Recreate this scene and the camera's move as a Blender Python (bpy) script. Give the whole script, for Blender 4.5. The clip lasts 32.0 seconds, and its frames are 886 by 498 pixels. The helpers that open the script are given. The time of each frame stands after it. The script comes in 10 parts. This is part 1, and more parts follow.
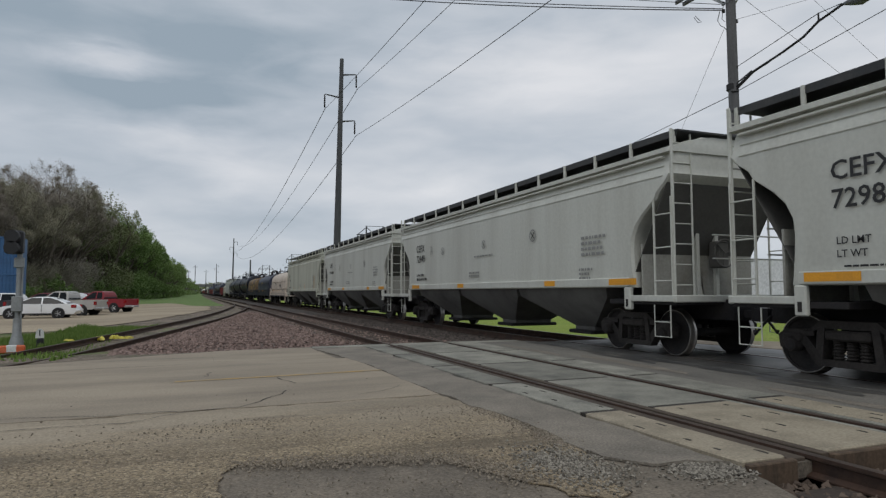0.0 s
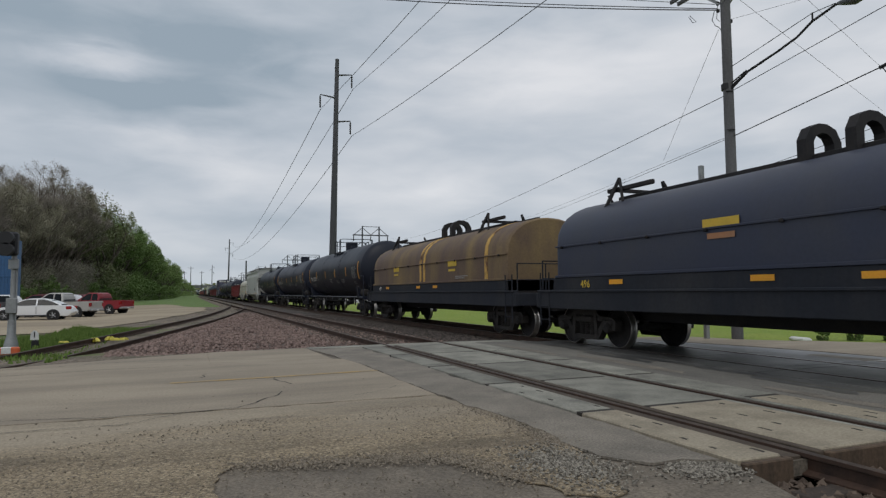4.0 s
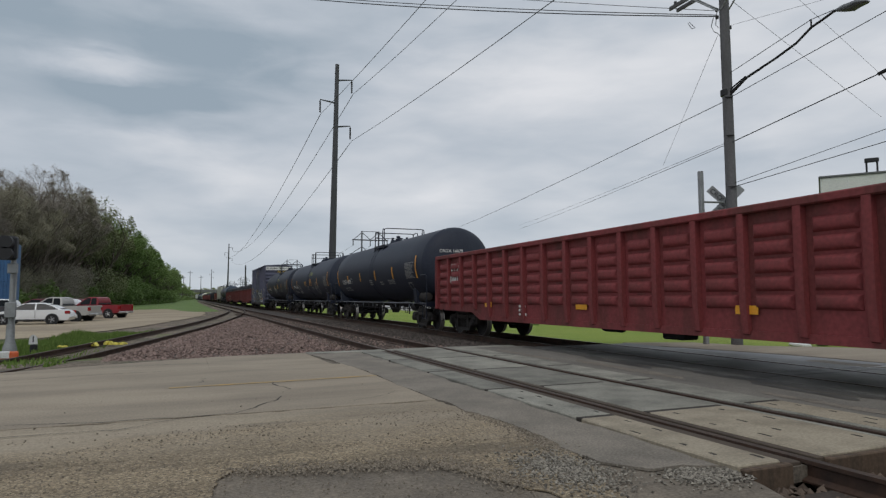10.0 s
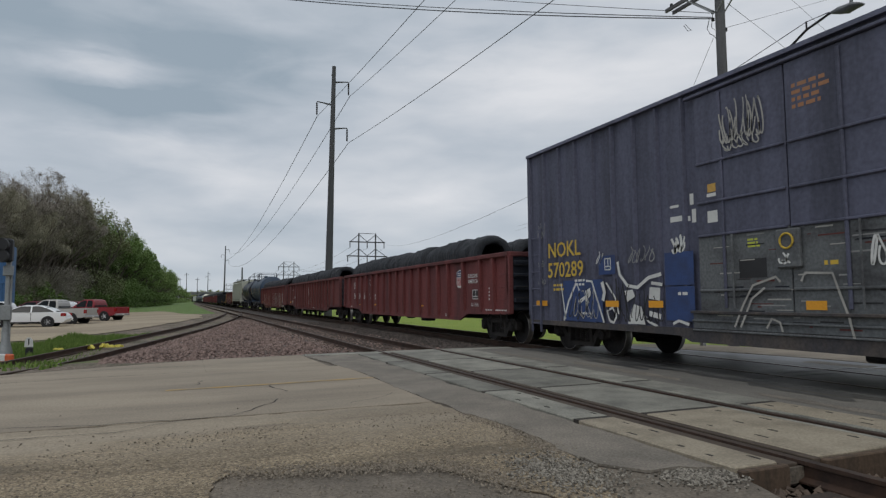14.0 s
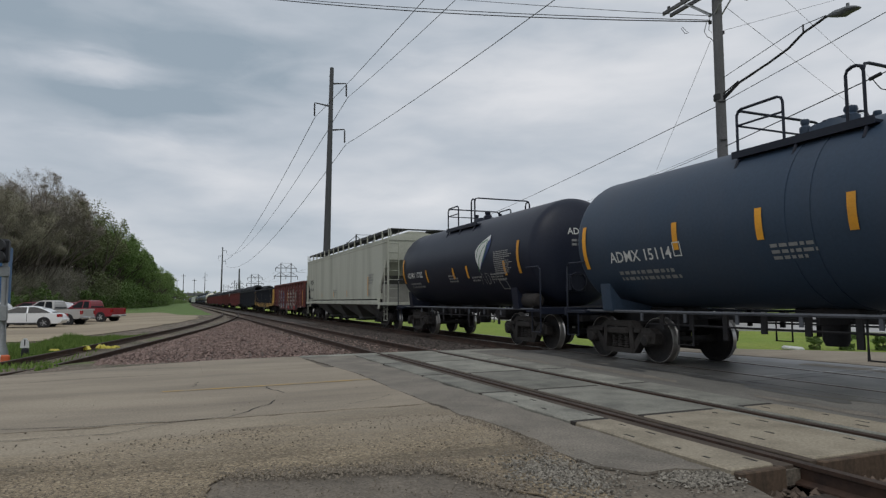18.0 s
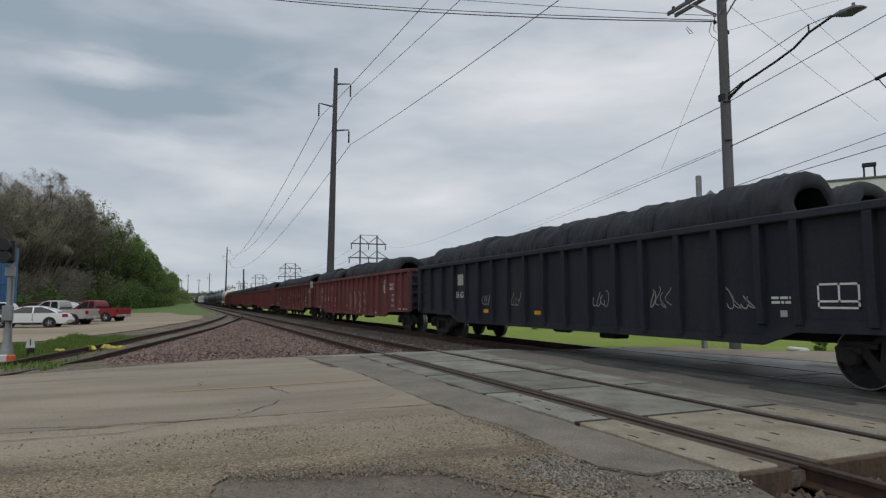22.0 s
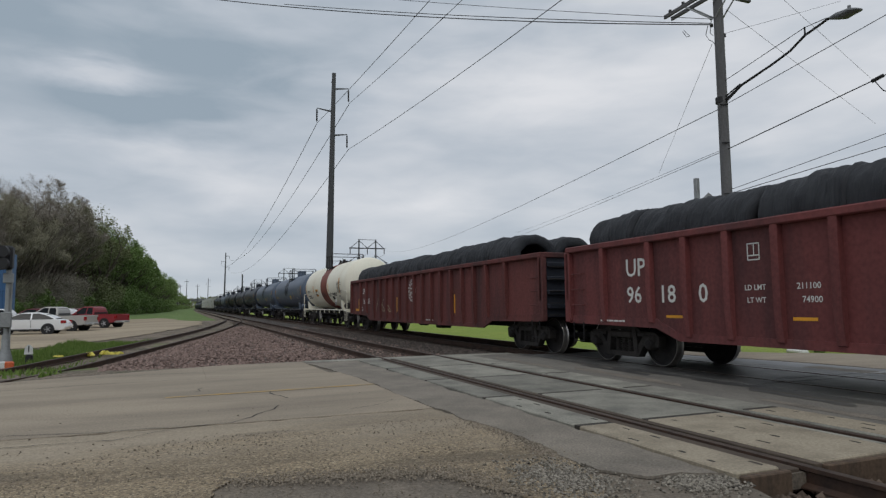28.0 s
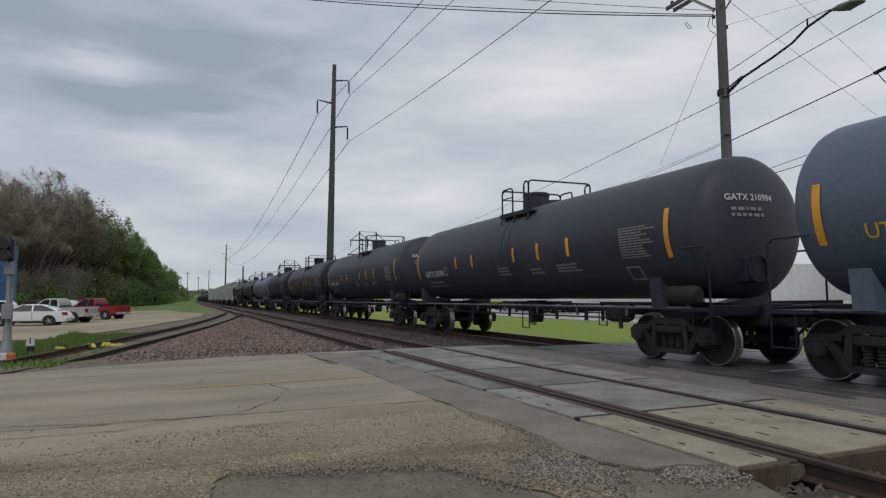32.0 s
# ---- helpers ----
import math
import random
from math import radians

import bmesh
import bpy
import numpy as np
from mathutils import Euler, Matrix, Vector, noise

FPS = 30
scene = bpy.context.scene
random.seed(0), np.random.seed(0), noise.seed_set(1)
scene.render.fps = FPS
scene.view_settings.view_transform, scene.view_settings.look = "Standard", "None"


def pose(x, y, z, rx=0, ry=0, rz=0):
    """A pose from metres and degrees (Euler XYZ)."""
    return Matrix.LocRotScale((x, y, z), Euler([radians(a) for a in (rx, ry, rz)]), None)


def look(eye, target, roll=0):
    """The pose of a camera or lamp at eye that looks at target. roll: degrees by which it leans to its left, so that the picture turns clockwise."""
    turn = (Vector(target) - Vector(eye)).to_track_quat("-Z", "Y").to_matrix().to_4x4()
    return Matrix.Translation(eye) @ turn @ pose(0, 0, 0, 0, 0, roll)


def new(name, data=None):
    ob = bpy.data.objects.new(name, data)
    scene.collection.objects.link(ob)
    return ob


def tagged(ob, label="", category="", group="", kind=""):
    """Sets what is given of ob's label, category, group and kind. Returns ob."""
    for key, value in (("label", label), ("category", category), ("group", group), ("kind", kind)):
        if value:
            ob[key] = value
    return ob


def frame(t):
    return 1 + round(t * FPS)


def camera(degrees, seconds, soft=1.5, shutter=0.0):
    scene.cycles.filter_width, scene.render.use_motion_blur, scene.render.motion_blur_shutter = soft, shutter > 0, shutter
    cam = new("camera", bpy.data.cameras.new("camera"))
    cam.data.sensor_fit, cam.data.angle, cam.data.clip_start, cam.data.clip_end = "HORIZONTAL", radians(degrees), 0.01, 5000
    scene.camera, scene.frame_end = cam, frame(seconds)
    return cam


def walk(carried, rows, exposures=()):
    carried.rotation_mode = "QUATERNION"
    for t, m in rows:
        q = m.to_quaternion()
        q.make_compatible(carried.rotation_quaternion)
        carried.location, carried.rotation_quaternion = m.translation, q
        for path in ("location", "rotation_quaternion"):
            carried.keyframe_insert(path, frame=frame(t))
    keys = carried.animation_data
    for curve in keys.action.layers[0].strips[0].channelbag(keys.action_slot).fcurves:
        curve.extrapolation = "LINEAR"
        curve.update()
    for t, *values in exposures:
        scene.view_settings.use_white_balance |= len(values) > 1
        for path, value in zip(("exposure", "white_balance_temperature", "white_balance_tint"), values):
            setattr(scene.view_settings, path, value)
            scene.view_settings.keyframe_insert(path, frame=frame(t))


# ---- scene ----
cam = camera(70, 32.0, soft=1.3)
EYE = (0.0, 0.0, 1.28)
# seconds, then the turn of the camera in degrees
TURNS = [
    (0.0, 93.87, 0.164, -21.644), (0.5, 93.821, 0.329, -21.774), (1.0, 93.718, 0.277, -21.838), (1.5, 93.694, 0.297, -21.84),
    (2.0, 93.704, 0.401, -21.919), (2.5, 93.711, 0.455, -21.945), (3.0, 93.734, 0.381, -21.957), (3.5, 93.805, 0.369, -21.979),
    (5.5, 94.095, 0.39, -21.976), (6.0, 94.15, 0.443, -21.949), (6.5, 94.107, 0.378, -21.903), (7.0, 94.236, 0.284, -21.883),
    (7.5, 94.191, 0.362, -21.993), (8.0, 94.156, 0.32, -22.095), (8.5, 94.227, 0.317, -21.989), (9.0, 94.333, 0.239, -21.981),
    (9.5, 94.306, 0.283, -21.984), (10.0, 94.335, 0.265, -22.036), (10.5, 94.45, 0.323, -22.057), (11.0, 94.382, 0.282, -22.158),
    (11.5, 94.22, 0.321, -22.187), (12.0, 94.174, 0.482, -22.182), (12.5, 94.135, 0.446, -22.187), (13.0, 94.219, 0.299, -22.233),
    (13.5, 94.285, 0.426, -22.251), (14.0, 94.503, 0.35, -22.306), (14.5, 94.668, 0.279, -22.45), (16.5, 94.839, 0.24, -22.562),
    (17.0, 94.883, 0.314, -22.597), (17.5, 94.747, 0.267, -22.636), (18.0, 94.644, 0.237, -22.551), (18.5, 94.544, 0.174, -22.466),
    (19.0, 94.582, 0.209, -22.47), (19.5, 94.76, 0.159, -22.523), (20.0, 94.748, 0.181, -22.556), (20.5, 94.699, 0.204, -22.464),
    (21.0, 94.717, 0.233, -22.343), (21.5, 94.683, 0.195, -22.32), (22.0, 94.679, 0.18, -22.19), (22.5, 94.763, 0.165, -22.364),
    (23.0, 94.835, 0.046, -22.395), (23.5, 94.689, 0.16, -22.353), (24.0, 94.691, 0.169, -22.422), (24.5, 94.761, 0.316, -22.377),
    (25.0, 94.821, 0.359, -22.373), (25.5, 94.829, 0.34, -22.462), (27.5, 95.076, 0.429, -22.14), (28.0, 95.044, 0.523, -22.277),
    (28.5, 94.932, 0.664, -22.243), (29.0, 94.833, 0.616, -22.23), (29.5, 94.393, 0.534, -22.25), (30.0, 94.145, 0.385, -22.192),
    (30.5, 94.387, 0.351, -22.258), (31.0, 94.552, 0.404, -22.256), (31.5, 94.589, 0.353, -22.138), (32.0, 94.344, 0.449, -22.231)]
walk(cam, [(t, pose(*EYE, a, b, c)) for t, a, b, c in TURNS])

# ---------------------------------------------------------------- light
world = bpy.data.worlds.new("overcast_sky")
scene.world = world
world.use_nodes = True
wt = world.node_tree
wt.nodes.clear()


def wnode(kind, **values):
    n = wt.nodes.new(kind)
    for key, value in values.items():
        n.inputs[key].default_value = value
    return n


def wmath(op, a, b=None):
    n = wt.nodes.new("ShaderNodeMath")
    n.operation = op
    for i, s in enumerate((a, b)):
        if s is None:
            continue
        if isinstance(s, (int, float)):
            n.inputs[i].default_value = s
        else:
            wt.links.new(s, n.inputs[i])
    return n.outputs[0]


def build_sky():
    """A closed layer of cloud at one height, drawn by direction, over a clear-sky texture."""
    coord = wt.nodes.new("ShaderNodeTexCoord")
    split = wt.nodes.new("ShaderNodeSeparateXYZ")
    wt.links.new(coord.outputs["Generated"], split.inputs[0])
    place = wt.nodes.new("ShaderNodeMapping")
    place.inputs["Rotation"].default_value = (0, 0, radians(SKY_TURN))
    place.inputs["Location"].default_value = SKY_SHIFT
    place.inputs["Scale"].default_value = (1.0, 1.0, 3.6)
    wt.links.new(coord.outputs["Generated"], place.inputs[0])
    big = wnode("ShaderNodeTexNoise", Scale=2.6, Detail=3.0, Roughness=0.5, Distortion=0.25)
    small = wnode("ShaderNodeTexNoise", Scale=8.0, Detail=5.0, Roughness=0.55, Distortion=0.3)
    for n in (big, small):
        wt.links.new(place.outputs[0], n.inputs["Vector"])
    # ragged edges for the masses below
    fray = wt.nodes.new("ShaderNodeVectorMath")
    fray.operation = "MULTIPLY_ADD"
    wt.links.new(small.outputs["Color"], fray.inputs[0])
    fray.inputs[1].default_value, fray.inputs[2].default_value = (0.09, 0.09, 0.05), (-0.045, -0.045, -0.025)
    soft = wt.nodes.new("ShaderNodeVectorMath")
    wt.links.new(coord.outputs["Generated"], soft.inputs[0])
    wt.links.new(fray.outputs[0], soft.inputs[1])
    mixed = wmath("ADD", wmath("MULTIPLY", big.outputs["Fac"], 0.62), wmath("MULTIPLY", small.outputs["Fac"], 0.22))
    mixed = wmath("ADD", mixed, 0.115)
    # long masses of thicker and thinner cloud: bearing, height, half width, half height in degrees, amount
    for bearing, up, wide, tall, amount in ((-6.5, 18.5, 4.0, 0.9, 0.30), (-4.0, 15.6, 6.5, 1.6, -0.20), (-11.0, 21.0, 11.0, 6.0, -0.22), (2.0, 20.5, 7.0, 4.5, -0.10), (2.0, 10.8, 5.0, 1.1, 0.15),
                                            (5.0, 6.2, 7.0, 0.7, -0.08), (-5.0, 12.6, 9.0, 0.8, 0.06), (31.0, 12.0, 9.0, 2.2, -0.07), (33.0, 20.0, 9.0, 3.5, 0.12), (12.0, 8.6, 8.0, 0.7, 0.05),
                                            (28.0, 8.0, 9.0, 1.0, 0.05), (15.0, 17.0, 7.0, 4.0, 0.04), (48.0, 22.0, 12.0, 5.0, 0.10), (46.0, 9.0, 10.0, 1.6, 0.05), (20.0, 23.0, 9.0, 2.0, -0.04)):
        a, e = radians(bearing), radians(up)
        toward = Vector((math.sin(a) * math.cos(e), math.cos(a) * math.cos(e), math.sin(e)))
        across = Vector((math.cos(a), -math.sin(a), 0.0))
        over = across.cross(toward)
        spread = 0.0
        for axis, size in ((across, wide), (over, tall)):
            dot = wt.nodes.new("ShaderNodeVectorMath")
            dot.operation = "DOT_PRODUCT"
            wt.links.new(soft.outputs[0], dot.inputs[0])
            dot.inputs[1].default_value = axis / radians(size)
            shifted = wmath("SUBTRACT", dot.outputs["Value"], toward.dot(axis) / radians(size))
            spread = wmath("ADD", wmath("MULTIPLY", shifted, shifted), spread)
        ahead = wt.nodes.new("ShaderNodeVectorMath")
        ahead.operation = "DOT_PRODUCT"
        wt.links.new(coord.outputs["Generated"], ahead.inputs[0])
        ahead.inputs[1].default_value = toward
        near = wmath("MULTIPLY", wmath("POWER", 2.718, wmath("MULTIPLY", spread, -0.7)), wmath("GREATER_THAN", ahead.outputs["Value"], 0.0))
        mixed = wmath("ADD", mixed, wmath("MULTIPLY", near, amount))
    ramp = wt.nodes.new("ShaderNodeValToRGB")
    ramp.color_ramp.elements[0].position, ramp.color_ramp.elements[0].color = 0.28, (0.31, 0.38, 0.45, 1)
    ramp.color_ramp.elements[1].position, ramp.color_ramp.elements[1].color = 0.74, (0.74, 0.755, 0.79, 1)
    mid = ramp.color_ramp.elements.new(0.5)
    mid.color = (0.49, 0.54, 0.605, 1)
    wt.links.new(mixed, ramp.inputs[0])
    # thicker and greyer towards the horizon
    low = wmath("POWER", wmath("SUBTRACT", 1.0, wmath("MINIMUM", wmath("MAXIMUM", split.outputs[2], 0.0), 1.0)), 14.0)
    veil = wt.nodes.new("ShaderNodeMix")
    veil.data_type = "RGBA"
    wt.links.new(wmath("MULTIPLY", low, 0.55), veil.inputs[0])
    wt.links.new(ramp.outputs[0], veil.inputs[6])
    veil.inputs[7].default_value = (0.47, 0.54, 0.60, 1)
    sky = wt.nodes.new("ShaderNodeTexSky")
    sky.sky_type, sky.sun_disc = "NISHITA", False
    sky.sun_elevation, sky.sun_rotation = radians(50), radians(200)
    clear = wt.nodes.new("ShaderNodeBackground")
    clear.inputs["Strength"].default_value = 0.05
    wt.links.new(sky.outputs[0], clear.inputs[0])
    cloud = wt.nodes.new("ShaderNodeBackground")
    cloud.inputs["Strength"].default_value = 1.0
    wt.links.new(veil.outputs[2], cloud.inputs[0])
    both = wt.nodes.new("ShaderNodeMixShader")
    both.inputs[0].default_value = 0.96
    wt.links.new(clear.outputs[0], both.inputs[1])
    wt.links.new(cloud.outputs[0], both.inputs[2])
    out = wt.nodes.new("ShaderNodeOutputWorld")
    wt.links.new(both.outputs[0], out.inputs[0])


SKY_TURN, SKY_SHIFT = 20.0, (3.1, 1.7, 0.0)
build_sky()
sun = new("sun", bpy.data.lights.new("sun", "SUN"))
sun.data.energy, sun.data.angle, sun.data.color = 0.7, radians(25), (1.0, 0.97, 0.92)
sun.matrix_world = look((-20, -40, 60), (0, 0, 0))

# ---------------------------------------------------------------- materials
MATS = {}


def surf(name, col, dirt=None, amount=0.4, big=0.8, fine=30.0, rough=0.6, metal=0.0, bump=0.2, grain=0.18,
         stretch=(1, 1, 1), vary=0.0, edge=(0.42, 0.68), depth=0.004, spec=0.5):
    """A painted, rusted, stony or woody surface: stains at one scale, grain and relief at another."""
    m = bpy.data.materials.new(name)
    m.use_nodes = True
    t = m.node_tree
    b = t.nodes["Principled BSDF"]
    coord = t.nodes.new("ShaderNodeTexCoord")
    mp = t.nodes.new("ShaderNodeMapping")
    mp.inputs["Scale"].default_value = stretch
    t.links.new(coord.outputs["Object"], mp.inputs[0])
    n1 = t.nodes.new("ShaderNodeTexNoise")
    n1.inputs["Scale"].default_value, n1.inputs["Detail"].default_value, n1.inputs["Roughness"].default_value = big, 7, 0.62
    t.links.new(mp.outputs[0], n1.inputs["Vector"])
    n2 = t.nodes.new("ShaderNodeTexNoise")
    n2.inputs["Scale"].default_value, n2.inputs["Detail"].default_value = fine, 4
    t.links.new(coord.outputs["Object"], n2.inputs["Vector"])
    r1 = t.nodes.new("ShaderNodeMapRange")
    r1.inputs[1].default_value, r1.inputs[2].default_value, r1.inputs[4].default_value = edge[0], edge[1], amount
    t.links.new(n1.outputs["Fac"], r1.inputs[0])
    mix = t.nodes.new("ShaderNodeMix")
    mix.data_type = "RGBA"
    mix.inputs[6].default_value = (*col, 1)
    mix.inputs[7].default_value = (*(dirt or tuple(c * 0.55 for c in col)), 1)
    t.links.new(r1.outputs[0], mix.inputs[0])
    hsv = t.nodes.new("ShaderNodeHueSaturation")
    t.links.new(mix.outputs[2], hsv.inputs["Color"])
    r2 = t.nodes.new("ShaderNodeMapRange")
    r2.inputs[1].default_value, r2.inputs[2].default_value = 0.25, 0.75
    r2.inputs[3].default_value, r2.inputs[4].default_value = 1 - grain, 1 + grain
    t.links.new(n2.outputs["Fac"], r2.inputs[0])
    if vary:
        info = t.nodes.new("ShaderNodeObjectInfo")
        r3 = t.nodes.new("ShaderNodeMapRange")
        r3.inputs[3].default_value, r3.inputs[4].default_value = 1 - vary, 1 + vary
        t.links.new(info.outputs["Random"], r3.inputs[0])
        mul = t.nodes.new("ShaderNodeMath")
        mul.operation = "MULTIPLY"
        t.links.new(r2.outputs[0], mul.inputs[0])
        t.links.new(r3.outputs[0], mul.inputs[1])
        t.links.new(mul.outputs[0], hsv.inputs["Value"])
    else:
        t.links.new(r2.outputs[0], hsv.inputs["Value"])
    t.links.new(hsv.outputs[0], b.inputs["Base Color"])
    rr = t.nodes.new("ShaderNodeMapRange")
    rr.inputs[3].default_value, rr.inputs[4].default_value = max(0.05, rough - 0.1), min(1, rough + 0.12)
    t.links.new(n1.outputs["Fac"], rr.inputs[0])
    t.links.new(rr.outputs[0], b.inputs["Roughness"])
    b.inputs["Metallic"].default_value = metal
    b.inputs["Specular IOR Level"].default_value = spec
    if bump:
        bp = t.nodes.new("ShaderNodeBump")
        bp.inputs["Strength"].default_value, bp.inputs["Distance"].default_value = bump, depth
        t.links.new(n2.outputs["Fac"], bp.inputs["Height"])
        t.links.new(bp.outputs[0], b.inputs["Normal"])
    MATS[name] = m
    return m


def leafy(name, col, col2, through_light=0.25):
    """Leaves: two tones that vary from clump to clump, some light let through."""
    m = bpy.data.materials.new(name)
    m.use_nodes = True
    t = m.node_tree
    b = t.nodes["Principled BSDF"]
    g = t.nodes.new("ShaderNodeNewGeometry")
    info = t.nodes.new("ShaderNodeObjectInfo")
    add = t.nodes.new("ShaderNodeMath")
    add.operation = "MULTIPLY_ADD"
    add.inputs[1].default_value, add.inputs[2].default_value = 0.7, 0.0
    t.links.new(g.outputs["Random Per Island"], add.inputs[0])
    sc = t.nodes.new("ShaderNodeMath")
    sc.operation = "MULTIPLY_ADD"
    sc.inputs[1].default_value = 0.3
    t.links.new(info.outputs["Random"], sc.inputs[0])
    t.links.new(add.outputs[0], sc.inputs[2])
    mix = t.nodes.new("ShaderNodeMix")
    mix.data_type = "RGBA"
    mix.inputs[6].default_value, mix.inputs[7].default_value = (*col, 1), (*col2, 1)
    t.links.new(sc.outputs[0], mix.inputs[0])
    t.links.new(mix.outputs[2], b.inputs["Base Color"])
    b.inputs["Roughness"].default_value = 0.7
    b.inputs["Specular IOR Level"].default_value = 0.2
    MATS[name] = m
    return m


def glassy(name, col, rough=0.08):
    m = bpy.data.materials.new(name)
    m.use_nodes = True
    b = m.node_tree.nodes["Principled BSDF"]
    b.inputs["Base Color"].default_value = (*col, 1)
    b.inputs["Roughness"].default_value = rough
    b.inputs["Specular IOR Level"].default_value = 0.15
    MATS[name] = m
    return m


def two_tone(name, a, b_, scale, lo, hi, rough=0.9, bump=0.5, depth=0.01, fine=60.0, grain=0.25, cells=0.0, stretch=(1, 1, 1)):
    """Broad ground: two colours in patches, fine grain, and pebbles where cells is set."""
    m = surf(name, a, b_, 1.0, scale, fine, rough, 0, bump, grain, stretch, edge=(lo, hi), depth=depth)
    if cells:
        t = m.node_tree
        b = t.nodes["Principled BSDF"]
        coord = t.nodes.new("ShaderNodeTexCoord")
        v = t.nodes.new("ShaderNodeTexVoronoi")
        v.inputs["Scale"].default_value = cells
        t.links.new(coord.outputs["Object"], v.inputs["Vector"])
        w = t.nodes.new("ShaderNodeSeparateColor")
        t.links.new(v.outputs["Color"], w.inputs[0])
        r = t.nodes.new("ShaderNodeMapRange")
        r.inputs[3].default_value, r.inputs[4].default_value = 0.42, 1.62
        t.links.new(w.outputs[0], r.inputs[0])
        old = b.inputs["Base Color"].links[0].from_socket
        h = t.nodes.new("ShaderNodeHueSaturation")
        t.links.new(old, h.inputs["Color"])
        t.links.new(r.outputs[0], h.inputs["Value"])
        t.links.new(h.outputs[0], b.inputs["Base Color"])
        bp = t.nodes.new("ShaderNodeBump")
        bp.inputs["Strength"].default_value, bp.inputs["Distance"].default_value = 0.8, 0.6 / cells
        bp.invert = True
        t.links.new(v.outputs["Distance"], bp.inputs["Height"])
        t.links.new(bp.outputs[0], b.inputs["Normal"])
    return m


def worn_lane_material(name):
    """Concrete that wears from smooth slab to bare pebbles, more so away from the slab edge, with oily brown stains."""
    m = two_tone(name, (0.335, 0.279, 0.203), (0.215, 0.178, 0.130), 0.8, 0.36, 0.72, rough=0.92, bump=0.4, depth=0.004, fine=40.0, grain=0.28, stretch=(0.3, 1, 1))
    t = m.node_tree
    b = t.nodes["Principled BSDF"]

    def calc(op, x, y, clamp=False):
        n = t.nodes.new("ShaderNodeMath")
        n.operation, n.use_clamp = op, clamp
        for i, v in enumerate((x, y)):
            if isinstance(v, (int, float)):
                n.inputs[i].default_value = v
            else:
                t.links.new(v, n.inputs[i])
        return n.outputs[0]

    def tint(fac, a, blend, colour=None):
        n = t.nodes.new("ShaderNodeMix")
        n.data_type, n.blend_type = "RGBA", blend
        t.links.new(fac, n.inputs[0])
        t.links.new(a, n.inputs[6])
        if isinstance(colour, tuple):
            n.inputs[7].default_value = (*colour, 1)
        else:
            t.links.new(colour, n.inputs[7])
        return n.outputs[2]
    coord = t.nodes.new("ShaderNodeTexCoord")
    split = t.nodes.new("ShaderNodeSeparateXYZ")
    t.links.new(coord.outputs["Object"], split.inputs[0])

    def noise_at(scale, stretch, detail=6.0):
        mp = t.nodes.new("ShaderNodeMapping")
        mp.inputs["Scale"].default_value = stretch
        t.links.new(coord.outputs["Object"], mp.inputs[0])
        n = t.nodes.new("ShaderNodeTexNoise")
        n.inputs["Scale"].default_value, n.inputs["Detail"].default_value, n.inputs["Roughness"].default_value = scale, detail, 0.6
        t.links.new(mp.outputs[0], n.inputs["Vector"])
        return n.outputs["Fac"]
    # wear grows from y = 7.3 down to y = 5.4, with ragged tongues
    wear = calc("MULTIPLY", calc("SUBTRACT", 7.2, split.outputs["Y"]), 0.55)
    wear = calc("ADD", wear, calc("MULTIPLY", calc("SUBTRACT", noise_at(0.9, (0.45, 1.3, 1)), 0.5), 2.6), True)
    cells = t.nodes.new("ShaderNodeTexVoronoi")
    cells.inputs["Scale"].default_value = 62.0
    t.links.new(coord.outputs["Object"], cells.inputs["Vector"])
    fine = t.nodes.new("ShaderNodeTexVoronoi")
    fine.inputs["Scale"].default_value = 140.0
    t.links.new(coord.outputs["Object"], fine.inputs["Vector"])
    old = b.inputs["Base Color"].links[0].from_socket
    pebble = t.nodes.new("ShaderNodeValToRGB")
    e = pebble.color_ramp.elements
    e[0].position, e[0].color = 0.0, (0.16, 0.15, 0.14, 1)
    e[1].position, e[1].color = 1.0, (1.0, 0.98, 0.92, 1)
    for pos, col in ((0.22, (0.42, 0.39, 0.34, 1)), (0.6, (0.56, 0.52, 0.44, 1)), (0.86, (0.74, 0.70, 0.62, 1))):
        e.new(pos).color = col
    sep = t.nodes.new("ShaderNodeSeparateColor")
    t.links.new(cells.outputs["Color"], sep.inputs[0])
    t.links.new(sep.outputs[0], pebble.inputs[0])
    doubled = t.nodes.new("ShaderNodeHueSaturation")
    doubled.inputs["Value"].default_value = 1.75
    t.links.new(pebble.outputs[0], doubled.inputs["Color"])
    out = tint(calc("MULTIPLY", wear, 0.85), old, "MULTIPLY", doubled.outputs[0])
    stain = calc("MULTIPLY", calc("SUBTRACT", noise_at(0.75, (0.35, 1.5, 1), 8.0), calc("ADD", 0.34, calc("MULTIPLY", split.outputs["Y"], 0.034))), 6.0, True)
    out = tint(calc("MULTIPLY", stain, 0.68), out, "MIX", (0.105, 0.085, 0.062))
    dots = calc("MULTIPLY", calc("LESS_THAN", noise_at(34.0, (1, 1, 1), 2.0), 0.31), wear)
    out = tint(calc("MULTIPLY", dots, 0.7), out, "MIX", (0.07, 0.06, 0.05))
    t.links.new(out, b.inputs["Base Color"])
    height = calc("ADD", calc("MULTIPLY", cells.outputs["Distance"], -1.0), calc("MULTIPLY", fine.outputs["Distance"], -0.5))
    bp = t.nodes.new("ShaderNodeBump")
    bp.inputs["Distance"].default_value = 0.012
    t.links.new(calc("MULTIPLY", wear, 0.9), bp.inputs["Strength"])
    t.links.new(height, bp.inputs["Height"])
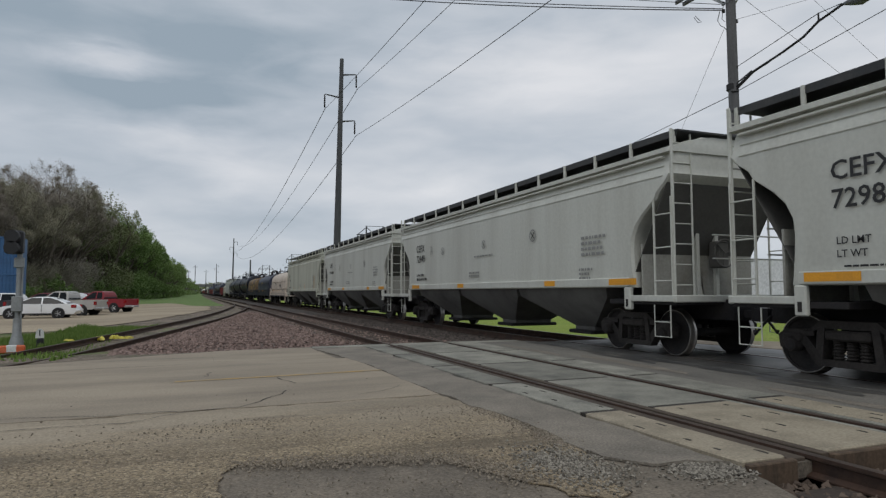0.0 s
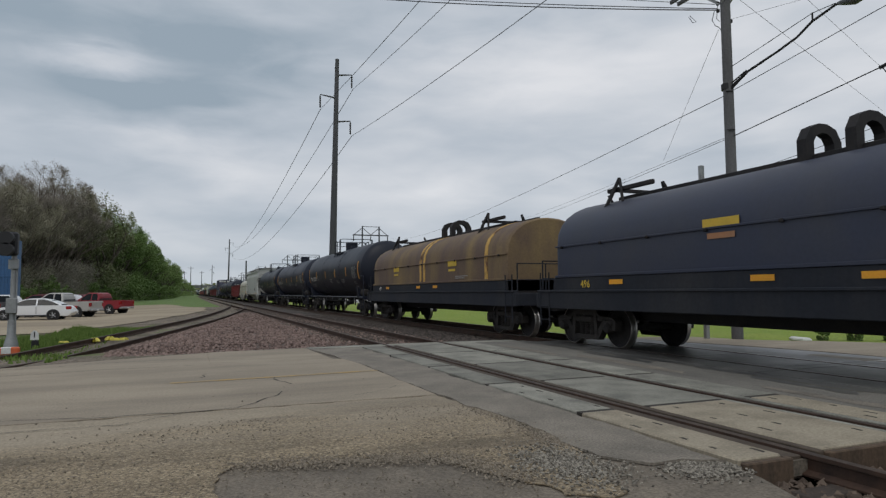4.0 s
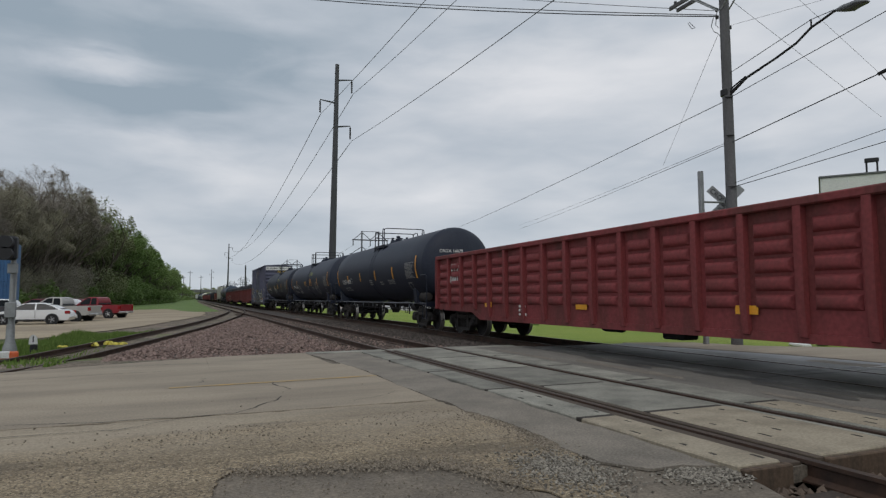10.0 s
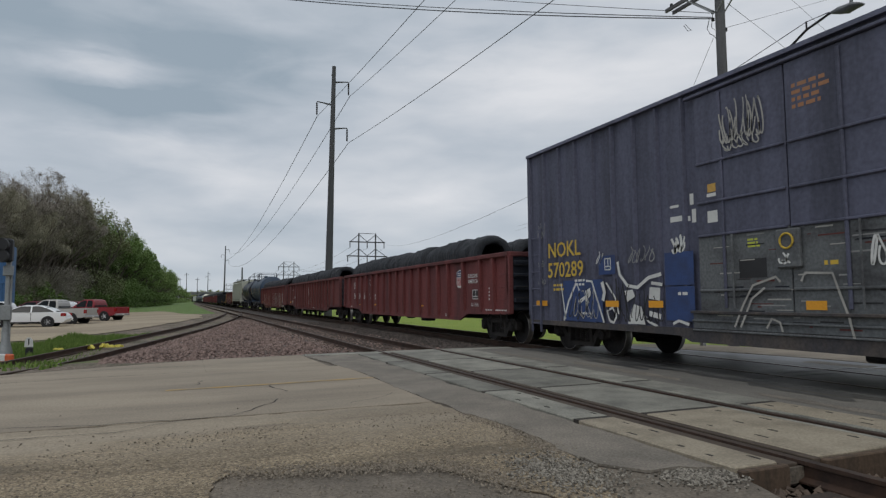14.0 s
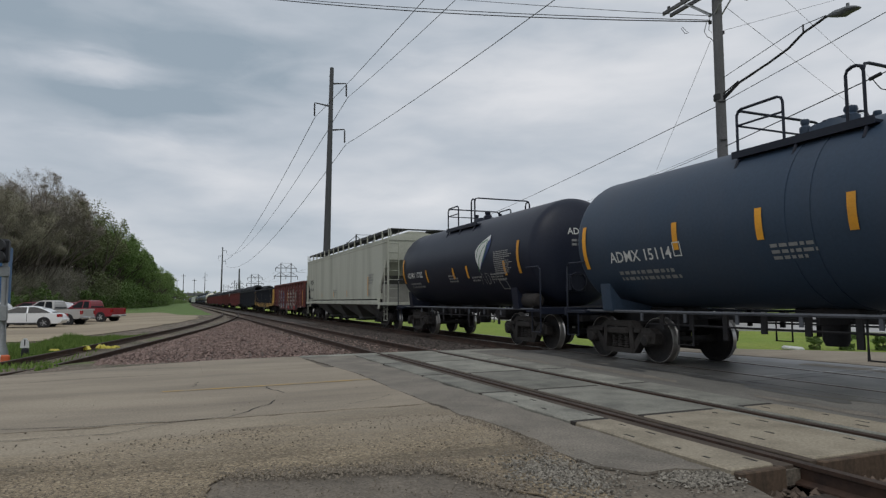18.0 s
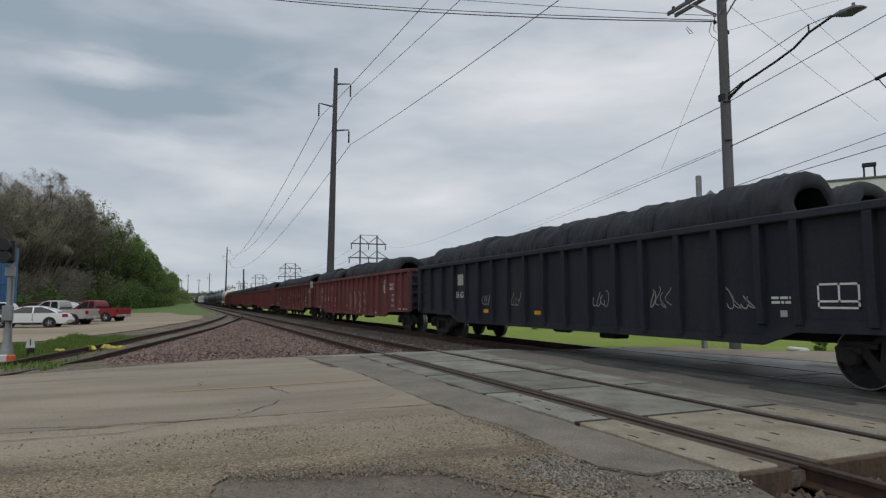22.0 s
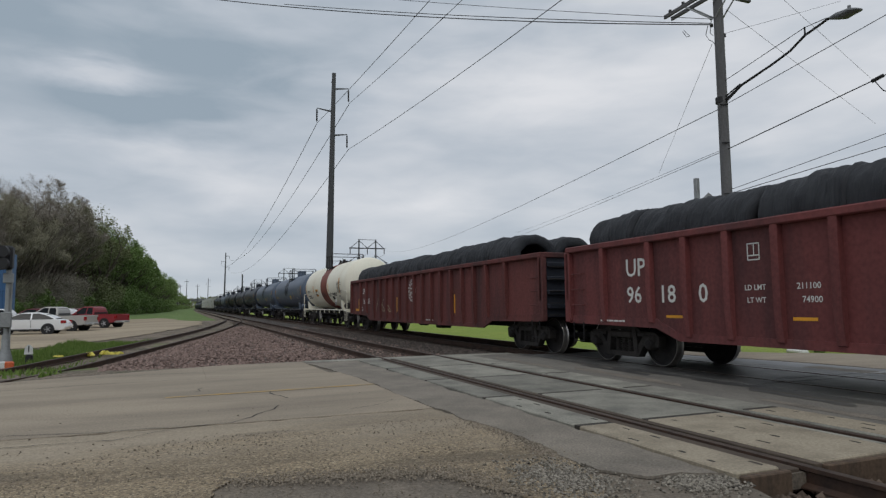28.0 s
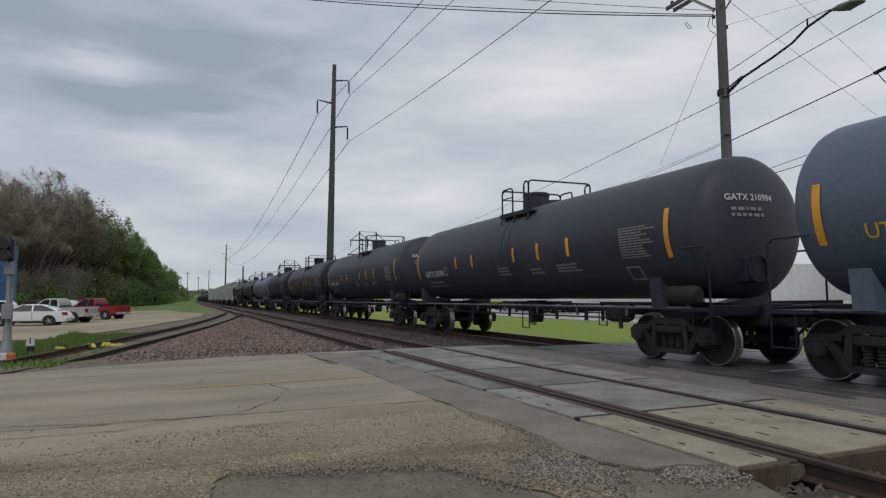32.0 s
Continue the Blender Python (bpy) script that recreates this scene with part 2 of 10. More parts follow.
    t.links.new(bp.outputs[0], b.inputs["Normal"])


# ground
worn_lane_material("worn_lane_mat")
two_tone("grass_mat", (0.185, 0.265, 0.022), (0.25, 0.30, 0.045), 0.35, 0.4, 0.7, bump=1.0, depth=0.06, fine=14.0, grain=0.4)
two_tone("bank_mat", (0.105, 0.185, 0.038), (0.165, 0.215, 0.07), 0.4, 0.4, 0.7, bump=1.0, depth=0.05, fine=14.0, grain=0.4)
two_tone("siding_mat", (0.190, 0.148, 0.112), (0.096, 0.086, 0.054), 0.6, 0.42, 0.64, bump=0.8, depth=0.03, fine=18.0, grain=0.35, cells=30.0)
two_tone("verge_mat", (0.085, 0.13, 0.03), (0.21, 0.18, 0.10), 0.5, 0.38, 0.62, bump=1.0, depth=0.05, fine=16.0, grain=0.4)
two_tone("dirt_lot_mat", (0.375, 0.305, 0.21), (0.255, 0.205, 0.145), 0.16, 0.4, 0.7, fine=7.0, grain=0.2, stretch=(0.4, 1, 1))
two_tone("concrete_mat", (0.335, 0.279, 0.206), (0.205, 0.171, 0.130), 0.9, 0.36, 0.72, rough=0.85, bump=0.4, depth=0.003, fine=38.0, grain=0.26, stretch=(0.28, 1, 1))
two_tone("lot_pale_mat", (0.46, 0.45, 0.43), (0.33, 0.32, 0.31), 0.3, 0.36, 0.66, rough=0.8, bump=0.2, depth=0.003, fine=12.0, grain=0.15)
two_tone("far_concrete_mat", (0.20, 0.20, 0.20), (0.115, 0.117, 0.122), 0.5, 0.36, 0.66, rough=0.5, bump=0.25, depth=0.003, fine=40.0, grain=0.2)
two_tone("asphalt_mat", (0.205, 0.171, 0.130), (0.108, 0.091, 0.072), 0.9, 0.36, 0.68, rough=0.92, bump=0.6, depth=0.006, fine=48.0, grain=0.45)
two_tone("asphalt_strip_mat", (0.245, 0.214, 0.173), (0.150, 0.132, 0.108), 1.3, 0.34, 0.68, rough=0.9, bump=0.5, depth=0.005, fine=45.0, grain=0.38)
two_tone("infill_mat", (0.200, 0.185, 0.158), (0.120, 0.112, 0.098), 0.9, 0.36, 0.68, rough=0.85, bump=0.5, depth=0.005, fine=45.0, grain=0.35, stretch=(1, 0.35, 1))
two_tone("oily_asphalt_mat", (0.105, 0.100, 0.090), (0.042, 0.042, 0.042), 0.7, 0.38, 0.64, rough=0.48, bump=0.35, depth=0.004, fine=55.0, grain=0.35)
two_tone("ballast_mat", (0.150, 0.108, 0.090), (0.080, 0.062, 0.053), 0.5, 0.4, 0.7, fine=20.0, grain=0.35, cells=24.0)
two_tone("ballast_dark_mat", (0.085, 0.070, 0.060), (0.040, 0.035, 0.032), 0.5, 0.4, 0.7, fine=20.0, grain=0.35, cells=24.0)
two_tone("track_dirt_mat", (0.155, 0.108, 0.078), (0.085, 0.062, 0.048), 0.7, 0.4, 0.66, fine=22.0, grain=0.35, cells=34.0)
surf("panel_mat", (0.268, 0.258, 0.215), (0.125, 0.122, 0.104), 0.9, 1.5, 42, 0.82, 0, 0.4, 0.26, vary=0.2)
surf("panel_warm_mat", (0.345, 0.296, 0.218), (0.195, 0.166, 0.120), 0.85, 1.6, 40, 0.85, 0, 0.4, 0.26, vary=0.08)
surf("rubber_mat", (0.060, 0.044, 0.032), (0.105, 0.080, 0.058), 0.7, 2, 40, 0.88)
surf("rail_mat", (0.075, 0.042, 0.028), (0.035, 0.024, 0.02), 0.8, 4, 40, 0.75, 0.3)
surf("rail_top_mat", (0.30, 0.28, 0.26), (0.14, 0.11, 0.09), 0.8, 2, 40, 0.42, 0.8, 0.1)
surf("rail_worn_mat", (0.080, 0.056, 0.042), (0.045, 0.034, 0.028), 0.8, 3, 40, 0.65, 0.3)
surf("timber_mat", (0.105, 0.070, 0.045), (0.050, 0.036, 0.026), 0.8, 2, 30, 0.9, 0, 0.5, 0.3, (6, 1, 1))
surf("tie_mat", (0.075, 0.055, 0.042), (0.04, 0.032, 0.028), 0.8, 3, 30, 0.95, 0, 0.6, 0.3, (1, 6, 1), 0.2)
surf("line_yellow", (0.46, 0.29, 0.08), (0.31, 0.25, 0.17), 0.95, 2.2, 40, 0.8, 0, 0.1, 0.25, edge=(0.40, 0.60))
surf("line_white", (0.50, 0.50, 0.49), (0.25, 0.25, 0.25), 0.9, 1.4, 40, 0.8, 0, 0.1, 0.2, edge=(0.42, 0.6))
surf("joint_mat", (0.035, 0.030, 0.025), (0.06, 0.05, 0.04), 0.6, 3, 40, 0.95)
surf("crack_mat", (0.022, 0.02, 0.018), None, 0.4, 3, 40, 0.95)
# railway rolling stock
surf("hopper_grey", (0.56, 0.565, 0.515), (0.43, 0.425, 0.38), 0.6, 0.55, 14, 0.5, 0, 0.05, 0.07, (1, 2.6, 0.3), 0.03)
surf("tank_slate", (0.085, 0.112, 0.158), (0.125, 0.145, 0.182), 0.9, 0.5, 18, 0.45, 0, 0.06, 0.12, (1, 0.8, 0.35), 0.12, spec=0.35)
surf("hopper_worn", (0.47, 0.475, 0.40), (0.30, 0.30, 0.24), 0.85, 0.6, 14, 0.6, 0, 0.05, 0.09, (1, 2.6, 0.2), 0.03, edge=(0.44, 0.74))
surf("hopper_white", (0.55, 0.56, 0.54), (0.43, 0.43, 0.41), 0.5, 0.4, 14, 0.5, 0, 0.05, 0.05, (1, 2.2, 0.4), 0.03)
# body grey darkened to hold the shade under the hopper ends
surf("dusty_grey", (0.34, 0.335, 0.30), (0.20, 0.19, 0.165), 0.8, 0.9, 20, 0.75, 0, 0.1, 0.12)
# dark grey that mixes grime with the shade below the wagon body
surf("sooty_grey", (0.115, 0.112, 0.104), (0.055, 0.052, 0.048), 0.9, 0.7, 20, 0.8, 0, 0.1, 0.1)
surf("tank_black", (0.0120, 0.0150, 0.027), (0.023, 0.027, 0.040), 0.8, 0.5, 18, 0.45, 0, 0.06, 0.12, (1, 0.8, 0.35), 0.2, spec=0.28)
surf("tank_faded", (0.0205, 0.0255, 0.041), (0.036, 0.041, 0.055), 0.9, 0.6, 18, 0.5, 0, 0.06, 0.14, (1, 0.8, 0.35), 0.2, spec=0.2)
surf("tank_grey", (0.034, 0.040, 0.054), (0.055, 0.060, 0.072), 0.9, 0.5, 18, 0.5, 0, 0.06, 0.14, (1, 0.8, 0.35), 0.15, spec=0.3)
surf("tank_blue", (0.034, 0.055, 0.088), (0.055, 0.066, 0.088), 0.8, 0.5, 18, 0.5, 0, 0.06, 0.1, (1, 0.8, 0.35), spec=0.3)
surf("tank_white", (0.84, 0.81, 0.68), (0.70, 0.64, 0.50), 0.6, 0.6, 18, 0.5, 0, 0.05, 0.07, (1, 1.5, 0.3))
surf("band_red", (0.22, 0.055, 0.035), (0.13, 0.045, 0.035), 0.8, 0.8, 18, 0.6)
surf("gon_red", (0.165, 0.046, 0.044), (0.080, 0.033, 0.034), 0.95, 0.8, 16, 0.7, 0, 0.12, 0.2, (1, 1.8, 0.3), 0.14, spec=0.35)
surf("gon_bright", (0.215, 0.044, 0.046), (0.095, 0.036, 0.030), 0.95, 0.8, 16, 0.7, 0, 0.12, 0.2, (1, 1.8, 0.3), spec=0.35)
surf("gon_brown", (0.135, 0.040, 0.036), (0.055, 0.028, 0.028), 0.95, 0.8, 16, 0.75, 0, 0.12, 0.22, (1, 1.8, 0.3), 0.15, spec=0.35)
surf("gon_black", (0.0165, 0.0195, 0.028), (0.036, 0.036, 0.040), 0.9, 0.7, 16, 0.7, 0, 0.1, 0.16, (1, 1.8, 0.35), 0.12, spec=0.3)
surf("rust_yellow", (0.55, 0.33, 0.085), (0.10, 0.045, 0.028), 0.95, 1.8, 16, 0.75, 0, 0.12, 0.14, (1, 1.3, 0.8), edge=(0.50, 0.60))
surf("box_blue", (0.104, 0.108, 0.158), (0.056, 0.058, 0.082), 0.9, 0.9, 16, 0.65, 0, 0.1, 0.2, (1, 2.2, 0.3), spec=0.4)
surf("box_grime", (0.128, 0.136, 0.140), (0.055, 0.055, 0.058), 0.9, 1.8, 22, 0.7, 0, 0.15, 0.3, (1, 0.6, 1.6))
surf("sill_grime", (0.050, 0.046, 0.050), (0.105, 0.085, 0.070), 0.9, 1.6, 22, 0.75, 0, 0.15, 0.3, (1, 1.5, 0.8))
surf("coil_white", (0.58, 0.555, 0.475), (0.36, 0.32, 0.26), 0.8, 0.7, 16, 0.6, 0, 0.06, 0.08, (1, 2.4, 0.25), edge=(0.46, 0.72))
surf("coil_pink", (0.60, 0.52, 0.44), (0.33, 0.24, 0.19), 0.85, 0.9, 16, 0.6, 0, 0.06, 0.10, (1, 3.0, 0.22), edge=(0.46, 0.72))
surf("coil_navy", (0.022, 0.028, 0.055), (0.04, 0.042, 0.055), 0.8, 0.5, 16, 0.5, 0, 0.06, 0.1)
surf("coil_rust", (0.115, 0.075, 0.055), (0.26, 0.18, 0.07), 0.7, 0.6, 16, 0.7, 0, 0.08, 0.15, (1, 1.6, 0.5))
surf("steel_dark", (0.021, 0.020, 0.022), (0.040, 0.035, 0.033), 0.8, 2.0, 25, 0.75, 0.1, 0.2, 0.2, spec=0.3)
surf("truck_grime", (0.022, 0.0205, 0.021), (0.042, 0.036, 0.033), 0.8, 3.0, 25, 0.8, 0.1, 0.25, 0.25, spec=0.3)
surf("wheel_tread", (0.42, 0.40, 0.38), (0.22, 0.20, 0.18), 0.7, 3, 40, 0.34, 0.9, 0.05, 0.1)
surf("frame_dust", (0.036, 0.031, 0.028), (0.018, 0.016, 0.015), 0.8, 2.4, 25, 0.8, 0.0, 0.25, 0.3, spec=0.35)
# steel lightened so that its colour carries the highlight on the tank's foot
surf("rail_line", (0.105, 0.110, 0.125), (0.045, 0.048, 0.055), 0.7, 1.2, 30, 0.5, 0.1, 0.1, 0.2)
surf("grate_mat", (0.045, 0.047, 0.05), (0.08, 0.078, 0.075), 0.7, 2, 30, 0.7, 0.2)
surf("load_wire", (0.020, 0.022, 0.027), (0.046, 0.049, 0.055), 0.9, 2.2, 90, 0.6, 0.35, 0.9, 0.6, (1, 22, 1), depth=0.02)
surf("ink_white", (0.66, 0.66, 0.63), (0.42, 0.42, 0.40), 0.4, 3, 30, 0.6, 0, 0, 0.05)
surf("ink_dim", (0.062, 0.060, 0.062), (0.10, 0.095, 0.09), 0.6, 1.5, 25, 0.7)
surf("ink_black", (0.018, 0.018, 0.02), (0.05, 0.05, 0.05), 0.3, 3, 30, 0.6, 0, 0, 0.05)
surf("ink_grey", (0.28, 0.28, 0.27), (0.18, 0.18, 0.17), 0.5, 3, 30, 0.6, 0, 0, 0.05)
surf("ink_yellow", (0.62, 0.42, 0.05), (0.42, 0.28, 0.05), 0.5, 3, 30, 0.6, 0, 0, 0.05)
surf("ink_lime", (0.52, 0.56, 0.07), (0.36, 0.40, 0.06), 0.5, 3, 30, 0.6, 0, 0, 0.05)
surf("reflector_yellow", (0.74, 0.33, 0.02), (0.48, 0.22, 0.03), 0.5, 2.5, 30, 0.5, 0, 0, 0.08, vary=0.12)
surf("ink_blue", (0.028, 0.060, 0.18), (0.03, 0.04, 0.09), 0.8, 2.2, 30, 0.6, 0, 0, 0.12)
surf("ink_red", (0.40, 0.03, 0.03), (0.26, 0.03, 0.03), 0.5, 3, 30, 0.6, 0, 0, 0.05)
surf("ink_green", (0.08, 0.22, 0.10), (0.05, 0.14, 0.07), 0.5, 3, 30, 0.6, 0, 0, 0.05)
surf("ink_teal", (0.05, 0.17, 0.20), (0.05, 0.10, 0.12), 0.5, 3, 30, 0.6, 0, 0, 0.05)
surf("ink_orange", (0.36, 0.17, 0.080), (0.24, 0.17, 0.12), 0.8, 1.6, 30, 0.6, 0, 0, 0.1)
surf("ink_silver", (0.40, 0.385, 0.35), (0.20, 0.19, 0.175), 0.8, 1.6, 30, 0.55, 0, 0, 0.12)
surf("ink_cream", (0.47, 0.43, 0.26), (0.28, 0.26, 0.19), 0.8, 1.6, 30, 0.55, 0, 0, 0.12)
# surroundings
surf("pole_wood", (0.135, 0.134, 0.137), (0.085, 0.084, 0.086), 0.8, 2, 30, 0.9, 0, 0.5, 0.25, (1, 1, 0.15))
surf("pole_steel", (0.072, 0.074, 0.080), (0.048, 0.049, 0.053), 0.6, 1, 30, 0.75, 0.1, 0.1, 0.1, (1, 1, 0.3))
surf("galv_mat", (0.33, 0.34, 0.34), (0.22, 0.22, 0.22), 0.6, 4, 30, 0.5, 0.5, 0.05, 0.1)
surf("wire_mat", (0.02, 0.02, 0.022), None, 0.3, 3, 30, 0.7)
surf("lamp_grey", (0.16, 0.165, 0.17), None, 0.3, 3, 30, 0.6, 0.3)
surf("sign_white", (0.70, 0.70, 0.68), (0.5, 0.5, 0.48), 0.5, 3, 30, 0.6)
surf("wall_cream", (0.66, 0.665, 0.63), (0.52, 0.52, 0.49), 0.5, 0.2, 6, 0.8)
surf("wall_white", (0.62, 0.63, 0.62), (0.48, 0.48, 0.47), 0.5, 0.3, 6, 0.7)
surf("container_blue", (0.035, 0.11, 0.24), (0.03, 0.07, 0.15), 0.6, 0.7, 10, 0.6)
surf("paint_white", (0.80, 0.81, 0.82), (0.7, 0.7, 0.7), 0.3, 1.2, 20, 0.3, 0, 0, 0.03)
surf("paint_silver", (0.44, 0.425, 0.40), (0.34, 0.33, 0.31), 0.4, 1.2, 20, 0.35, 0.1, 0, 0.03)
surf("paint_red", (0.26, 0.018, 0.026), (0.17, 0.014, 0.02), 0.4, 1.2, 20, 0.32, 0, 0, 0.03)
surf("paint_maroon", (0.14, 0.016, 0.026), (0.09, 0.012, 0.02), 0.4, 1.2, 20, 0.32, 0, 0, 0.03)
surf("paint_dark", (0.018, 0.022, 0.03), None, 0.3, 1.2, 20, 0.3)
surf("tyre_mat", (0.018, 0.018, 0.019), None, 0.3, 4, 40, 0.9)
surf("alloy_mat", (0.45, 0.45, 0.46), (0.3, 0.3, 0.3), 0.4, 6, 40, 0.35, 0.7)
surf("plastic_black", (0.014, 0.014, 0.016), None, 0.3, 4, 40, 0.6)
surf("lamp_red", (0.30, 0.01, 0.012), None, 0.2, 4, 40, 0.25)
surf("plastic_orange", (0.62, 0.11, 0.03), (0.5, 0.3, 0.2), 0.5, 5, 40, 0.6)
surf("plastic_yellow", (0.66, 0.58, 0.10), (0.42, 0.36, 0.1), 0.6, 6, 40, 0.6)
surf("plastic_blue", (0.05, 0.10, 0.35), None, 0.4, 6, 40, 0.5)
glassy("window_glass", (0.010, 0.012, 0.014))
surf("bark_mat", (0.14, 0.115, 0.092), (0.08, 0.066, 0.055), 0.8, 3, 20, 0.95, 0, 0.6, 0.3, (1, 1, 0.25), 0.2)
leafy("leaf_green", (0.14, 0.215, 0.062), (0.20, 0.285, 0.10), 0.3)
leafy("leaf_bright", (0.15, 0.235, 0.065), (0.22, 0.31, 0.11), 0.3)
leafy("leaf_fresh", (0.19, 0.28, 0.085), (0.27, 0.36, 0.14), 0.35)
leafy("leaf_bud", (0.22, 0.205, 0.145), (0.33, 0.31, 0.23))
leafy("twig_mat", (0.24, 0.21, 0.175), (0.34, 0.305, 0.26))
leafy("leaf_olive", (0.172, 0.192, 0.092), (0.235, 0.26, 0.135))
leafy("grass_blade", (0.075, 0.14, 0.025), (0.20, 0.27, 0.07))
leafy("stone_heap", (0.085, 0.058, 0.050), (0.38, 0.275, 0.235))
leafy("stone_oily", (0.035, 0.030, 0.028), (0.17, 0.14, 0.12))
leafy("stone_brown", (0.045, 0.033, 0.026), (0.20, 0.150, 0.115))
leafy("stone_grey", (0.105, 0.088, 0.068), (0.36, 0.305, 0.235))
leafy("stone_dark", (0.055, 0.048, 0.040), (0.46, 0.42, 0.35))

# ---------------------------------------------------------------- mesh tools
class Shape:
    """Vertices and faces of one mesh, with a material slot for each face."""

    def __init__(self):
        self.v, self.f, self.s, self.slot = [], [], [], 0

    def add(self, verts, faces):
        o = len(self.v)
        self.v += [tuple(p) for p in verts]
        self.f += [tuple(i + o for i in q) for q in faces]
        self.s += [self.slot] * len(faces)
        return self

    def loft(self, rings, cap=True):
        """Skin over closed rings of equally many points."""
        n = len(rings[0])
        faces = []
        for r in range(len(rings) - 1):
            for i in range(n):
                j = (i + 1) % n
                faces.append((r * n + i, r * n + j, (r + 1) * n + j, (r + 1) * n + i))
        if cap:
            faces.append(tuple(reversed(range(n))))
            faces.append(tuple((len(rings) - 1) * n + i for i in range(n)))
        return self.add([p for ring in rings for p in ring], faces)

    def box(self, x0, x1, y0, y1, z0, z1, c=0.0):
        """A box, its edges cut off by c."""
        c = min(c, (x1 - x0) * 0.45, (y1 - y0) * 0.45, (z1 - z0) * 0.45)
        if c <= 0:
            return self.loft([[(x0, y0, z), (x1, y0, z), (x1, y1, z), (x0, y1, z)] for z in (z0, z1)])

        def ring(d, e, z):
            a, b, p, q = x0 + d, x1 - d, y0 + d, y1 - d
            return [(a + e, p, z), (b - e, p, z), (b, p + e, z), (b, q - e, z), (b - e, q, z), (a + e, q, z), (a, q - e, z), (a, p + e, z)]
        return self.loft([ring(c, c * 0.4, z0), ring(0, c, z0 + c), ring(0, c, z1 - c), ring(c, c * 0.4, z1)])

    def prism(self, outline, axis, a, b):
        """An outline in the plane across an axis, drawn out from a to b. x: (y, z); y: (x, z); z: (x, y)."""
        def at(p, h):
            return {"x": (h, p[0], p[1]), "y": (p[0], h, p[1]), "z": (p[0], p[1], h)}[axis]
        return self.loft([[at(p, h) for p in outline] for h in (a, b)])

    def lathe(self, outline, centre, axis, n=20, cap=True):
        """Turn (radius, along) pairs round an axis through centre."""
        rings = []
        for r, h in outline:
            ring = []
            for i in range(n):
                a = 2 * math.pi * i / n
                u, w = r * math.cos(a), r * math.sin(a)
                p = {"x": (h, u, w), "y": (w, h, u), "z": (u, w, h)}[axis]
                ring.append((centre[0] + p[0], centre[1] + p[1], centre[2] + p[2]))
            rings.append(ring)
        return self.loft(rings, cap)

    def tube(self, points, r, n=6, r2=None):
        """A round bar along a line of points."""
        pts = [Vector(p) for p in points]
        rings = []
        for i, p in enumerate(pts):
            d = (pts[min(i + 1, len(pts) - 1)] - pts[max(i - 1, 0)]).normalized()
            side = d.cross(Vector((0, 0, 1)) if abs(d.z) < 0.9 else Vector((1, 0, 0))).normalized()
            up = side.cross(d)
            k = i / max(1, len(pts) - 1)
            rr = r if r2 is None else r + (r2 - r) * k
            rings.append([p + (side * math.cos(2 * math.pi * j / n) + up * math.sin(2 * math.pi * j / n)) * rr for j in range(n)])
        return self.loft(rings)

    def quad(self, a, b, c, d):
        return self.add([a, b, c, d], [(0, 1, 2, 3)])

    def mesh(self, name, mats, smooth=40):
        me = bpy.data.meshes.new(name)
        me.from_pydata(self.v, [], self.f)
        for m in (mats if isinstance(mats, (list, tuple)) else [mats]):
            me.materials.append(MATS[m])
        if any(self.s):
            me.polygons.foreach_set("material_index", self.s)
        bm = bmesh.new()
        bm.from_mesh(me)
        bmesh.ops.recalc_face_normals(bm, faces=bm.faces)
        bm.to_mesh(me)
        bm.free()
        if smooth:
            me.polygons.foreach_set("use_smooth", [True] * len(me.polygons))
            me.set_sharp_from_angle(angle=radians(smooth))
        me.update()
        return me


def part(name, shape, mats, parent=None, label="", at=None, smooth=40):
    """One mesh object, under its thing or part if one is given. shape: a Shape, or a mesh that is shared."""
    me = shape.mesh(name, mats, smooth) if isinstance(shape, Shape) else shape
    ob = new(name, me)
    if parent is not None:
        ob.parent = parent
    if at is not None:
        ob.matrix_basis = at
    if label:
        ob["label"] = label
    return ob


def thing(name, label, category, group="", at=None, kind=""):
    ob = new(name)
    if at is not None:
        ob.matrix_basis = at
    return tagged(ob, label, category, group, kind)


STORE = {}


def kept(key, build):
    if key not in STORE:
        STORE[key] = build()
    return STORE[key]


def wavy(points, step=0.25, amp=0.08, seed=0, closed=True):
    """A polygon with its edges made uneven."""
    out = []
    n = len(points)
    for i in range(n if closed else n - 1):
        a, b = Vector(points[i][:2]), Vector(points[(i + 1) % n][:2])
        k = max(1, int((b - a).length / step))
        nrm = Vector((-(b - a).y, (b - a).x)).normalized()
        for j in range(k):
            p = a + (b - a) * (j / k)
            w = 0 if j == 0 else amp * (noise.noise((p.x * 1.7 + seed, p.y * 1.7, seed)) * 1.2 + 0.6 * noise.noise((p.x * 6 + seed, p.y * 6, 1)))
            out.append((p.x + nrm.x * w, p.y + nrm.y * w))
    return out


def flat_poly(points, z, thick=0.0):
    """A level sheet with the given outline; thick: how far its rim goes down."""
    bm = bmesh.new()
    vs = [bm.verts.new((x, y, z)) for x, y in points]
    edges = [bm.edges.new((vs[i], vs[(i + 1) % len(vs)])) for i in range(len(vs))]
    bmesh.ops.triangle_fill(bm, use_beauty=True, use_dissolve=False, edges=edges, normal=(0, 0, 1))
    sh = Shape()
    bm.verts.index_update()
    sh.add([v.co[:] for v in bm.verts], [tuple(v.index for v in f.verts) for f in bm.faces])
    bm.free()
    if thick:
        n = len(points)
        sh.add([(x, y, z) for x, y in points] + [(x, y, z - thick) for x, y in points],
               [(i, (i + 1) % n, n + (i + 1) % n, n + i) for i in range(n)])
    return sh


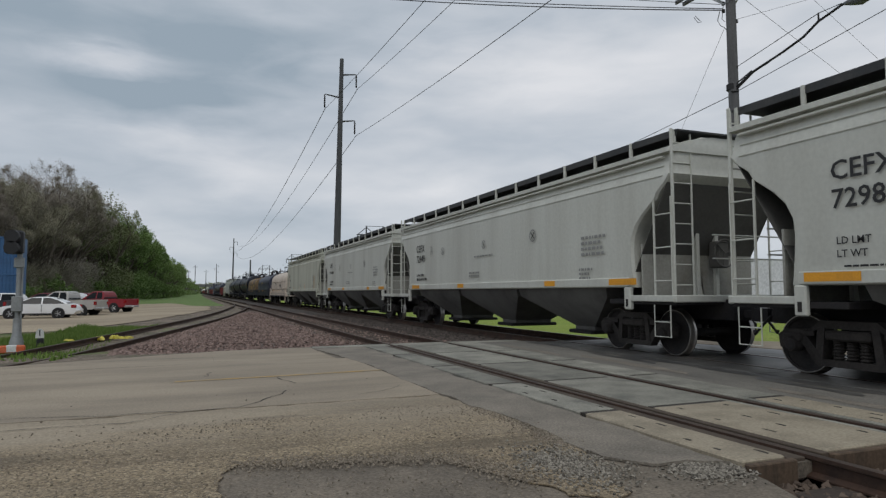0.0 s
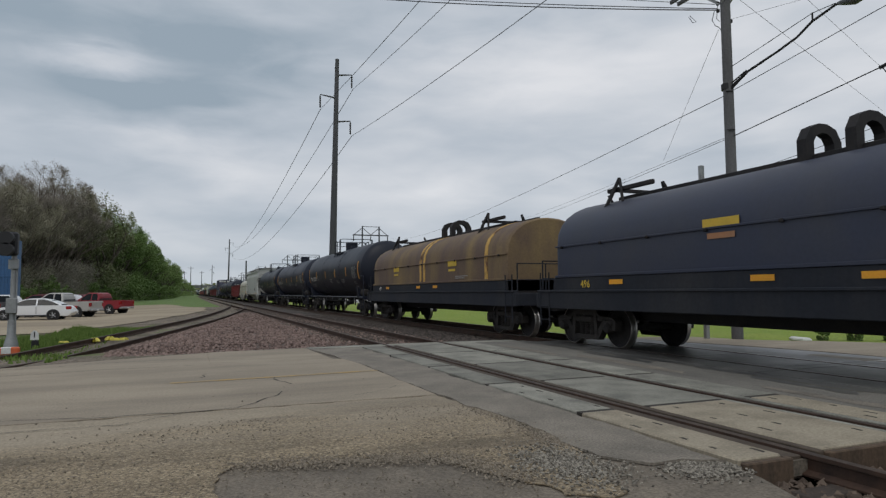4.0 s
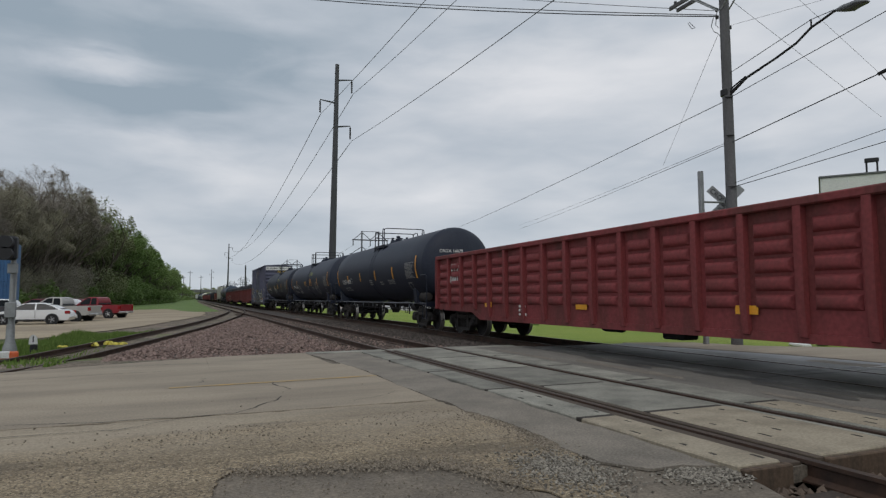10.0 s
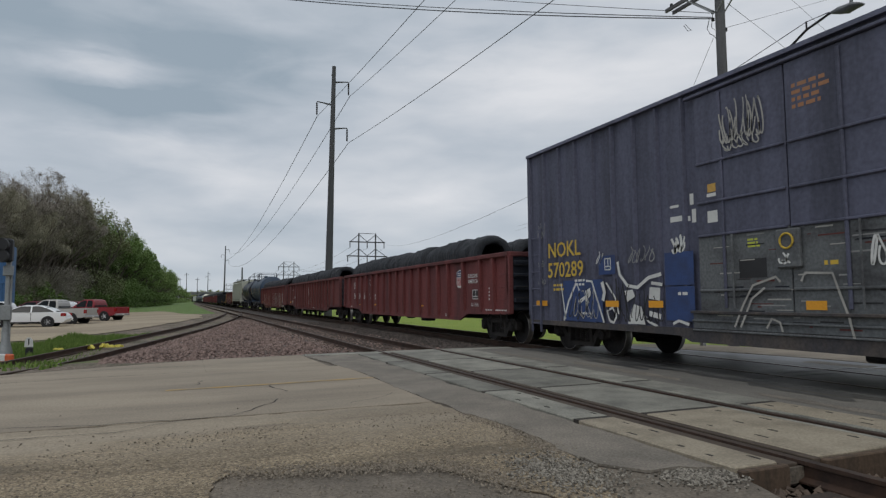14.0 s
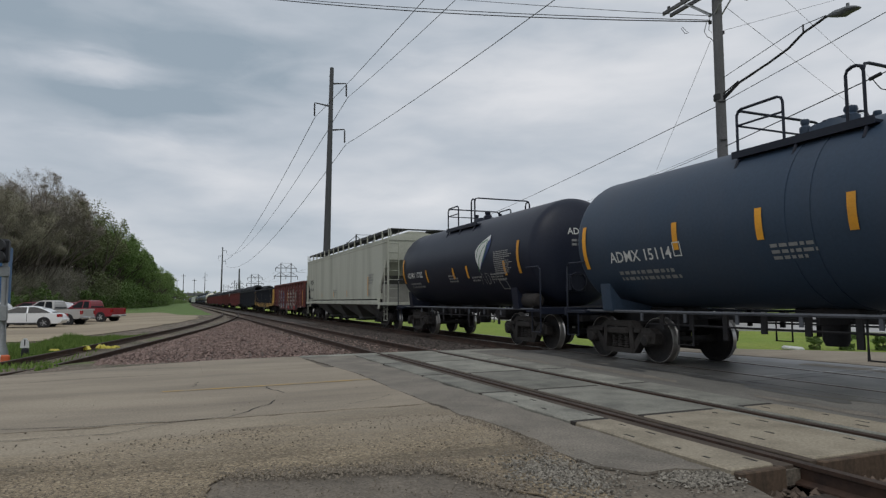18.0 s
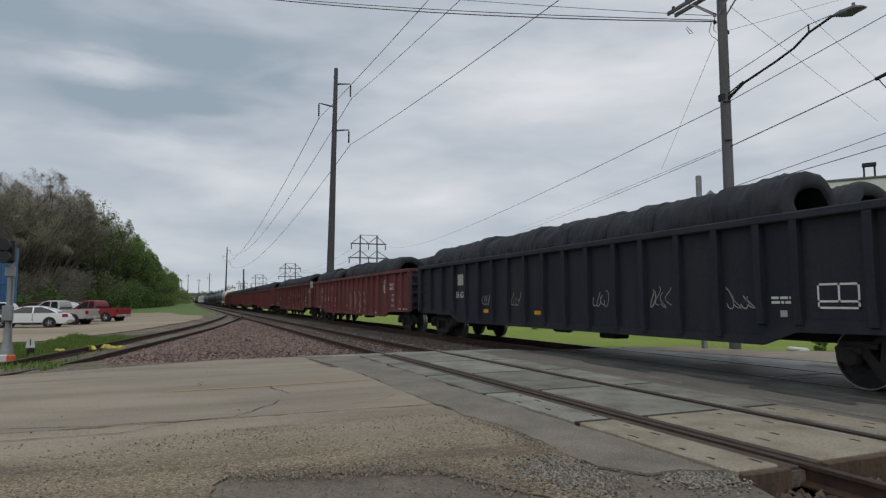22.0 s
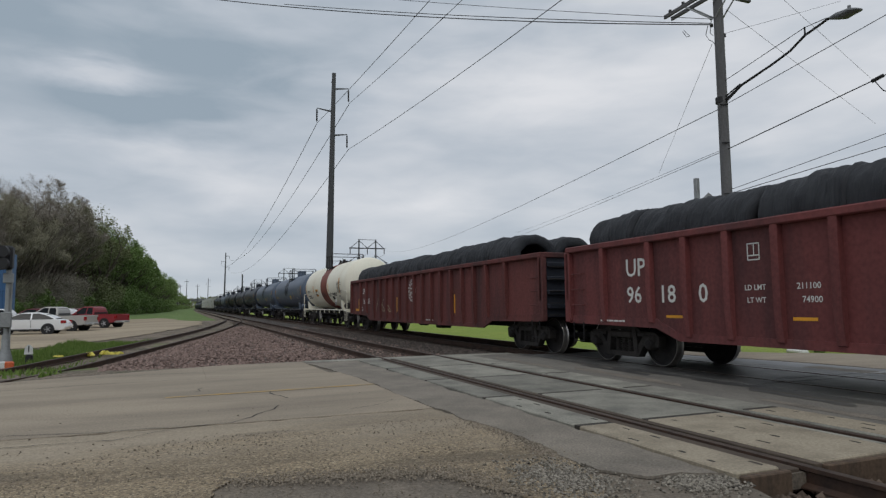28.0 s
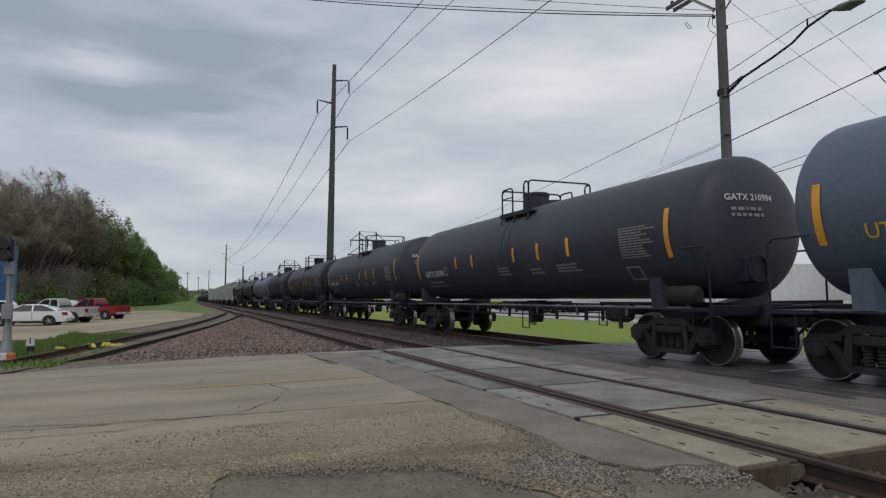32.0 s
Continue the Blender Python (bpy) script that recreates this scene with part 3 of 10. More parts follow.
def structure(name, shape, mats, label="", category="", smooth=40):
    ob = part(name, shape, mats, None, "", None, smooth)
    return tagged(ob, label, category, "", "structure")


# ---------------------------------------------------------------- ground, road and tracks
NEAR_X, TRAIN_X = 5.32, 9.80      # centre lines of the two straight tracks
GAUGE = 0.755                     # half the distance between the rail heads


def smoothstep(a, b, v):
    k = min(1.0, max(0.0, (v - a) / (b - a)))
    return k * k * (3 - 2 * k)


def spur_x(y):
    """Centre line of the siding that leaves the near track."""
    u = min(y, 75.0) - 40.0
    return 1.194 + 0.1772 * u - 0.001215 * u * u - 0.0000162 * u ** 3


def ground_z(x, y):
    lot = -0.50
    z = lot
    tracks = smoothstep(-6.5, -1.0, x - min(0.0, (y - 20) * 0.12)) * (1 - smoothstep(11.5, 15.5, x))
    z = z + (-0.32 - z) * tracks
    road = (1 - smoothstep(15.2, 21.0, y)) * smoothstep(-16.0, -10.0, y)
    pit = smoothstep(1.8, 3.0, x) * (1 - smoothstep(11.4, 12.2, x))
    z = z + (-0.12 - 0.36 * pit - z) * road
    bank = smoothstep(76, 90, y) * (1 - smoothstep(-3.5, 1.0, x + (y - 60) * -0.02))
    z += bank * 0.5
    return z + 0.04 * noise.noise((x * 0.35, y * 0.35, 0)) * (1 - road)


def build_ground():
    xs = sorted({*np.arange(-30, 40.1, 1.0).tolist(), -2500, -900, -300, -120, -70, -50, -40, 50, 60, 80, 120, 300, 900, 2500})
    ys = sorted({*np.arange(-12, 80.1, 1.0).tolist(), -2500, -900, -300, -100, -40, -20, 90, 100, 120, 150, 200, 300, 500, 900, 1600, 2600})
    sh = Shape()
    nx = len(xs)
    verts = [(x, y, ground_z(x, y)) for y in ys for x in xs]
    sh.add(verts, [])
    faces, slots = [], []
    for j in range(len(ys) - 1):
        for i in range(nx - 1):
            faces.append((j * nx + i, j * nx + i + 1, (j + 1) * nx + i + 1, (j + 1) * nx + i))
            cx, cy = (xs[i] + xs[i + 1]) / 2, (ys[j] + ys[j + 1]) / 2
            slots.append(0 if cx > 11.0 else 2 if cy > 81 else 3 if (9 < cy < 17.2 and -9.5 < cx) or (31 < cy and -6.0 < cx) else 1)
    sh.f, sh.s = faces, slots
    structure("ground", sh, ["grass_mat", "verge_mat", "bank_mat", "siding_mat"], "wide level ground of short green grass and weeds", "ground", 60)


build_ground()


def draped(points, lift, step, name, mat, label, category):
    """A sheet with a polygon outline that lies on the ground, lifted a little."""
    px = [p[0] for p in points]
    py = [p[1] for p in points]
    bm = bmesh.new()
    vs = [bm.verts.new((x, y, 0)) for x, y in points]
    edges = [bm.edges.new((vs[i], vs[(i + 1) % len(vs)])) for i in range(len(vs))]
    bmesh.ops.triangle_fill(bm, use_beauty=True, edges=edges, normal=(0, 0, 1))
    for a in np.arange(math.floor(min(px)), max(px), step):
        g = bm.verts[:] + bm.edges[:] + bm.faces[:]
        bmesh.ops.bisect_plane(bm, geom=g, plane_co=(float(a), 0, 0), plane_no=(1, 0, 0))
    for a in np.arange(math.floor(min(py)), max(py), step):
        g = bm.verts[:] + bm.edges[:] + bm.faces[:]
        bmesh.ops.bisect_plane(bm, geom=g, plane_co=(0, float(a), 0), plane_no=(0, 1, 0))
    for v in bm.verts:
        v.co.z = ground_z(v.co.x, v.co.y) + lift
    me = bpy.data.meshes.new(name)
    bm.to_mesh(me)
    bm.free()
    me.materials.append(MATS[mat])
    ob = new(name, me)
    return tagged(ob, label, category, "", "structure")


draped(wavy([(-60, 31.5), (-14, 30.5), (-8.5, 31.5), (-5.2, 34), (-2.4, 40), (-0.4, 50), (1.6, 61), (1.8, 76), (-1, 83), (-6, 85), (-10, 80), (-60, 78)], 1.0, 0.5, 3),
       0.035, 2.0, "dirt_lot", "dirt_lot_mat", "bare tan dirt parking lot beside the siding", "parking lot")


def build_road():
    road = structure("road", flat_poly([(-60, -9), (3.30, -9), (3.42, 2.4), (3.80, 3.40), (3.85, 3.64), (8.15, 3.64), (8.15, 15.3), (6.0, 15.42), (1.0, 15.2), (-0.8, 14.6), (-3.0, 13.6), (-12, 12.6), (-60, 12.6)], -0.050, 0.12),
                     "asphalt_mat", "old patched road of concrete slabs and asphalt", "road")
    # worn exposed stones along the near lane
    part("worn_lane", flat_poly(wavy([(-60, -8.0), (-0.2, -8.0), (-0.05, 3.6), (0.22, 4.95), (0.36, 5.18), (0.80, 5.06), (1.2, 4.95), (1.6, 4.87), (1.95, 4.76), (2.09, 4.40), (2.20, 4.0), (2.3, 3.6), (2.62, 3.45), (2.95, 4.25), (3.05, 4.74), (3.09, 5.2), (3.10, 5.9), (3.06, 6.7), (2.98, 7.632), (-60, 7.632)], 0.06, 0.11, 5), -0.033, 0.01),
         "worn_lane_mat", road, "worn concrete with its pebbles laid bare")
    strip = flat_poly(wavy([(3.06, 4.3), (3.30, 3.95), (3.60, 3.96), (3.87, 3.78), (3.88, 15.3), (2.6, 15.3), (3.0, 11.4), (2.98, 9.0), (3.02, 7.0), (3.12, 5.9), (3.10, 5.0)], 0.05, 0.06, 9), -0.0235, 0.02)
    part("asphalt_strip", strip, "asphalt_strip_mat", road, "smooth grey asphalt strip along the crossing panels")
    # slabs
    slabs = [(-60, -5.1, 7.64, 10.170), (-5.096, 2.98, 7.64, 10.170), (-60, -4.2, 10.174, 12.526), (-4.196, 2.98, 10.174, 12.526)]
    for x0, x1, y0, y1 in slabs:
        part("slab", Shape().box(x0, x1, y0, y1, -0.20, -0.026, 0.003), "concrete_mat", road)
    part("slab", flat_poly([(-4.0, 12.53), (0.428, 12.53), (0.428, 15.01), (-0.8, 14.5), (-3.0, 13.5), (-4.0, 13.3)], -0.028, 0.1), "concrete_mat", road)
    part("slab", flat_poly([(0.43, 12.53), (2.70, 12.53), (2.62, 15.3), (1.0, 15.17), (0.43, 15.02)], -0.026, 0.1), "concrete_mat", road)
    part("slab", flat_poly([(2.66, 14.86), (8.1, 14.86), (8.1, 15.28), (6.0, 15.4), (2.66, 15.3)], -0.016, 0.1), "panel_mat", road, "pale concrete edge of the crossing")
    # line, and cracks that wander over the slabs
    part("centre_line", flat_poly(wavy([(-0.2, 10.10), (1.2, 10.16), (2.98, 10.30), (2.98, 10.40), (1.2, 10.27), (-0.2, 10.20)], 0.15, 0.015, 2), -0.021), "line_yellow", road, "worn yellow centre line")
    rnd = random.Random(4)
    for line, w in (([(-6, 7.75), (-1.7, 7.86), (-0.7, 7.66), (0.1, 7.64), (0.55, 7.66), (0.8, 7.95), (1.2, 8.7)], 0.022), ([(1.42, 9.35), (1.36, 9.62), (1.28, 9.80), (1.30, 10.2)], 0.034),
                    ([(0.22, 10.62), (0.28, 10.8), (0.25, 10.95), (0.33, 11.1)], 0.026), ([(-2.6, 7.05), (-1.6, 7.2), (-0.6, 7.15), (0.05, 7.62)], 0.022),
                    ([(-3.2, 12.0), (-1.5, 12.4), (0.2, 12.52)], 0.025), ([(-4.2, 13.1), (-3.0, 13.0), (-1.5, 13.6), (0.3, 13.7)], 0.02),
                    ([(2.0, 8.0), (2.4, 8.2), (2.75, 8.6)], 0.014)):
        pts = wavy(line, 0.09, 0.05, rnd.random() * 9, False) + [line[-1]]
        left, right = [], []
        for i, p in enumerate(pts):
            d = Vector(pts[min(i + 1, len(pts) - 1)]) - Vector(pts[max(i - 1, 0)])
            d.normalize()
            h = w * (0.25 + 0.75 * rnd.random()) / 2
            left.append((p[0] - d.y * h, p[1] + d.x * h))
            right.append((p[0] + d.y * h, p[1] - d.x * h))
        sh = Shape()
        for i in range(len(pts) - 1):
            sh.add([(*left[i], -0.0225), (*left[i + 1], -0.0225), (*right[i + 1], -0.0225), (*right[i], -0.0225)], [(0, 1, 2, 3)])
        part("crack", sh, "crack_mat", road, "", None, 0)
    # asphalt between the tracks and the road beyond them
    mid = structure("crossing_infill", Shape().box(6.83, 8.293, 2.6, 14.84, -0.20, -0.016, 0.01), "infill_mat",
                    "grey-brown asphalt between the two tracks", "pavement")
    for k, (x, y, a, b) in enumerate(((7.15, 5.2, 0.12, 1.3), (7.30, 9.4, 0.16, 1.7), (7.05, 12.6, 0.12, 1.5), (7.80, 6.3, 0.14, 0.9), (7.85, 10.4, 0.15, 1.2), (7.75, 4.0, 0.16, 0.8))):
        part("patch", flat_poly(wavy([(x - a, y - b), (x + a * 0.7, y - b * 0.8), (x + a, y + b), (x - a * 0.6, y + b * 0.8)], 0.07, 0.06, k), -0.0115), "asphalt_strip_mat" if k < 3 else "oily_asphalt_mat", mid, "worn asphalt patch")
    part("patch", flat_poly(wavy([(7.98, 2.8), (8.28, 2.8), (8.28, 14.6), (8.05, 14.6)], 0.12, 0.09, 9), -0.0112), "oily_asphalt_mat", mid, "oil-blackened edge along the main track")
    edge = [(120, -2.5), (30, 2.2), (13.6, 6.6), (12.5, 8.2), (12.4, 9.7), (12.0, 11.6), (11.36, 13.6)]
    far = structure("road_beyond", flat_poly(wavy([(11.36, -9), (120, -9)] + edge, 0.4, 0.06, 3), -0.030, 0.1), "far_concrete_mat",
                    "worn grey road beyond the tracks", "road")
    for x0, x1, y0, y1, z in ((9.13, 10.47, 7.82, 7.91, -0.004), (10.62, 11.28, 7.82, 7.91, -0.004), (11.40, 13.0, 7.81, 7.90, -0.0245), (11.5, 12.9, 5.6, 5.68, -0.0245), (12.6, 40, 2.2, 2.32, -0.0245)):
        part("road_line", Shape().box(x0, x1, y0, y1, z - 0.005, z), "line_white", far, "worn white road line")
    rnd = random.Random(12)
    for k in range(9):
        x, y = rnd.uniform(11.6, 13.0), rnd.uniform(3.0, 9.0)
        w, d = rnd.uniform(0.12, 0.4), rnd.uniform(0.5, 1.6)
        part("patch", flat_poly(wavy([(x - w, y - d), (x + w, y - d), (x + w, y + d), (x - w, y + d)], 0.15, 0.1, k), -0.0262 + 0.0003 * k), "oily_asphalt_mat" if k % 2 else "asphalt_strip_mat", far, "patch of darker asphalt")
    structure("kerb", flat_poly(wavy(edge[::-1] + [(120, 1.0), (30, 5.5), (18.5, 8.6), (15.8, 10.3), (14.7, 11.6), (13.75, 12.4), (13.2, 13.95), (11.42, 14.75)], 0.3, 0.06, 8), -0.022, 0.2), "concrete_mat", "pale concrete apron along the grass", "kerb")
    structure("far_lot", flat_poly(wavy([(36, 16.5), (30.8, 23.4), (26.6, 31), (25.8, 44), (26.6, 60), (27, 160), (64, 160), (64, 16.5)], 0.8, 0.1, 4), -0.40, 0.2), "lot_pale_mat", "pale concrete lot beyond the grass", "parking lot")


build_road()


def rail_shape(line, name):
    """A rail that follows a line of (x, y, z of its top)."""
    prof = [(-0.075, -0.17), (0.075, -0.17), (0.075, -0.155), (0.012, -0.13), (0.010, -0.045), (0.036, -0.035), (0.036, -0.004), (0.028, 0.0), (-0.028, 0.0), (-0.036, -0.004),
            (-0.036, -0.035), (-0.010, -0.045), (-0.012, -0.13), (-0.075, -0.155)]
    rings = []
    for i, p in enumerate(line):
        d = Vector(line[min(i + 1, len(line) - 1)]) - Vector(line[max(i - 1, 0)])
        d.z = 0
        d.normalize()
        rings.append([(p[0] + d.y * u, p[1] - d.x * u, p[2] + w) for u, w in prof])
    sh = Shape()
    sh.loft(rings)
    n = len(prof)
    for k, f in enumerate(sh.f[:-2]):
        if k % n in (6, 7, 8):
            sh.s[k] = 1
    return sh


TIE = Shape().box(-1.28, 1.28, -0.11, 0.11, -0.34, -0.165, 0.015)


def build_track(name, label, lines, ties, tie_z=0.0):
    t = thing(name, label, "railway track", "", None, "structure")
    for line in lines:
        part("rail", rail_shape(line, name), ["rail_mat", "rail_top_mat" if name == "main_track" else "rail_worn_mat"], t, "steel rail with a worn bright head" if name == "main_track" else "rusty brown steel rail")
    me = kept("tie", lambda: TIE.mesh("tie", "tie_mat"))
    for x, y, turn in ties:
        part("tie", me, None, t, "", pose(x, y, tie_z + 0.004 * math.sin(y * 7), 0, 0, turn))
    return t


near_ties = [(NEAR_X + 0.02 * math.sin(k), 15.6 + 0.52 * k, 0.5 * math.sin(k * 3)) for k in range(90)] + [(NEAR_X, 3.3 - 0.52 * k, 0) for k in range(17)]
build_track("straight_track", "rusty straight track that runs through the crossing",
            [[(NEAR_X + s * GAUGE, y, 0) for y in (-60, 0, 10, 30, 60, 200, 900)] for s in (-1, 1)], near_ties)
build_track("main_track", "worn main track under the passing train",
            [[(TRAIN_X + s * GAUGE, y, 0) for y in (-400, 0, 10, 30, 60, 200, 900)] for s in (-1, 1)],
            [(TRAIN_X, 15.2 + 0.52 * k, 0) for k in range(110)])
ys = [76, 72, 68, 64, 60, 56, 52, 48, 44, 40, 36, 32, 28, 25, 22, 19, 16.5, 14, 11, 8]


def spur_rail(side):
    out = []
    for y in ys:
        d = Vector((spur_x(y - 0.5) - spur_x(y + 0.5), -1, 0)).normalized()
        out.append((spur_x(y) - d.y * side * GAUGE, y + d.x * side * GAUGE, -0.14 * (1 - smoothstep(36, 64, y)) + 0.10 * (1 - smoothstep(13.0, 17.0, y))))
    return out


spur_ties = []
for k in range(86):
    y = 60 - 0.52 * k
    a = math.degrees(math.atan2(spur_x(y + 0.5) - spur_x(y - 0.5), 1.0))
    spur_ties.append((spur_x(y), y, -a))
build_track("siding_track", "rusty siding that curves away from the straight track", [spur_rail(-1), spur_rail(1)], spur_ties, -0.175)


def build_ballast():
    """A rounded bed of broken stone between and under the tracks, with loose stones on it."""
    def top(x, y):
        z = -0.19
        siding = 1 - smoothstep(36, 64, y)
        z -= 0.13 * siding * (1 - smoothstep(0.9, 2.0, x - spur_x(y)))
        z -= 0.40 * smoothstep(0.9, 2.6, spur_x(y) - x)
        z -= 0.35 * smoothstep(11.6, 13.4, x)
        hump = max(0.0, 1 - abs(x - (spur_x(y) + NEAR_X) / 2) / max(0.6, (NEAR_X - spur_x(y)) / 2 - 0.6)) if y < 50 else 0
        z += 0.15 * min(1, hump * 1.6) * smoothstep(15.6, 17.5, y)
        return z + 0.025 * noise.noise((x * 1.3, y * 1.3, 2)) - 0.10 * (1 - smoothstep(15.2, 16.2, y))
    xs = np.arange(-8.0, 13.6, 0.45).tolist()
    yy = np.concatenate([np.arange(15.25, 40, 0.6), np.arange(40, 80, 2), [80, 100, 140, 200, 300, 500, 900]]).tolist()
    sh = Shape()
    nx = len(xs)
    sh.v = [(x, y, top(x, y)) for y in yy for x in xs]
    sh.f = [(j * nx + i, j * nx + i + 1, (j + 1) * nx + i + 1, (j + 1) * nx + i) for j in range(len(yy) - 1) for i in range(nx - 1)]
    for k in range(len(sh.f)):
        x = xs[k % (nx - 1)] + 0.22
        sh.s.append(1 if x < spur_x(yy[k // (nx - 1)]) + 0.95 else 3 if x > 7.0 else 2 if x > NEAR_X - 1.35 else 0)
    structure("ballast", sh, ["ballast_mat", "siding_mat", "track_dirt_mat", "ballast_dark_mat"], "bed of broken pinkish stone under the tracks", "ballast", 60)
    rnd = random.Random(11)
    heaps = Shape()
    stones(heaps, rnd, 30000, lambda: (rnd.uniform(-4.5, 7.2), 15.45 + 30 * rnd.random() ** 1.8), top, 0.022, 0.062,
           lambda x, y: x > spur_x(y) + 0.85 and not (abs(abs(x - NEAR_X) - GAUGE) < 0.10) and (x < NEAR_X - 1.5 or rnd.random() < 0.35))
    ob = part("loose_stones", heaps, "stone_heap", None, "", None, 0)
    dark = Shape()
    stones(dark, rnd, 7000, lambda: (rnd.uniform(6.9, 8.7), 15.2 + 26 * rnd.random() ** 1.8), top, 0.022, 0.055, lambda x, y: True)
    grimy = part("loose_stones", dark, "stone_oily", None, "", None, 0)
    tagged(grimy, "oil-darkened ballast stones beside the main track", "stones", "", "stuff")
    tagged(ob, "loose broken pinkish and grey ballast stones", "stones", "", "stuff")
    front = Shape()
    front.v = [(x, y, -0.24 + 0.06 * noise.noise((x * 2, y * 2, 5))) for y in np.arange(-6, 3.7, 0.3) for x in np.arange(3.3, 8.3, 0.3)]
    a, b = len(np.arange(-6, 3.7, 0.3)), len(np.arange(3.3, 8.3, 0.3))
    front.f = [(j * b + i, j * b + i + 1, (j + 1) * b + i + 1, (j + 1) * b + i) for j in range(a - 1) for i in range(b - 1)]
    front.s = [0] * len(front.f)
    near = Shape()
    stones(near, rnd, 2400, lambda: (rnd.uniform(3.5, 6.6), rnd.uniform(1.0, 3.58)), lambda x, y: -0.20, 0.015, 0.055, lambda x, y: True)
    ob = part("loose_stones", near, "stone_brown", None, "", None, 0)
    tagged(ob, "loose brown stones between the rails", "stones", "", "stuff")
    gravel, dark = Shape(), Shape()
    stones(dark, rnd, 2200, lambda: (2.70 + rnd.gauss(0, 0.18), 4.2 + rnd.gauss(0, 0.28)), lambda x, y: -0.031, 0.006, 0.017, lambda x, y: x < 3.25)
    edge = [(0.36, 5.18), (0.80, 5.06), (1.2, 4.95), (1.6, 4.87), (1.95, 4.76), (2.09, 4.40), (2.20, 4.0), (3.05, 4.74), (3.09, 5.2), (3.10, 5.9), (3.06, 6.7)]

    def beside():
        k = rnd.randrange(len(edge) - 1)
        if k == 6:
            k = 7
        q = rnd.random()
        return (edge[k][0] + (edge[k + 1][0] - edge[k][0]) * q + rnd.gauss(0, 0.09), edge[k][1] + (edge[k + 1][1] - edge[k][1]) * q + rnd.gauss(0, 0.10))
    stones(gravel, rnd, 5200, beside, lambda x, y: -0.033, 0.005, 0.014, lambda x, y: True)
    stones(dark, rnd, 1500, lambda: (3.60 + rnd.gauss(0, 0.15), 3.74 + rnd.gauss(0, 0.13)), lambda x, y: -0.046, 0.006, 0.018, lambda x, y: x < 3.88 and y < 3.98)
    stones(gravel, rnd, 5200, lambda: (rnd.uniform(-4.0, 2.95), 3.4 + 3.6 * rnd.random()), lambda x, y: -0.0325, 0.004, 0.012, lambda x, y: noise.noise((x * 0.9, y * 1.6, 3)) > -0.15)
    stones(gravel, rnd, 120, lambda: (rnd.uniform(-3.5, 2.9), rnd.uniform(3.2, 9.5)), lambda x, y: -0.031, 0.008, 0.018, lambda x, y: True)
    ob = part("gravel", dark, "stone_dark", None, "", None, 0)
    tagged(ob, "dark broken gravel heaped beside the asphalt", "gravel", "", "stuff")
    ob = part("gravel", gravel, "stone_grey", None, "", None, 0)
    tagged(ob, "fine loose gravel strewn over the worn road", "gravel", "", "stuff")
    return front


def stones(sh, rnd, count, place, height, small, large, keep):
    faces = [(0, 2, 4), (2, 1, 4), (1, 3, 4), (3, 0, 4), (2, 0, 5), (1, 2, 5), (3, 1, 5), (0, 3, 5)]
    for _ in range(count):
        x, y = place()
        if not keep(x, y):
            continue
        r = rnd.uniform(small, large)
        a = rnd.random() * 3.1
        c, s = math.cos(a) * r, math.sin(a) * r
        k, w = rnd.uniform(0.6, 1.0), rnd.uniform(0.5, 0.9)
        z = height(x, y) + r * w * 0.35
        t = rnd.uniform(-0.4, 0.4) * r
        sh.add([(x + c, y + s, z + t), (x - c, y - s, z - t), (x - s * k, y + c * k, z + t), (x + s * k, y - c * k, z - t),
                (x + t, y, z + r * w), (x, y + t, z - r * w)], faces)


front = build_ballast()
structure("ballast_front", front, "ballast_dark_mat", "dirty stone bed beside the road", "ballast", 60)


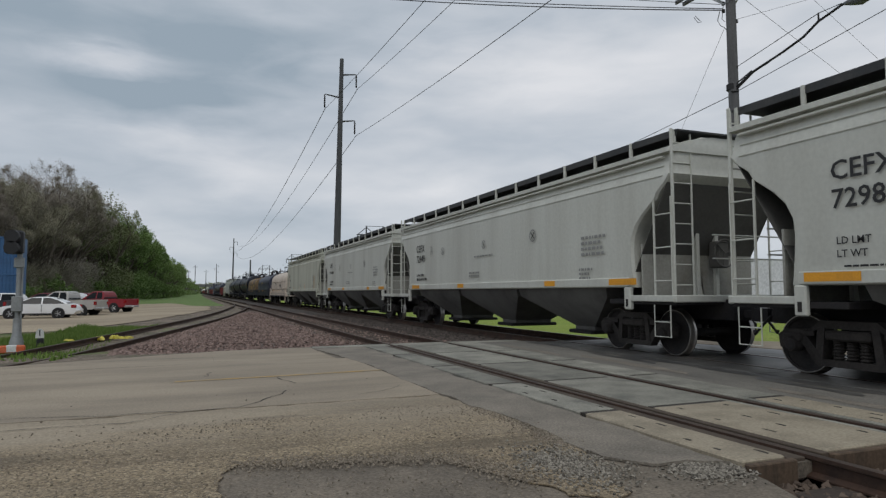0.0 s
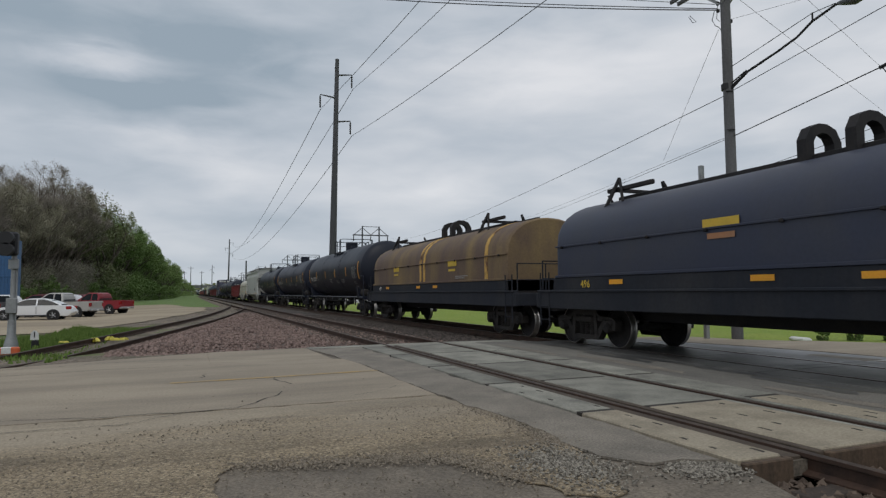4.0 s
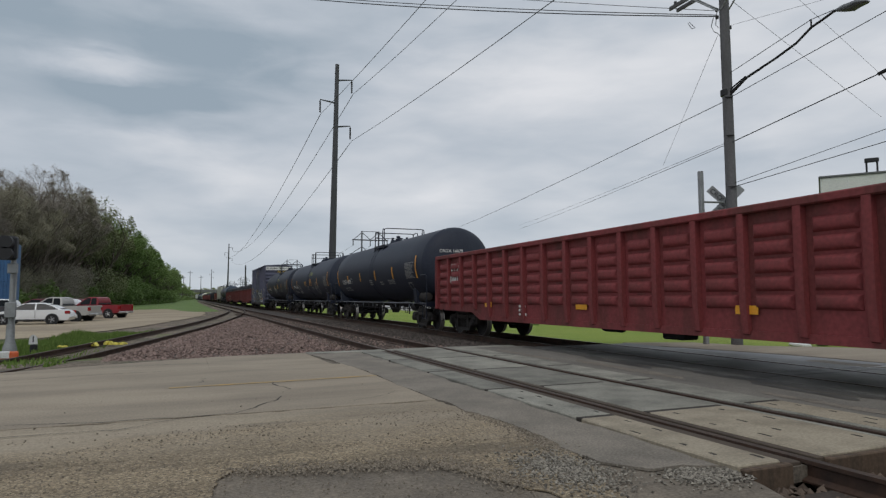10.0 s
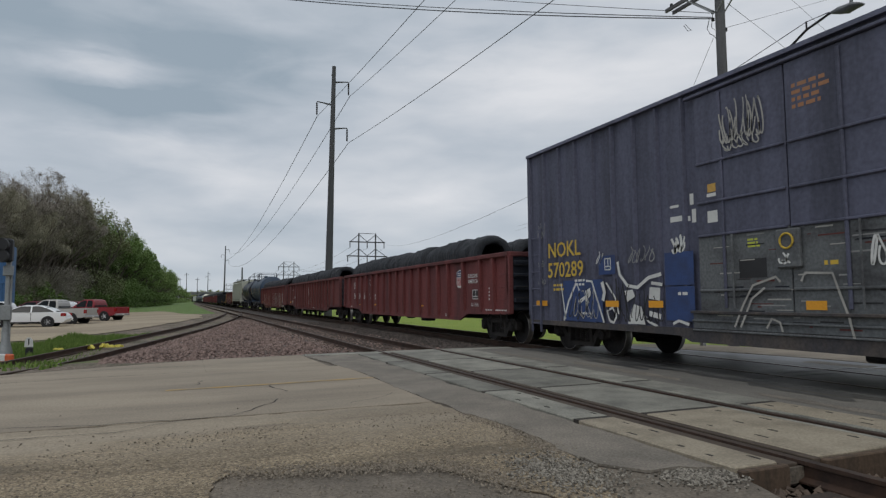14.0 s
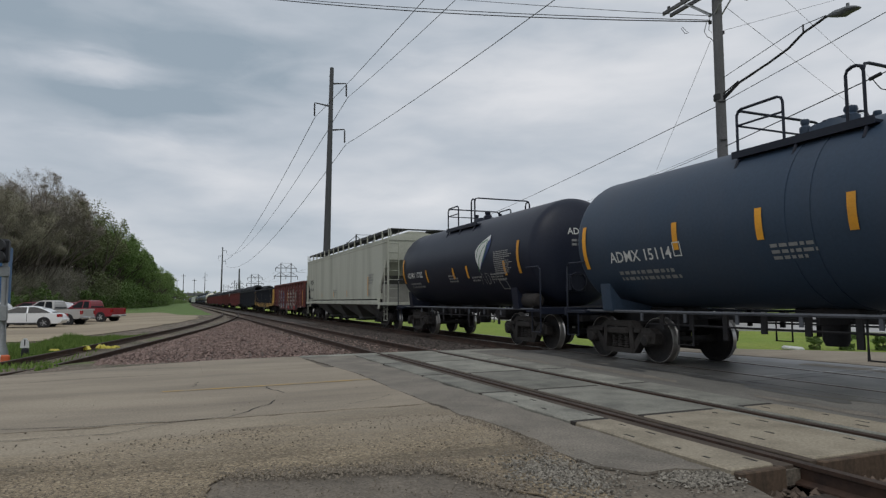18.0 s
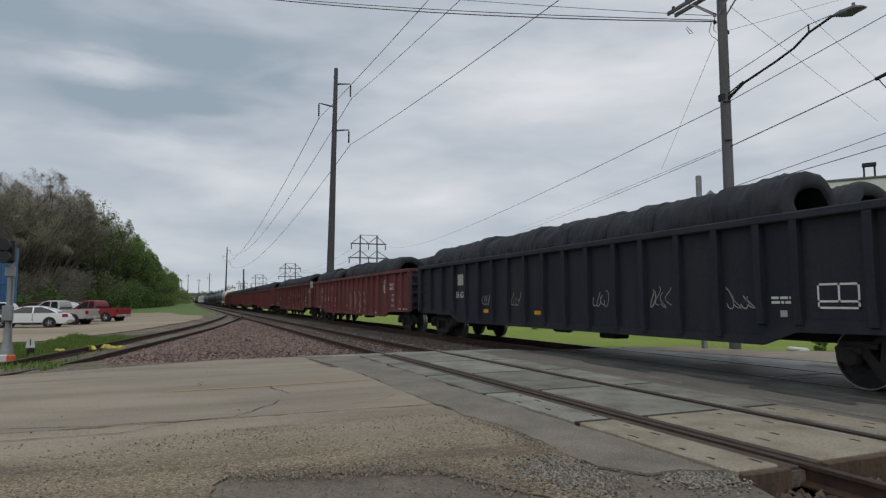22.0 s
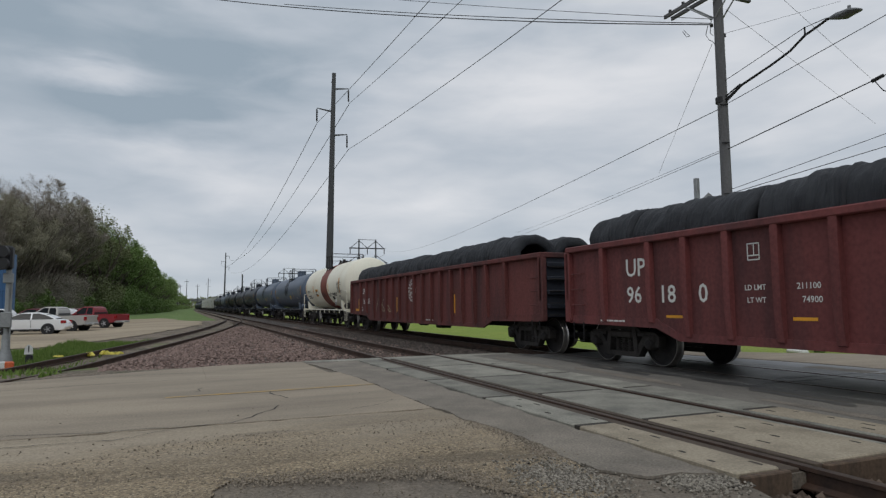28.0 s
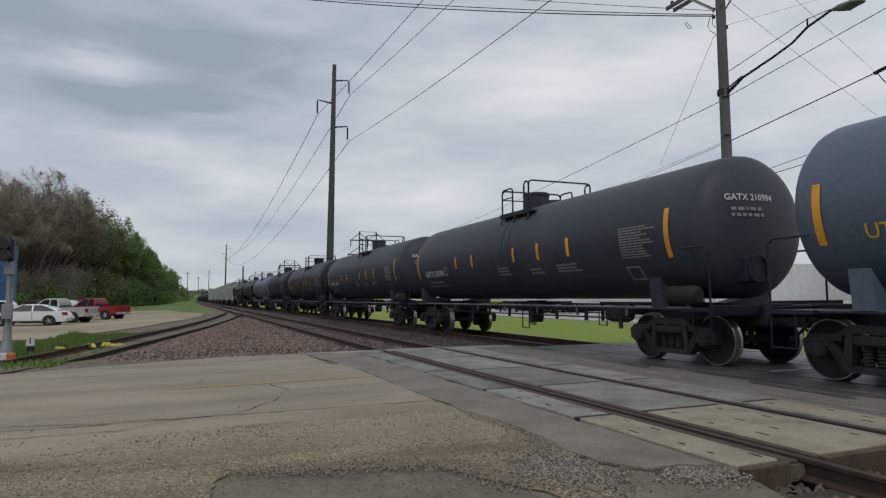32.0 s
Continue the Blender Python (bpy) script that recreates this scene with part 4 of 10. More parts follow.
def build_crossing():
    """Concrete panels beside and between the rails."""
    joints = [3.66, 5.80, 8.05, 10.33, 12.56, 14.84]
    near = thing("crossing_panels", "pale concrete panels between and beside the rails", "level crossing", "", None, "structure")
    for k in range(5):
        y0, y1 = joints[k] + 0.042, joints[k + 1] - 0.042
        mat = "panel_warm_mat" if k == 0 else "panel_mat"
        for x0, x1 in ((3.895, 4.345), (4.785, 5.865), (6.285, 6.80)):
            p = part("panel", Shape().box(x0, x1, y0, y1, -0.22, -0.004, 0.012), mat, near)
            n = 3 if x1 - x0 > 1 else 2
            for i in range(n):
                for j in range(4):
                    cx = x0 + (x1 - x0) * (i + 0.5) / n
                    cy = y0 + (y1 - y0) * (j + 0.5) / 4
                    q = 0.5 + 0.5 * math.sin(i * 5.1 + j * 2.3 + k * 7 + x0 * 9)
                    if (k < 1 or (k == 1 and x1 < 4.5)) and q > 0.18:
                        cx, cy, a = cx + 0.05 * math.sin(j * 9 + i), cy + 0.10 * math.cos(j * 4 + i * 3), 0.025 + 0.055 * q
                        spot = wavy([(cx - 0.016, cy - a), (cx + 0.014, cy - a * 0.8), (cx + 0.018, cy + a * 0.7), (cx - 0.012, cy + a)], 0.02, 0.012, j + i)
                        part("lifting_slot", flat_poly(spot, -0.0015, 0.004), "joint_mat", p)
        for x0, x1, z, mat in ((4.350, 4.515, -0.022, "rubber_mat"), (4.612, 4.690, -0.050, "rubber_mat"), (4.696, 4.780, -0.010, "rubber_mat"), (5.870, 5.950, -0.006, "panel_mat"), (5.962, 6.022, -0.05, "joint_mat"), (6.122, 6.180, -0.016, "panel_mat"), (6.192, 6.278, -0.006, "panel_mat")):
            part("flange_filler", Shape().box(x0, x1, joints[k] + 0.003, joints[k + 1] - 0.003, -0.2, z, 0.006), mat, near, "brown rubber filler" if mat == "rubber_mat" else "filler strip along the rail")
    for y in joints[1:-1]:
        for x0, x1 in ((3.895, 4.345), (4.785, 5.865), (6.285, 6.80)):
            part("joint_filler", Shape().box(x0, x1, y - 0.042, y + 0.042, -0.2, -0.0065), "joint_mat", near, "dark filler in the joint")
    for x0, x1 in ((3.88, 4.36), (4.77, 5.88), (6.27, 6.82)):
        part("end_board", Shape().box(x0, x1, 3.60, 3.672, -0.30, -0.012, 0.01), "timber_mat", near, "weathered timber header board")
    main = thing("main_crossing_panels", "dark worn panels along the main track", "level crossing", "", None, "structure")
    for k in range(5):
        y0, y1 = 2.9 + 2.29 * k + 0.006, 2.9 + 2.29 * (k + 1) - 0.006
        for x0, x1 in ((8.30, 8.995), (9.115, 10.485), (10.605, 11.30)):
            part("panel", Shape().box(x0, x1, y0, y1, -0.22, -0.008, 0.012), "oily_asphalt_mat", main, "oil-stained panel")


build_crossing()

# ---------------------------------------------------------------- lettering and paint
SIDE = Matrix(((0, 0, -1, 0), (-1, 0, 0, 0), (0, 1, 0, 0), (0, 0, 0, 1)))     # a sheet on a wagon's track-side face
END = Matrix(((1, 0, 0, 0), (0, 0, -1, 0), (0, 1, 0, 0), (0, 0, 0, 1)))       # a sheet on a wagon's leading end


def letters(text, size, mat):
    """A flat mesh of a line of text in Blender's own font, its foot at the origin."""
    def build():
        cu = bpy.data.curves.new("lettering", "FONT")
        cu.body, cu.size, cu.resolution_u, cu.fill_mode = text, size, 2, "FRONT"
        cu.offset = size * 0.012
        ob = bpy.data.objects.new("lettering", cu)
        me = bpy.data.meshes.new_from_object(ob)
        bpy.data.objects.remove(ob)
        me.materials.clear()
        me.materials.append(MATS[mat])
        return me
    return kept(("text", text, size, mat), build)


def side_text(car, text, size, y, z, mat, x=-1.53):
    return part("lettering", letters(text, size, mat), None, car, "", Matrix.Translation((x, y, z)) @ SIDE)


def end_text(car, text, size, x, z, y, mat):
    return part("lettering", letters(text, size, mat), None, car, "", Matrix.Translation((x, y, z)) @ END)


def bars(rows, width, height, seed, gap=0.55):
    """Lines of small print that cannot be read: short bars in rows."""
    rnd = random.Random(seed)
    sh = Shape()
    step = height / rows
    for r in range(rows):
        u, end = 0.0, width * rnd.uniform(0.6, 1.0)
        while u < end - 0.02:
            w = min(end - u, rnd.uniform(0.04, 0.16))
            z = height - (r + 1) * step
            sh.quad((u, z, 0), (u + w, z, 0), (u + w, z + step * gap, 0), (u, z + step * gap, 0))
            u += w + step * 0.35
    return sh


def side_bars(car, rows, width, height, y, z, mat, x=-1.53, seed=0):
    return part("small_print", bars(rows, width, height, seed), mat, car, "", Matrix.Translation((x, y, z)) @ SIDE, 0)


def plate(car, width, height, y, z, mat, x=-1.53, name="stripe", label=""):
    sh = Shape().quad((0, 0, 0), (width, 0, 0), (width, height, 0), (0, height, 0))
    return part(name, sh, mat, car, label, Matrix.Translation((x, y, z)) @ SIDE, 0)


def framed(car, width, height, y, z, mat, x=-1.53, bar=0.035, inner=None):
    """A stencilled box with a cross bar in it."""
    sh = Shape()
    for a, b, c, d in ((0, width, 0, bar), (0, width, height - bar, height), (0, bar, 0, height), (width - bar, width, 0, height), (width * 0.5, width * 0.5 + bar, height * 0.25, height), (0, width, height * 0.25, height * 0.25 + bar)):
        sh.quad((a, c, 0), (b, c, 0), (b, d, 0), (a, d, 0))
    if inner:
        plate(car, width, height, y, z, inner, x + 0.003, "stencil_ground")
    return part("stencil", sh, mat, car, "", Matrix.Translation((x, y, z)) @ SIDE, 0)


def ribbon(sh, pts, w, z=0.0):
    n = len(pts)
    row = []
    for i, p in enumerate(pts):
        d = Vector(pts[min(i + 1, n - 1)]) - Vector(pts[max(i - 1, 0)])
        if d.length < 1e-6:
            d = Vector((1, 0))
        d.normalize()
        row.append(((p[0] - d.y * w / 2, p[1] + d.x * w / 2, z), (p[0] + d.y * w / 2, p[1] - d.x * w / 2, z)))
    for i in range(n - 1):
        sh.quad(row[i][0], row[i][1], row[i + 1][1], row[i + 1][0])


def tag_scrawl(car, y, z, width, height, mat, seed, strokes=5, w=0.03, x=-1.532):
    """A sprayed scrawl: a few looping strokes side by side."""
    rnd = random.Random(seed)
    sh = Shape()
    for k in range(strokes):
        u0 = width * (k + 0.5) / strokes
        a, b, c = rnd.uniform(0.7, 1.6), rnd.uniform(0, 6), rnd.uniform(1.2, 2.6)
        pts = []
        for i in range(26):
            q = i / 25
            pts.append((u0 + width / strokes * 0.55 * math.sin(c * 3 * q + b), height * (0.5 + 0.5 * math.cos(math.pi * a * q + b * 0.4) * (1 - 0.3 * q))))
        ribbon(sh, pts, w * rnd.uniform(0.7, 1.3))
    return part("graffiti", sh, mat, car, "sprayed scrawl", Matrix.Translation((x, y, z)) @ SIDE, 0)


def piece(car, y, z, width, height, n, fill, line, seed, x=-1.532, fill2=None, back=None):
    """Sprayed bulging shapes in a row with thick outlines."""
    rnd = random.Random(seed)
    f, l, hi, bk = Shape(), Shape(), Shape(), Shape()
    for k in range(n):
        u0, hw = width * (k + 0.5) / n, width / n * 0.60
        a1, a2, p1, p2 = rnd.uniform(0.10, 0.22), rnd.uniform(0.06, 0.16), rnd.uniform(0, 6), rnd.uniform(0, 6)
        pts = []
        for i in range(36):
            t = 2 * math.pi * i / 36
            r = 1 + a1 * math.sin(3 * t + p1) + a2 * math.sin(5 * t + p2)
            cx, sx = math.cos(t), math.sin(t)
            sq = 1 / max(abs(cx), abs(sx)) ** 0.55
            pts.append((u0 + hw * r * cx * sq * 0.85, height * (0.5 + 0.43 * r * sx * sq * 0.9)))
        tgt = hi if fill2 and k % 2 else f
        tgt.add([(*p, 0.001 * (k % 2)) for p in pts], [tuple(range(36))])
        bk.add([(u0 + (p[0] - u0) * 1.18, height / 2 + (p[1] - height / 2) * 1.14, 0) for p in pts], [tuple(range(36))])
        ribbon(l, pts + pts[:2], 0.055, 0.003)
        ribbon(l, [(u0 + hw * rnd.uniform(-0.4, 0.4), height * rnd.uniform(0.25, 0.75)) for _ in range(3)], 0.07, 0.003)
        ribbon(l, [(u0 - hw * 0.3, height * rnd.uniform(0.3, 0.5)), (u0 + hw * 0.25, height * rnd.uniform(0.4, 0.7))], 0.06, 0.003)
    m = Matrix.Translation((x, y, z)) @ SIDE
    if back:
        part("graffiti", bk, back, car, "sprayed ground colour", Matrix.Translation((x + 0.003, y, z)) @ SIDE, 0)
    part("graffiti", f, fill, car, "sprayed fill", m, 0)
    if fill2:
        part("graffiti", hi, fill2, car, "sprayed fill", m, 0)
    part("graffiti", l, line, car, "sprayed outline", m, 0)


def glyph(ch, bold):
    def build():
        cu = bpy.data.curves.new("glyph", "FONT")
        cu.body, cu.size, cu.resolution_u, cu.fill_mode, cu.offset = ch, 1.0, 3, "FRONT", bold
        ob = bpy.data.objects.new("glyph", cu)
        me = bpy.data.meshes.new_from_object(ob)
        bpy.data.objects.remove(ob)
        return [v.co[:2] for v in me.vertices], [tuple(p.vertices) for p in me.polygons]
    return kept(("glyph", ch, bold), build)


def sprayed(car, y, z, width, height, word, fills, line, seed, x=-1.428, back=None, bold=0.05, edge=0.035):
    """Sprayed lettering: swollen, leaning shapes that touch, with a dark edge and a ground colour."""
    rnd = random.Random(seed)
    n = len(word)
    layers = {}
    for k, ch in enumerate(word):
        lean, lift, tall, swell = rnd.uniform(-0.22, 0.22), rnd.uniform(-0.06, 0.06) * height, rnd.uniform(0.88, 1.08), rnd.uniform(1.12, 1.28)
        base = np.array(glyph(ch, bold)[0])
        lo, hi = base.min(0), base.max(0)
        for mat, extra, h in ((back, 0.20, 0.0), (line, edge, 0.002), (fills[k % len(fills)], 0.0, 0.004)):
            if mat is None:
                continue
            v, f = glyph(ch, bold + extra * 0.55)
            pts = []
            for a, b in v:
                u, w = (a - lo[0]) / (hi[0] - lo[0]) - 0.5, (b - lo[1]) / (hi[1] - lo[1])
                u += lean * (w - 0.5) + 0.05 * math.sin(5 * w + k)
                w += 0.06 * math.sin(4 * u + seed + k)
                pts.append((width * (k + 0.5) / n + u * width / n * swell, lift + w * height * tall, h + 0.0006 * (k % 2)))
            layers.setdefault((h, mat, k), Shape()).add(pts, f)
    for (h, mat, k), sh in layers.items():
        part("graffiti", sh, mat, car, {0.0: "sprayed ground colour", 0.002: "sprayed outline", 0.004: "sprayed fill"}[h], Matrix.Translation((x, y, z)) @ SIDE, 0)


# ---------------------------------------------------------------- running gear
def wheelset_mesh():
    sh = Shape()
    for s in (-1, 1):
        c = (0, 0, 0)
        k = lambda h: s * h
        sh.slot = 0
        sh.lathe([(0.09, k(0.66)), (0.13, k(0.67)), (0.15, k(0.69)), (0.33, k(0.715)), (0.385, k(0.700)), (0.395, k(0.69))], c, "x", 32, False)
        sh.lathe([(0.395, k(0.69)), (0.482, k(0.685)), (0.484, k(0.70))], c, "x", 32, False)
        sh.slot = 1
        sh.lathe([(0.484, k(0.70)), (0.462, k(0.722)), (0.457, k(0.74)), (0.455, k(0.825)), (0.448, k(0.835)), (0.436, k(0.835))], c, "x", 32, False)
        sh.slot = 0
        sh.lathe([(0.436, k(0.834)), (0.395, k(0.832)), (0.390, k(0.81)), (0.32, k(0.775)), (0.17, k(0.79)), (0.13, k(0.83)), (0.10, k(0.84)), (0.085, k(0.99)), (0.11, k(0.99)), (0.11, k(1.16)), (0.07, k(1.19)), (0.0, k(1.19))], c, "x", 32, False)
    sh.slot = 0
    sh.lathe([(0.085, -0.68), (0.075, -0.3), (0.075, 0.3), (0.085, 0.68)], (0, 0, 0), "x", 12)
    return sh.mesh("wheelset", ["truck_grime", "wheel_tread"], 35)


def side_frame_mesh():
    """A cast frame: arched top, window for the springs, ends over the axle boxes."""
    sh = Shape()
    out = [(-1.12, 0.36), (-1.14, 0.62), (-0.98, 0.70), (-0.62, 0.72), (-0.42, 0.86), (0.42, 0.86), (0.62, 0.72), (0.98, 0.70), (1.14, 0.62), (1.12, 0.36), (0.98, 0.36), (0.96, 0.56), (0.80, 0.56), (0.74, 0.42)]
    top = [(-1.12, 0.40), (-1.15, 0.60), (-1.02, 0.69), (-0.60, 0.70), (-0.42, 0.84), (0.42, 0.84), (0.60, 0.70), (1.02, 0.69), (1.15, 0.60), (1.12, 0.40), (1.00, 0.40), (0.98, 0.56), (0.78, 0.55), (0.44, 0.72), (-0.44, 0.72),
           (-0.78, 0.55), (-0.98, 0.56), (-1.00, 0.40)]
    sh.prism(top, "x", -0.085, 0.085)
    low = [(-0.80, 0.56), (-0.66, 0.60), (-0.40, 0.27), (0.40, 0.27), (0.66, 0.60), (0.80, 0.56), (0.50, 0.17), (-0.50, 0.17)]
    sh.prism(low, "x", -0.085, 0.085)
    for s in (-1, 1):
        sh.prism([(s * 0.40, 0.26), (s * 0.52, 0.26), (s * 0.46, 0.74), (s * 0.34, 0.74)], "x", -0.10, 0.10)
        sh.box(-0.12, 0.10, s * 0.89 - 0.17, s * 0.89 + 0.17, 0.50, 0.64, 0.03)
        sh.lathe([(0.0, -0.16), (0.10, -0.16), (0.12, -0.12), (0.12, -0.02), (0.0, -0.02)], (0, s * 0.89, 0.457), "x", 12)
        sh.box(-0.11, -0.07, s * 0.62 - 0.10, s * 0.62 + 0.10, 0.60, 0.68, 0.01)
    return sh.mesh("side_frame", "frame_dust", 30)


def spring_mesh():
    sh = Shape()
    for y in (-0.20, 0.0, 0.20):
        prof = []
        for i in range(13):
            prof.append((0.085 if i % 2 else 0.060, 0.275 + 0.28 * i / 12))
        sh.lathe(prof, (0, y, 0), "z", 8)
    sh.box(-0.13, 0.13, -0.34, 0.34, 0.555, 0.70, 0.03)
    return sh.mesh("spring_nest", "frame_dust", 30)


def bolster_mesh():
    sh = Shape()
    sh.box(-0.98, 0.98, -0.22, 0.22, 0.56, 0.80, 0.04)
    sh.lathe([(0.0, 0.80), (0.22, 0.80), (0.22, 0.90), (0.0, 0.90)], (0, 0, 0), "z", 14)
    for s in (-1, 1):
        sh.box(-0.95, 0.95, s * 0.45 - 0.05, s * 0.45 + 0.05, 0.36, 0.46, 0.01)
    return sh.mesh("truck", "truck_grime", 30)


WHEELSETS = []      # (wheelset, wagon index, distance along the wagon)


def add_truck(car, y, index):
    t = part("truck", kept("bolster", bolster_mesh), None, car, "grimy cast steel truck", pose(0, y, 0))
    for s in (-1, 1):
        part("side_frame", kept("frame", side_frame_mesh), None, t, "", pose(s * 1.02, 0, 0))
        part("spring_nest", kept("spring", spring_mesh), None, t, "", pose(s * 1.02, 0, 0))
    for a in (-0.89, 0.89):
        w = part("wheelset", kept("wheelset", wheelset_mesh), None, t, "wheels with bright worn rims", pose(0, a, 0.457))
        WHEELSETS.append((w, index, y + a, a))


def coupler_mesh():
    sh = Shape()
    sh.box(-0.09, 0.09, 0.0, 0.62, 0.76, 0.92, 0.02)
    sh.prism([(-0.16, -0.12), (-0.02, -0.16), (0.02, -0.02), (0.14, -0.02), (0.16, 0.12), (-0.16, 0.12)], "z", 0.72, 0.96)
    sh.tube([(0.45, 0.45, 0.85), (0.42, 0.18, 0.62), (0.32, -0.02, 0.50), (0.25, -0.10, 0.55)], 0.025, 6)
    return sh.mesh("coupler", "steel_dark", 30)


def draft_gear(car, half):
    """Couplers and stub sills at both ends; half: half the distance between the coupling points."""
    for s in (-1, 1):
        m = pose(0, s * (half - 0.06), 0, 0, 0, 0 if s < 0 else 180)
        part("coupler", kept("coupler", coupler_mesh), None, car, "", m)
        y0, y1 = sorted((s * (half - 0.42), s * (half - 3.1)))
        part("stub_sill", Shape().box(-0.34, 0.34, y0, y1, 0.72, 1.12, 0.02), "steel_dark", car)


def ladder_shape(w, z0, z1, rungs, r=0.016, stile=0.028):
    """A flat ladder in the plane x = 0, its middle at y = 0."""
    sh = Shape()
    for s in (-1, 1):
        sh.box(-stile, stile, s * w / 2 - stile * 0.6, s * w / 2 + stile * 0.6, z0, z1, 0.006)
    for i in range(rungs):
        z = z0 + (z1 - z0) * (i + 0.5) / rungs
        sh.tube([(0, -w / 2, z), (0, w / 2, z)], r, 6)
    return sh


# ---------------------------------------------------------------- covered hopper
# outline of the opening under the ends: height, and share of the full depth
LOW_ARCH = ((1.36, 0.95), (1.75, 0.99), (2.05, 1.0), (2.30, 0.955), (2.50, 0.87), (2.68, 0.76), (2.84, 0.64), (2.97, 0.52), (3.05, 0.41), (3.17, 0.31), (3.24, 0.22), (3.42, 0.21))
HIGH_ARCH = ((1.36, 0.93), (1.75, 0.98), (2.10, 1.0), (2.36, 0.98), (2.60, 0.88), (2.80, 0.71), (2.96, 0.52), (3.06, 0.40), (3.20, 0.33), (3.38, 0.12), (3.50, 0.04))
SLANT_ARCH = ((1.36, 1.0), (1.80, 0.99), (2.0, 0.93), (3.0, 0.14), (3.06, 0.07), (3.42, 0.06))


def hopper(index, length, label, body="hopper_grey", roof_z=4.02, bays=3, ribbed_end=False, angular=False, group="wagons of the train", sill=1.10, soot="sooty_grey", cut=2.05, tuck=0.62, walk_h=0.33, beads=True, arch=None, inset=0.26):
    car = thing("covered_hopper", label, "hopper wagon", group)
    half, hb = length / 2, length / 2 - tuck
    w = 1.50

    def ring(z, hw, y):
        c = 0.05
        return [(-hw, -y + c, z), (-hw + c, -y, z), (hw - c, -y, z), (hw, -y + c, z), (hw, y - c, z), (hw - c, y, z), (-hw + c, y, z), (-hw, y - c, z)]

    def shell():
        sh = Shape()
        lev = [(z, w - (0.02 if z < 1.5 else 0), hb - cut * k) for z, k in (arch or LOW_ARCH)]
        lev += [(z, w - (0 if angular else slim), hb - inset) for z, slim in ((3.56, 0.02), (3.66, 0.045), (3.82, 0.09), (roof_z - 0.09, 0.14))]
        sh.loft([ring(z, hw, y) for z, hw, y in lev])
        return sh
    part("body", kept(("hopper_body", round(length, 2), body, angular, cut, roof_z, tuck), lambda: shell().mesh("body", body, 28)), None, car, "smooth painted steel sides")
    corner, high = (0.04, True) if arch else (0.10, False)
    roof = Shape()
    roof.loft([ring(roof_z - 0.10, w + 0.01, hb - inset + 0.04), ring(roof_z - 0.02, w + 0.01, hb - inset + 0.04), ring(roof_z, w - 0.04, hb - inset + 0.04), ring(roof_z + 0.14, 1.05, hb - inset + 0.02), ring(roof_z + 0.24, 0.5, hb - inset + 0.01)])
    part("roof", kept(("hopper_roof", round(length, 2), body, roof_z, tuck), lambda: roof.mesh("roof", body, 28)), None, car)
    eave = Shape()
    for s in (-1, 1):
        eave.box(s * (w - 0.02) - 0.035, s * (w - 0.02) + 0.035, -hb + 0.24, hb - 0.24, roof_z - 0.20, roof_z - 0.16, 0.01)
        if beads and not angular:
            eave.box(s * (w - 0.005) - 0.02, s * (w - 0.005) + 0.02, -hb + 0.26, hb - 0.26, 3.47, 3.50, 0.006)
            eave.box(s * (w - 0.045) - 0.02, s * (w - 0.045) + 0.02, -hb + 0.26, hb - 0.26, 3.66, 3.69, 0.006)
    part("eave_bead", eave, body, car)
    # slope sheets under the ends, their dark grey holding both dirt and shade
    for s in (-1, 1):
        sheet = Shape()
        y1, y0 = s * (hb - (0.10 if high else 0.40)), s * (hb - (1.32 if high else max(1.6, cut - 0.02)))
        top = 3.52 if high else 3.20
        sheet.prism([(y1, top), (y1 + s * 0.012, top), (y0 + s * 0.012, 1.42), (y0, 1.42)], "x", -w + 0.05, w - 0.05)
        part("slope_sheet", sheet, "sooty_grey", car, "slope sheet darkened by dirt and painted-in shade")
    # hopper bays, coloured darker for grime and for the shade below the sill
    span = 2 * (hb - 2.15)
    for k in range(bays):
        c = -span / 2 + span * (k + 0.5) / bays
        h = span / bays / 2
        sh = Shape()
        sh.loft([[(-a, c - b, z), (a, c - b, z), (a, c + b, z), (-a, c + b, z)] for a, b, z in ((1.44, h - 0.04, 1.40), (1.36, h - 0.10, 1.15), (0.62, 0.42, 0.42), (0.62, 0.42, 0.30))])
        part("hopper_bay", sh, soot, car, "sloping discharge bay, grime and shade in its colour")
        gate = Shape().box(-0.78, 0.78, c - 0.5, c + 0.5, 0.24, 0.33, 0.02)
        part("outlet_gate", gate, "steel_dark", car)
    # sills, platforms and corner posts
    for s in (-1, 1):
        run = hb - cut - 0.10 if high else hb
        part("side_sill", Shape().box(s * 1.50 - 0.05, s * 1.50 + 0.05, -run, run, sill, sill + (0.19 if high else 0.22), 0.015), body, car)
        for q in (-1, 1) if high else ():
            part("end_side_sill", Shape().box(s * 1.50 - 0.04, s * 1.50 + 0.04, min(q * run, q * hb), max(q * run, q * hb), 1.08, 1.20, 0.012), body, car, "lower sill along the end platform")
        part("end_platform", Shape().box(-1.48, 1.48, min(s * hb, s * (hb - 2.0)), max(s * hb, s * (hb - 2.0)), 1.02, 1.12, 0.01), "steel_dark", car)
        part("end_sill", Shape().box(-1.52, 1.52, s * hb - 0.05, s * hb + 0.05, 1.07 if high else 0.96, 1.205 if high else 1.22, 0.015), body, car)
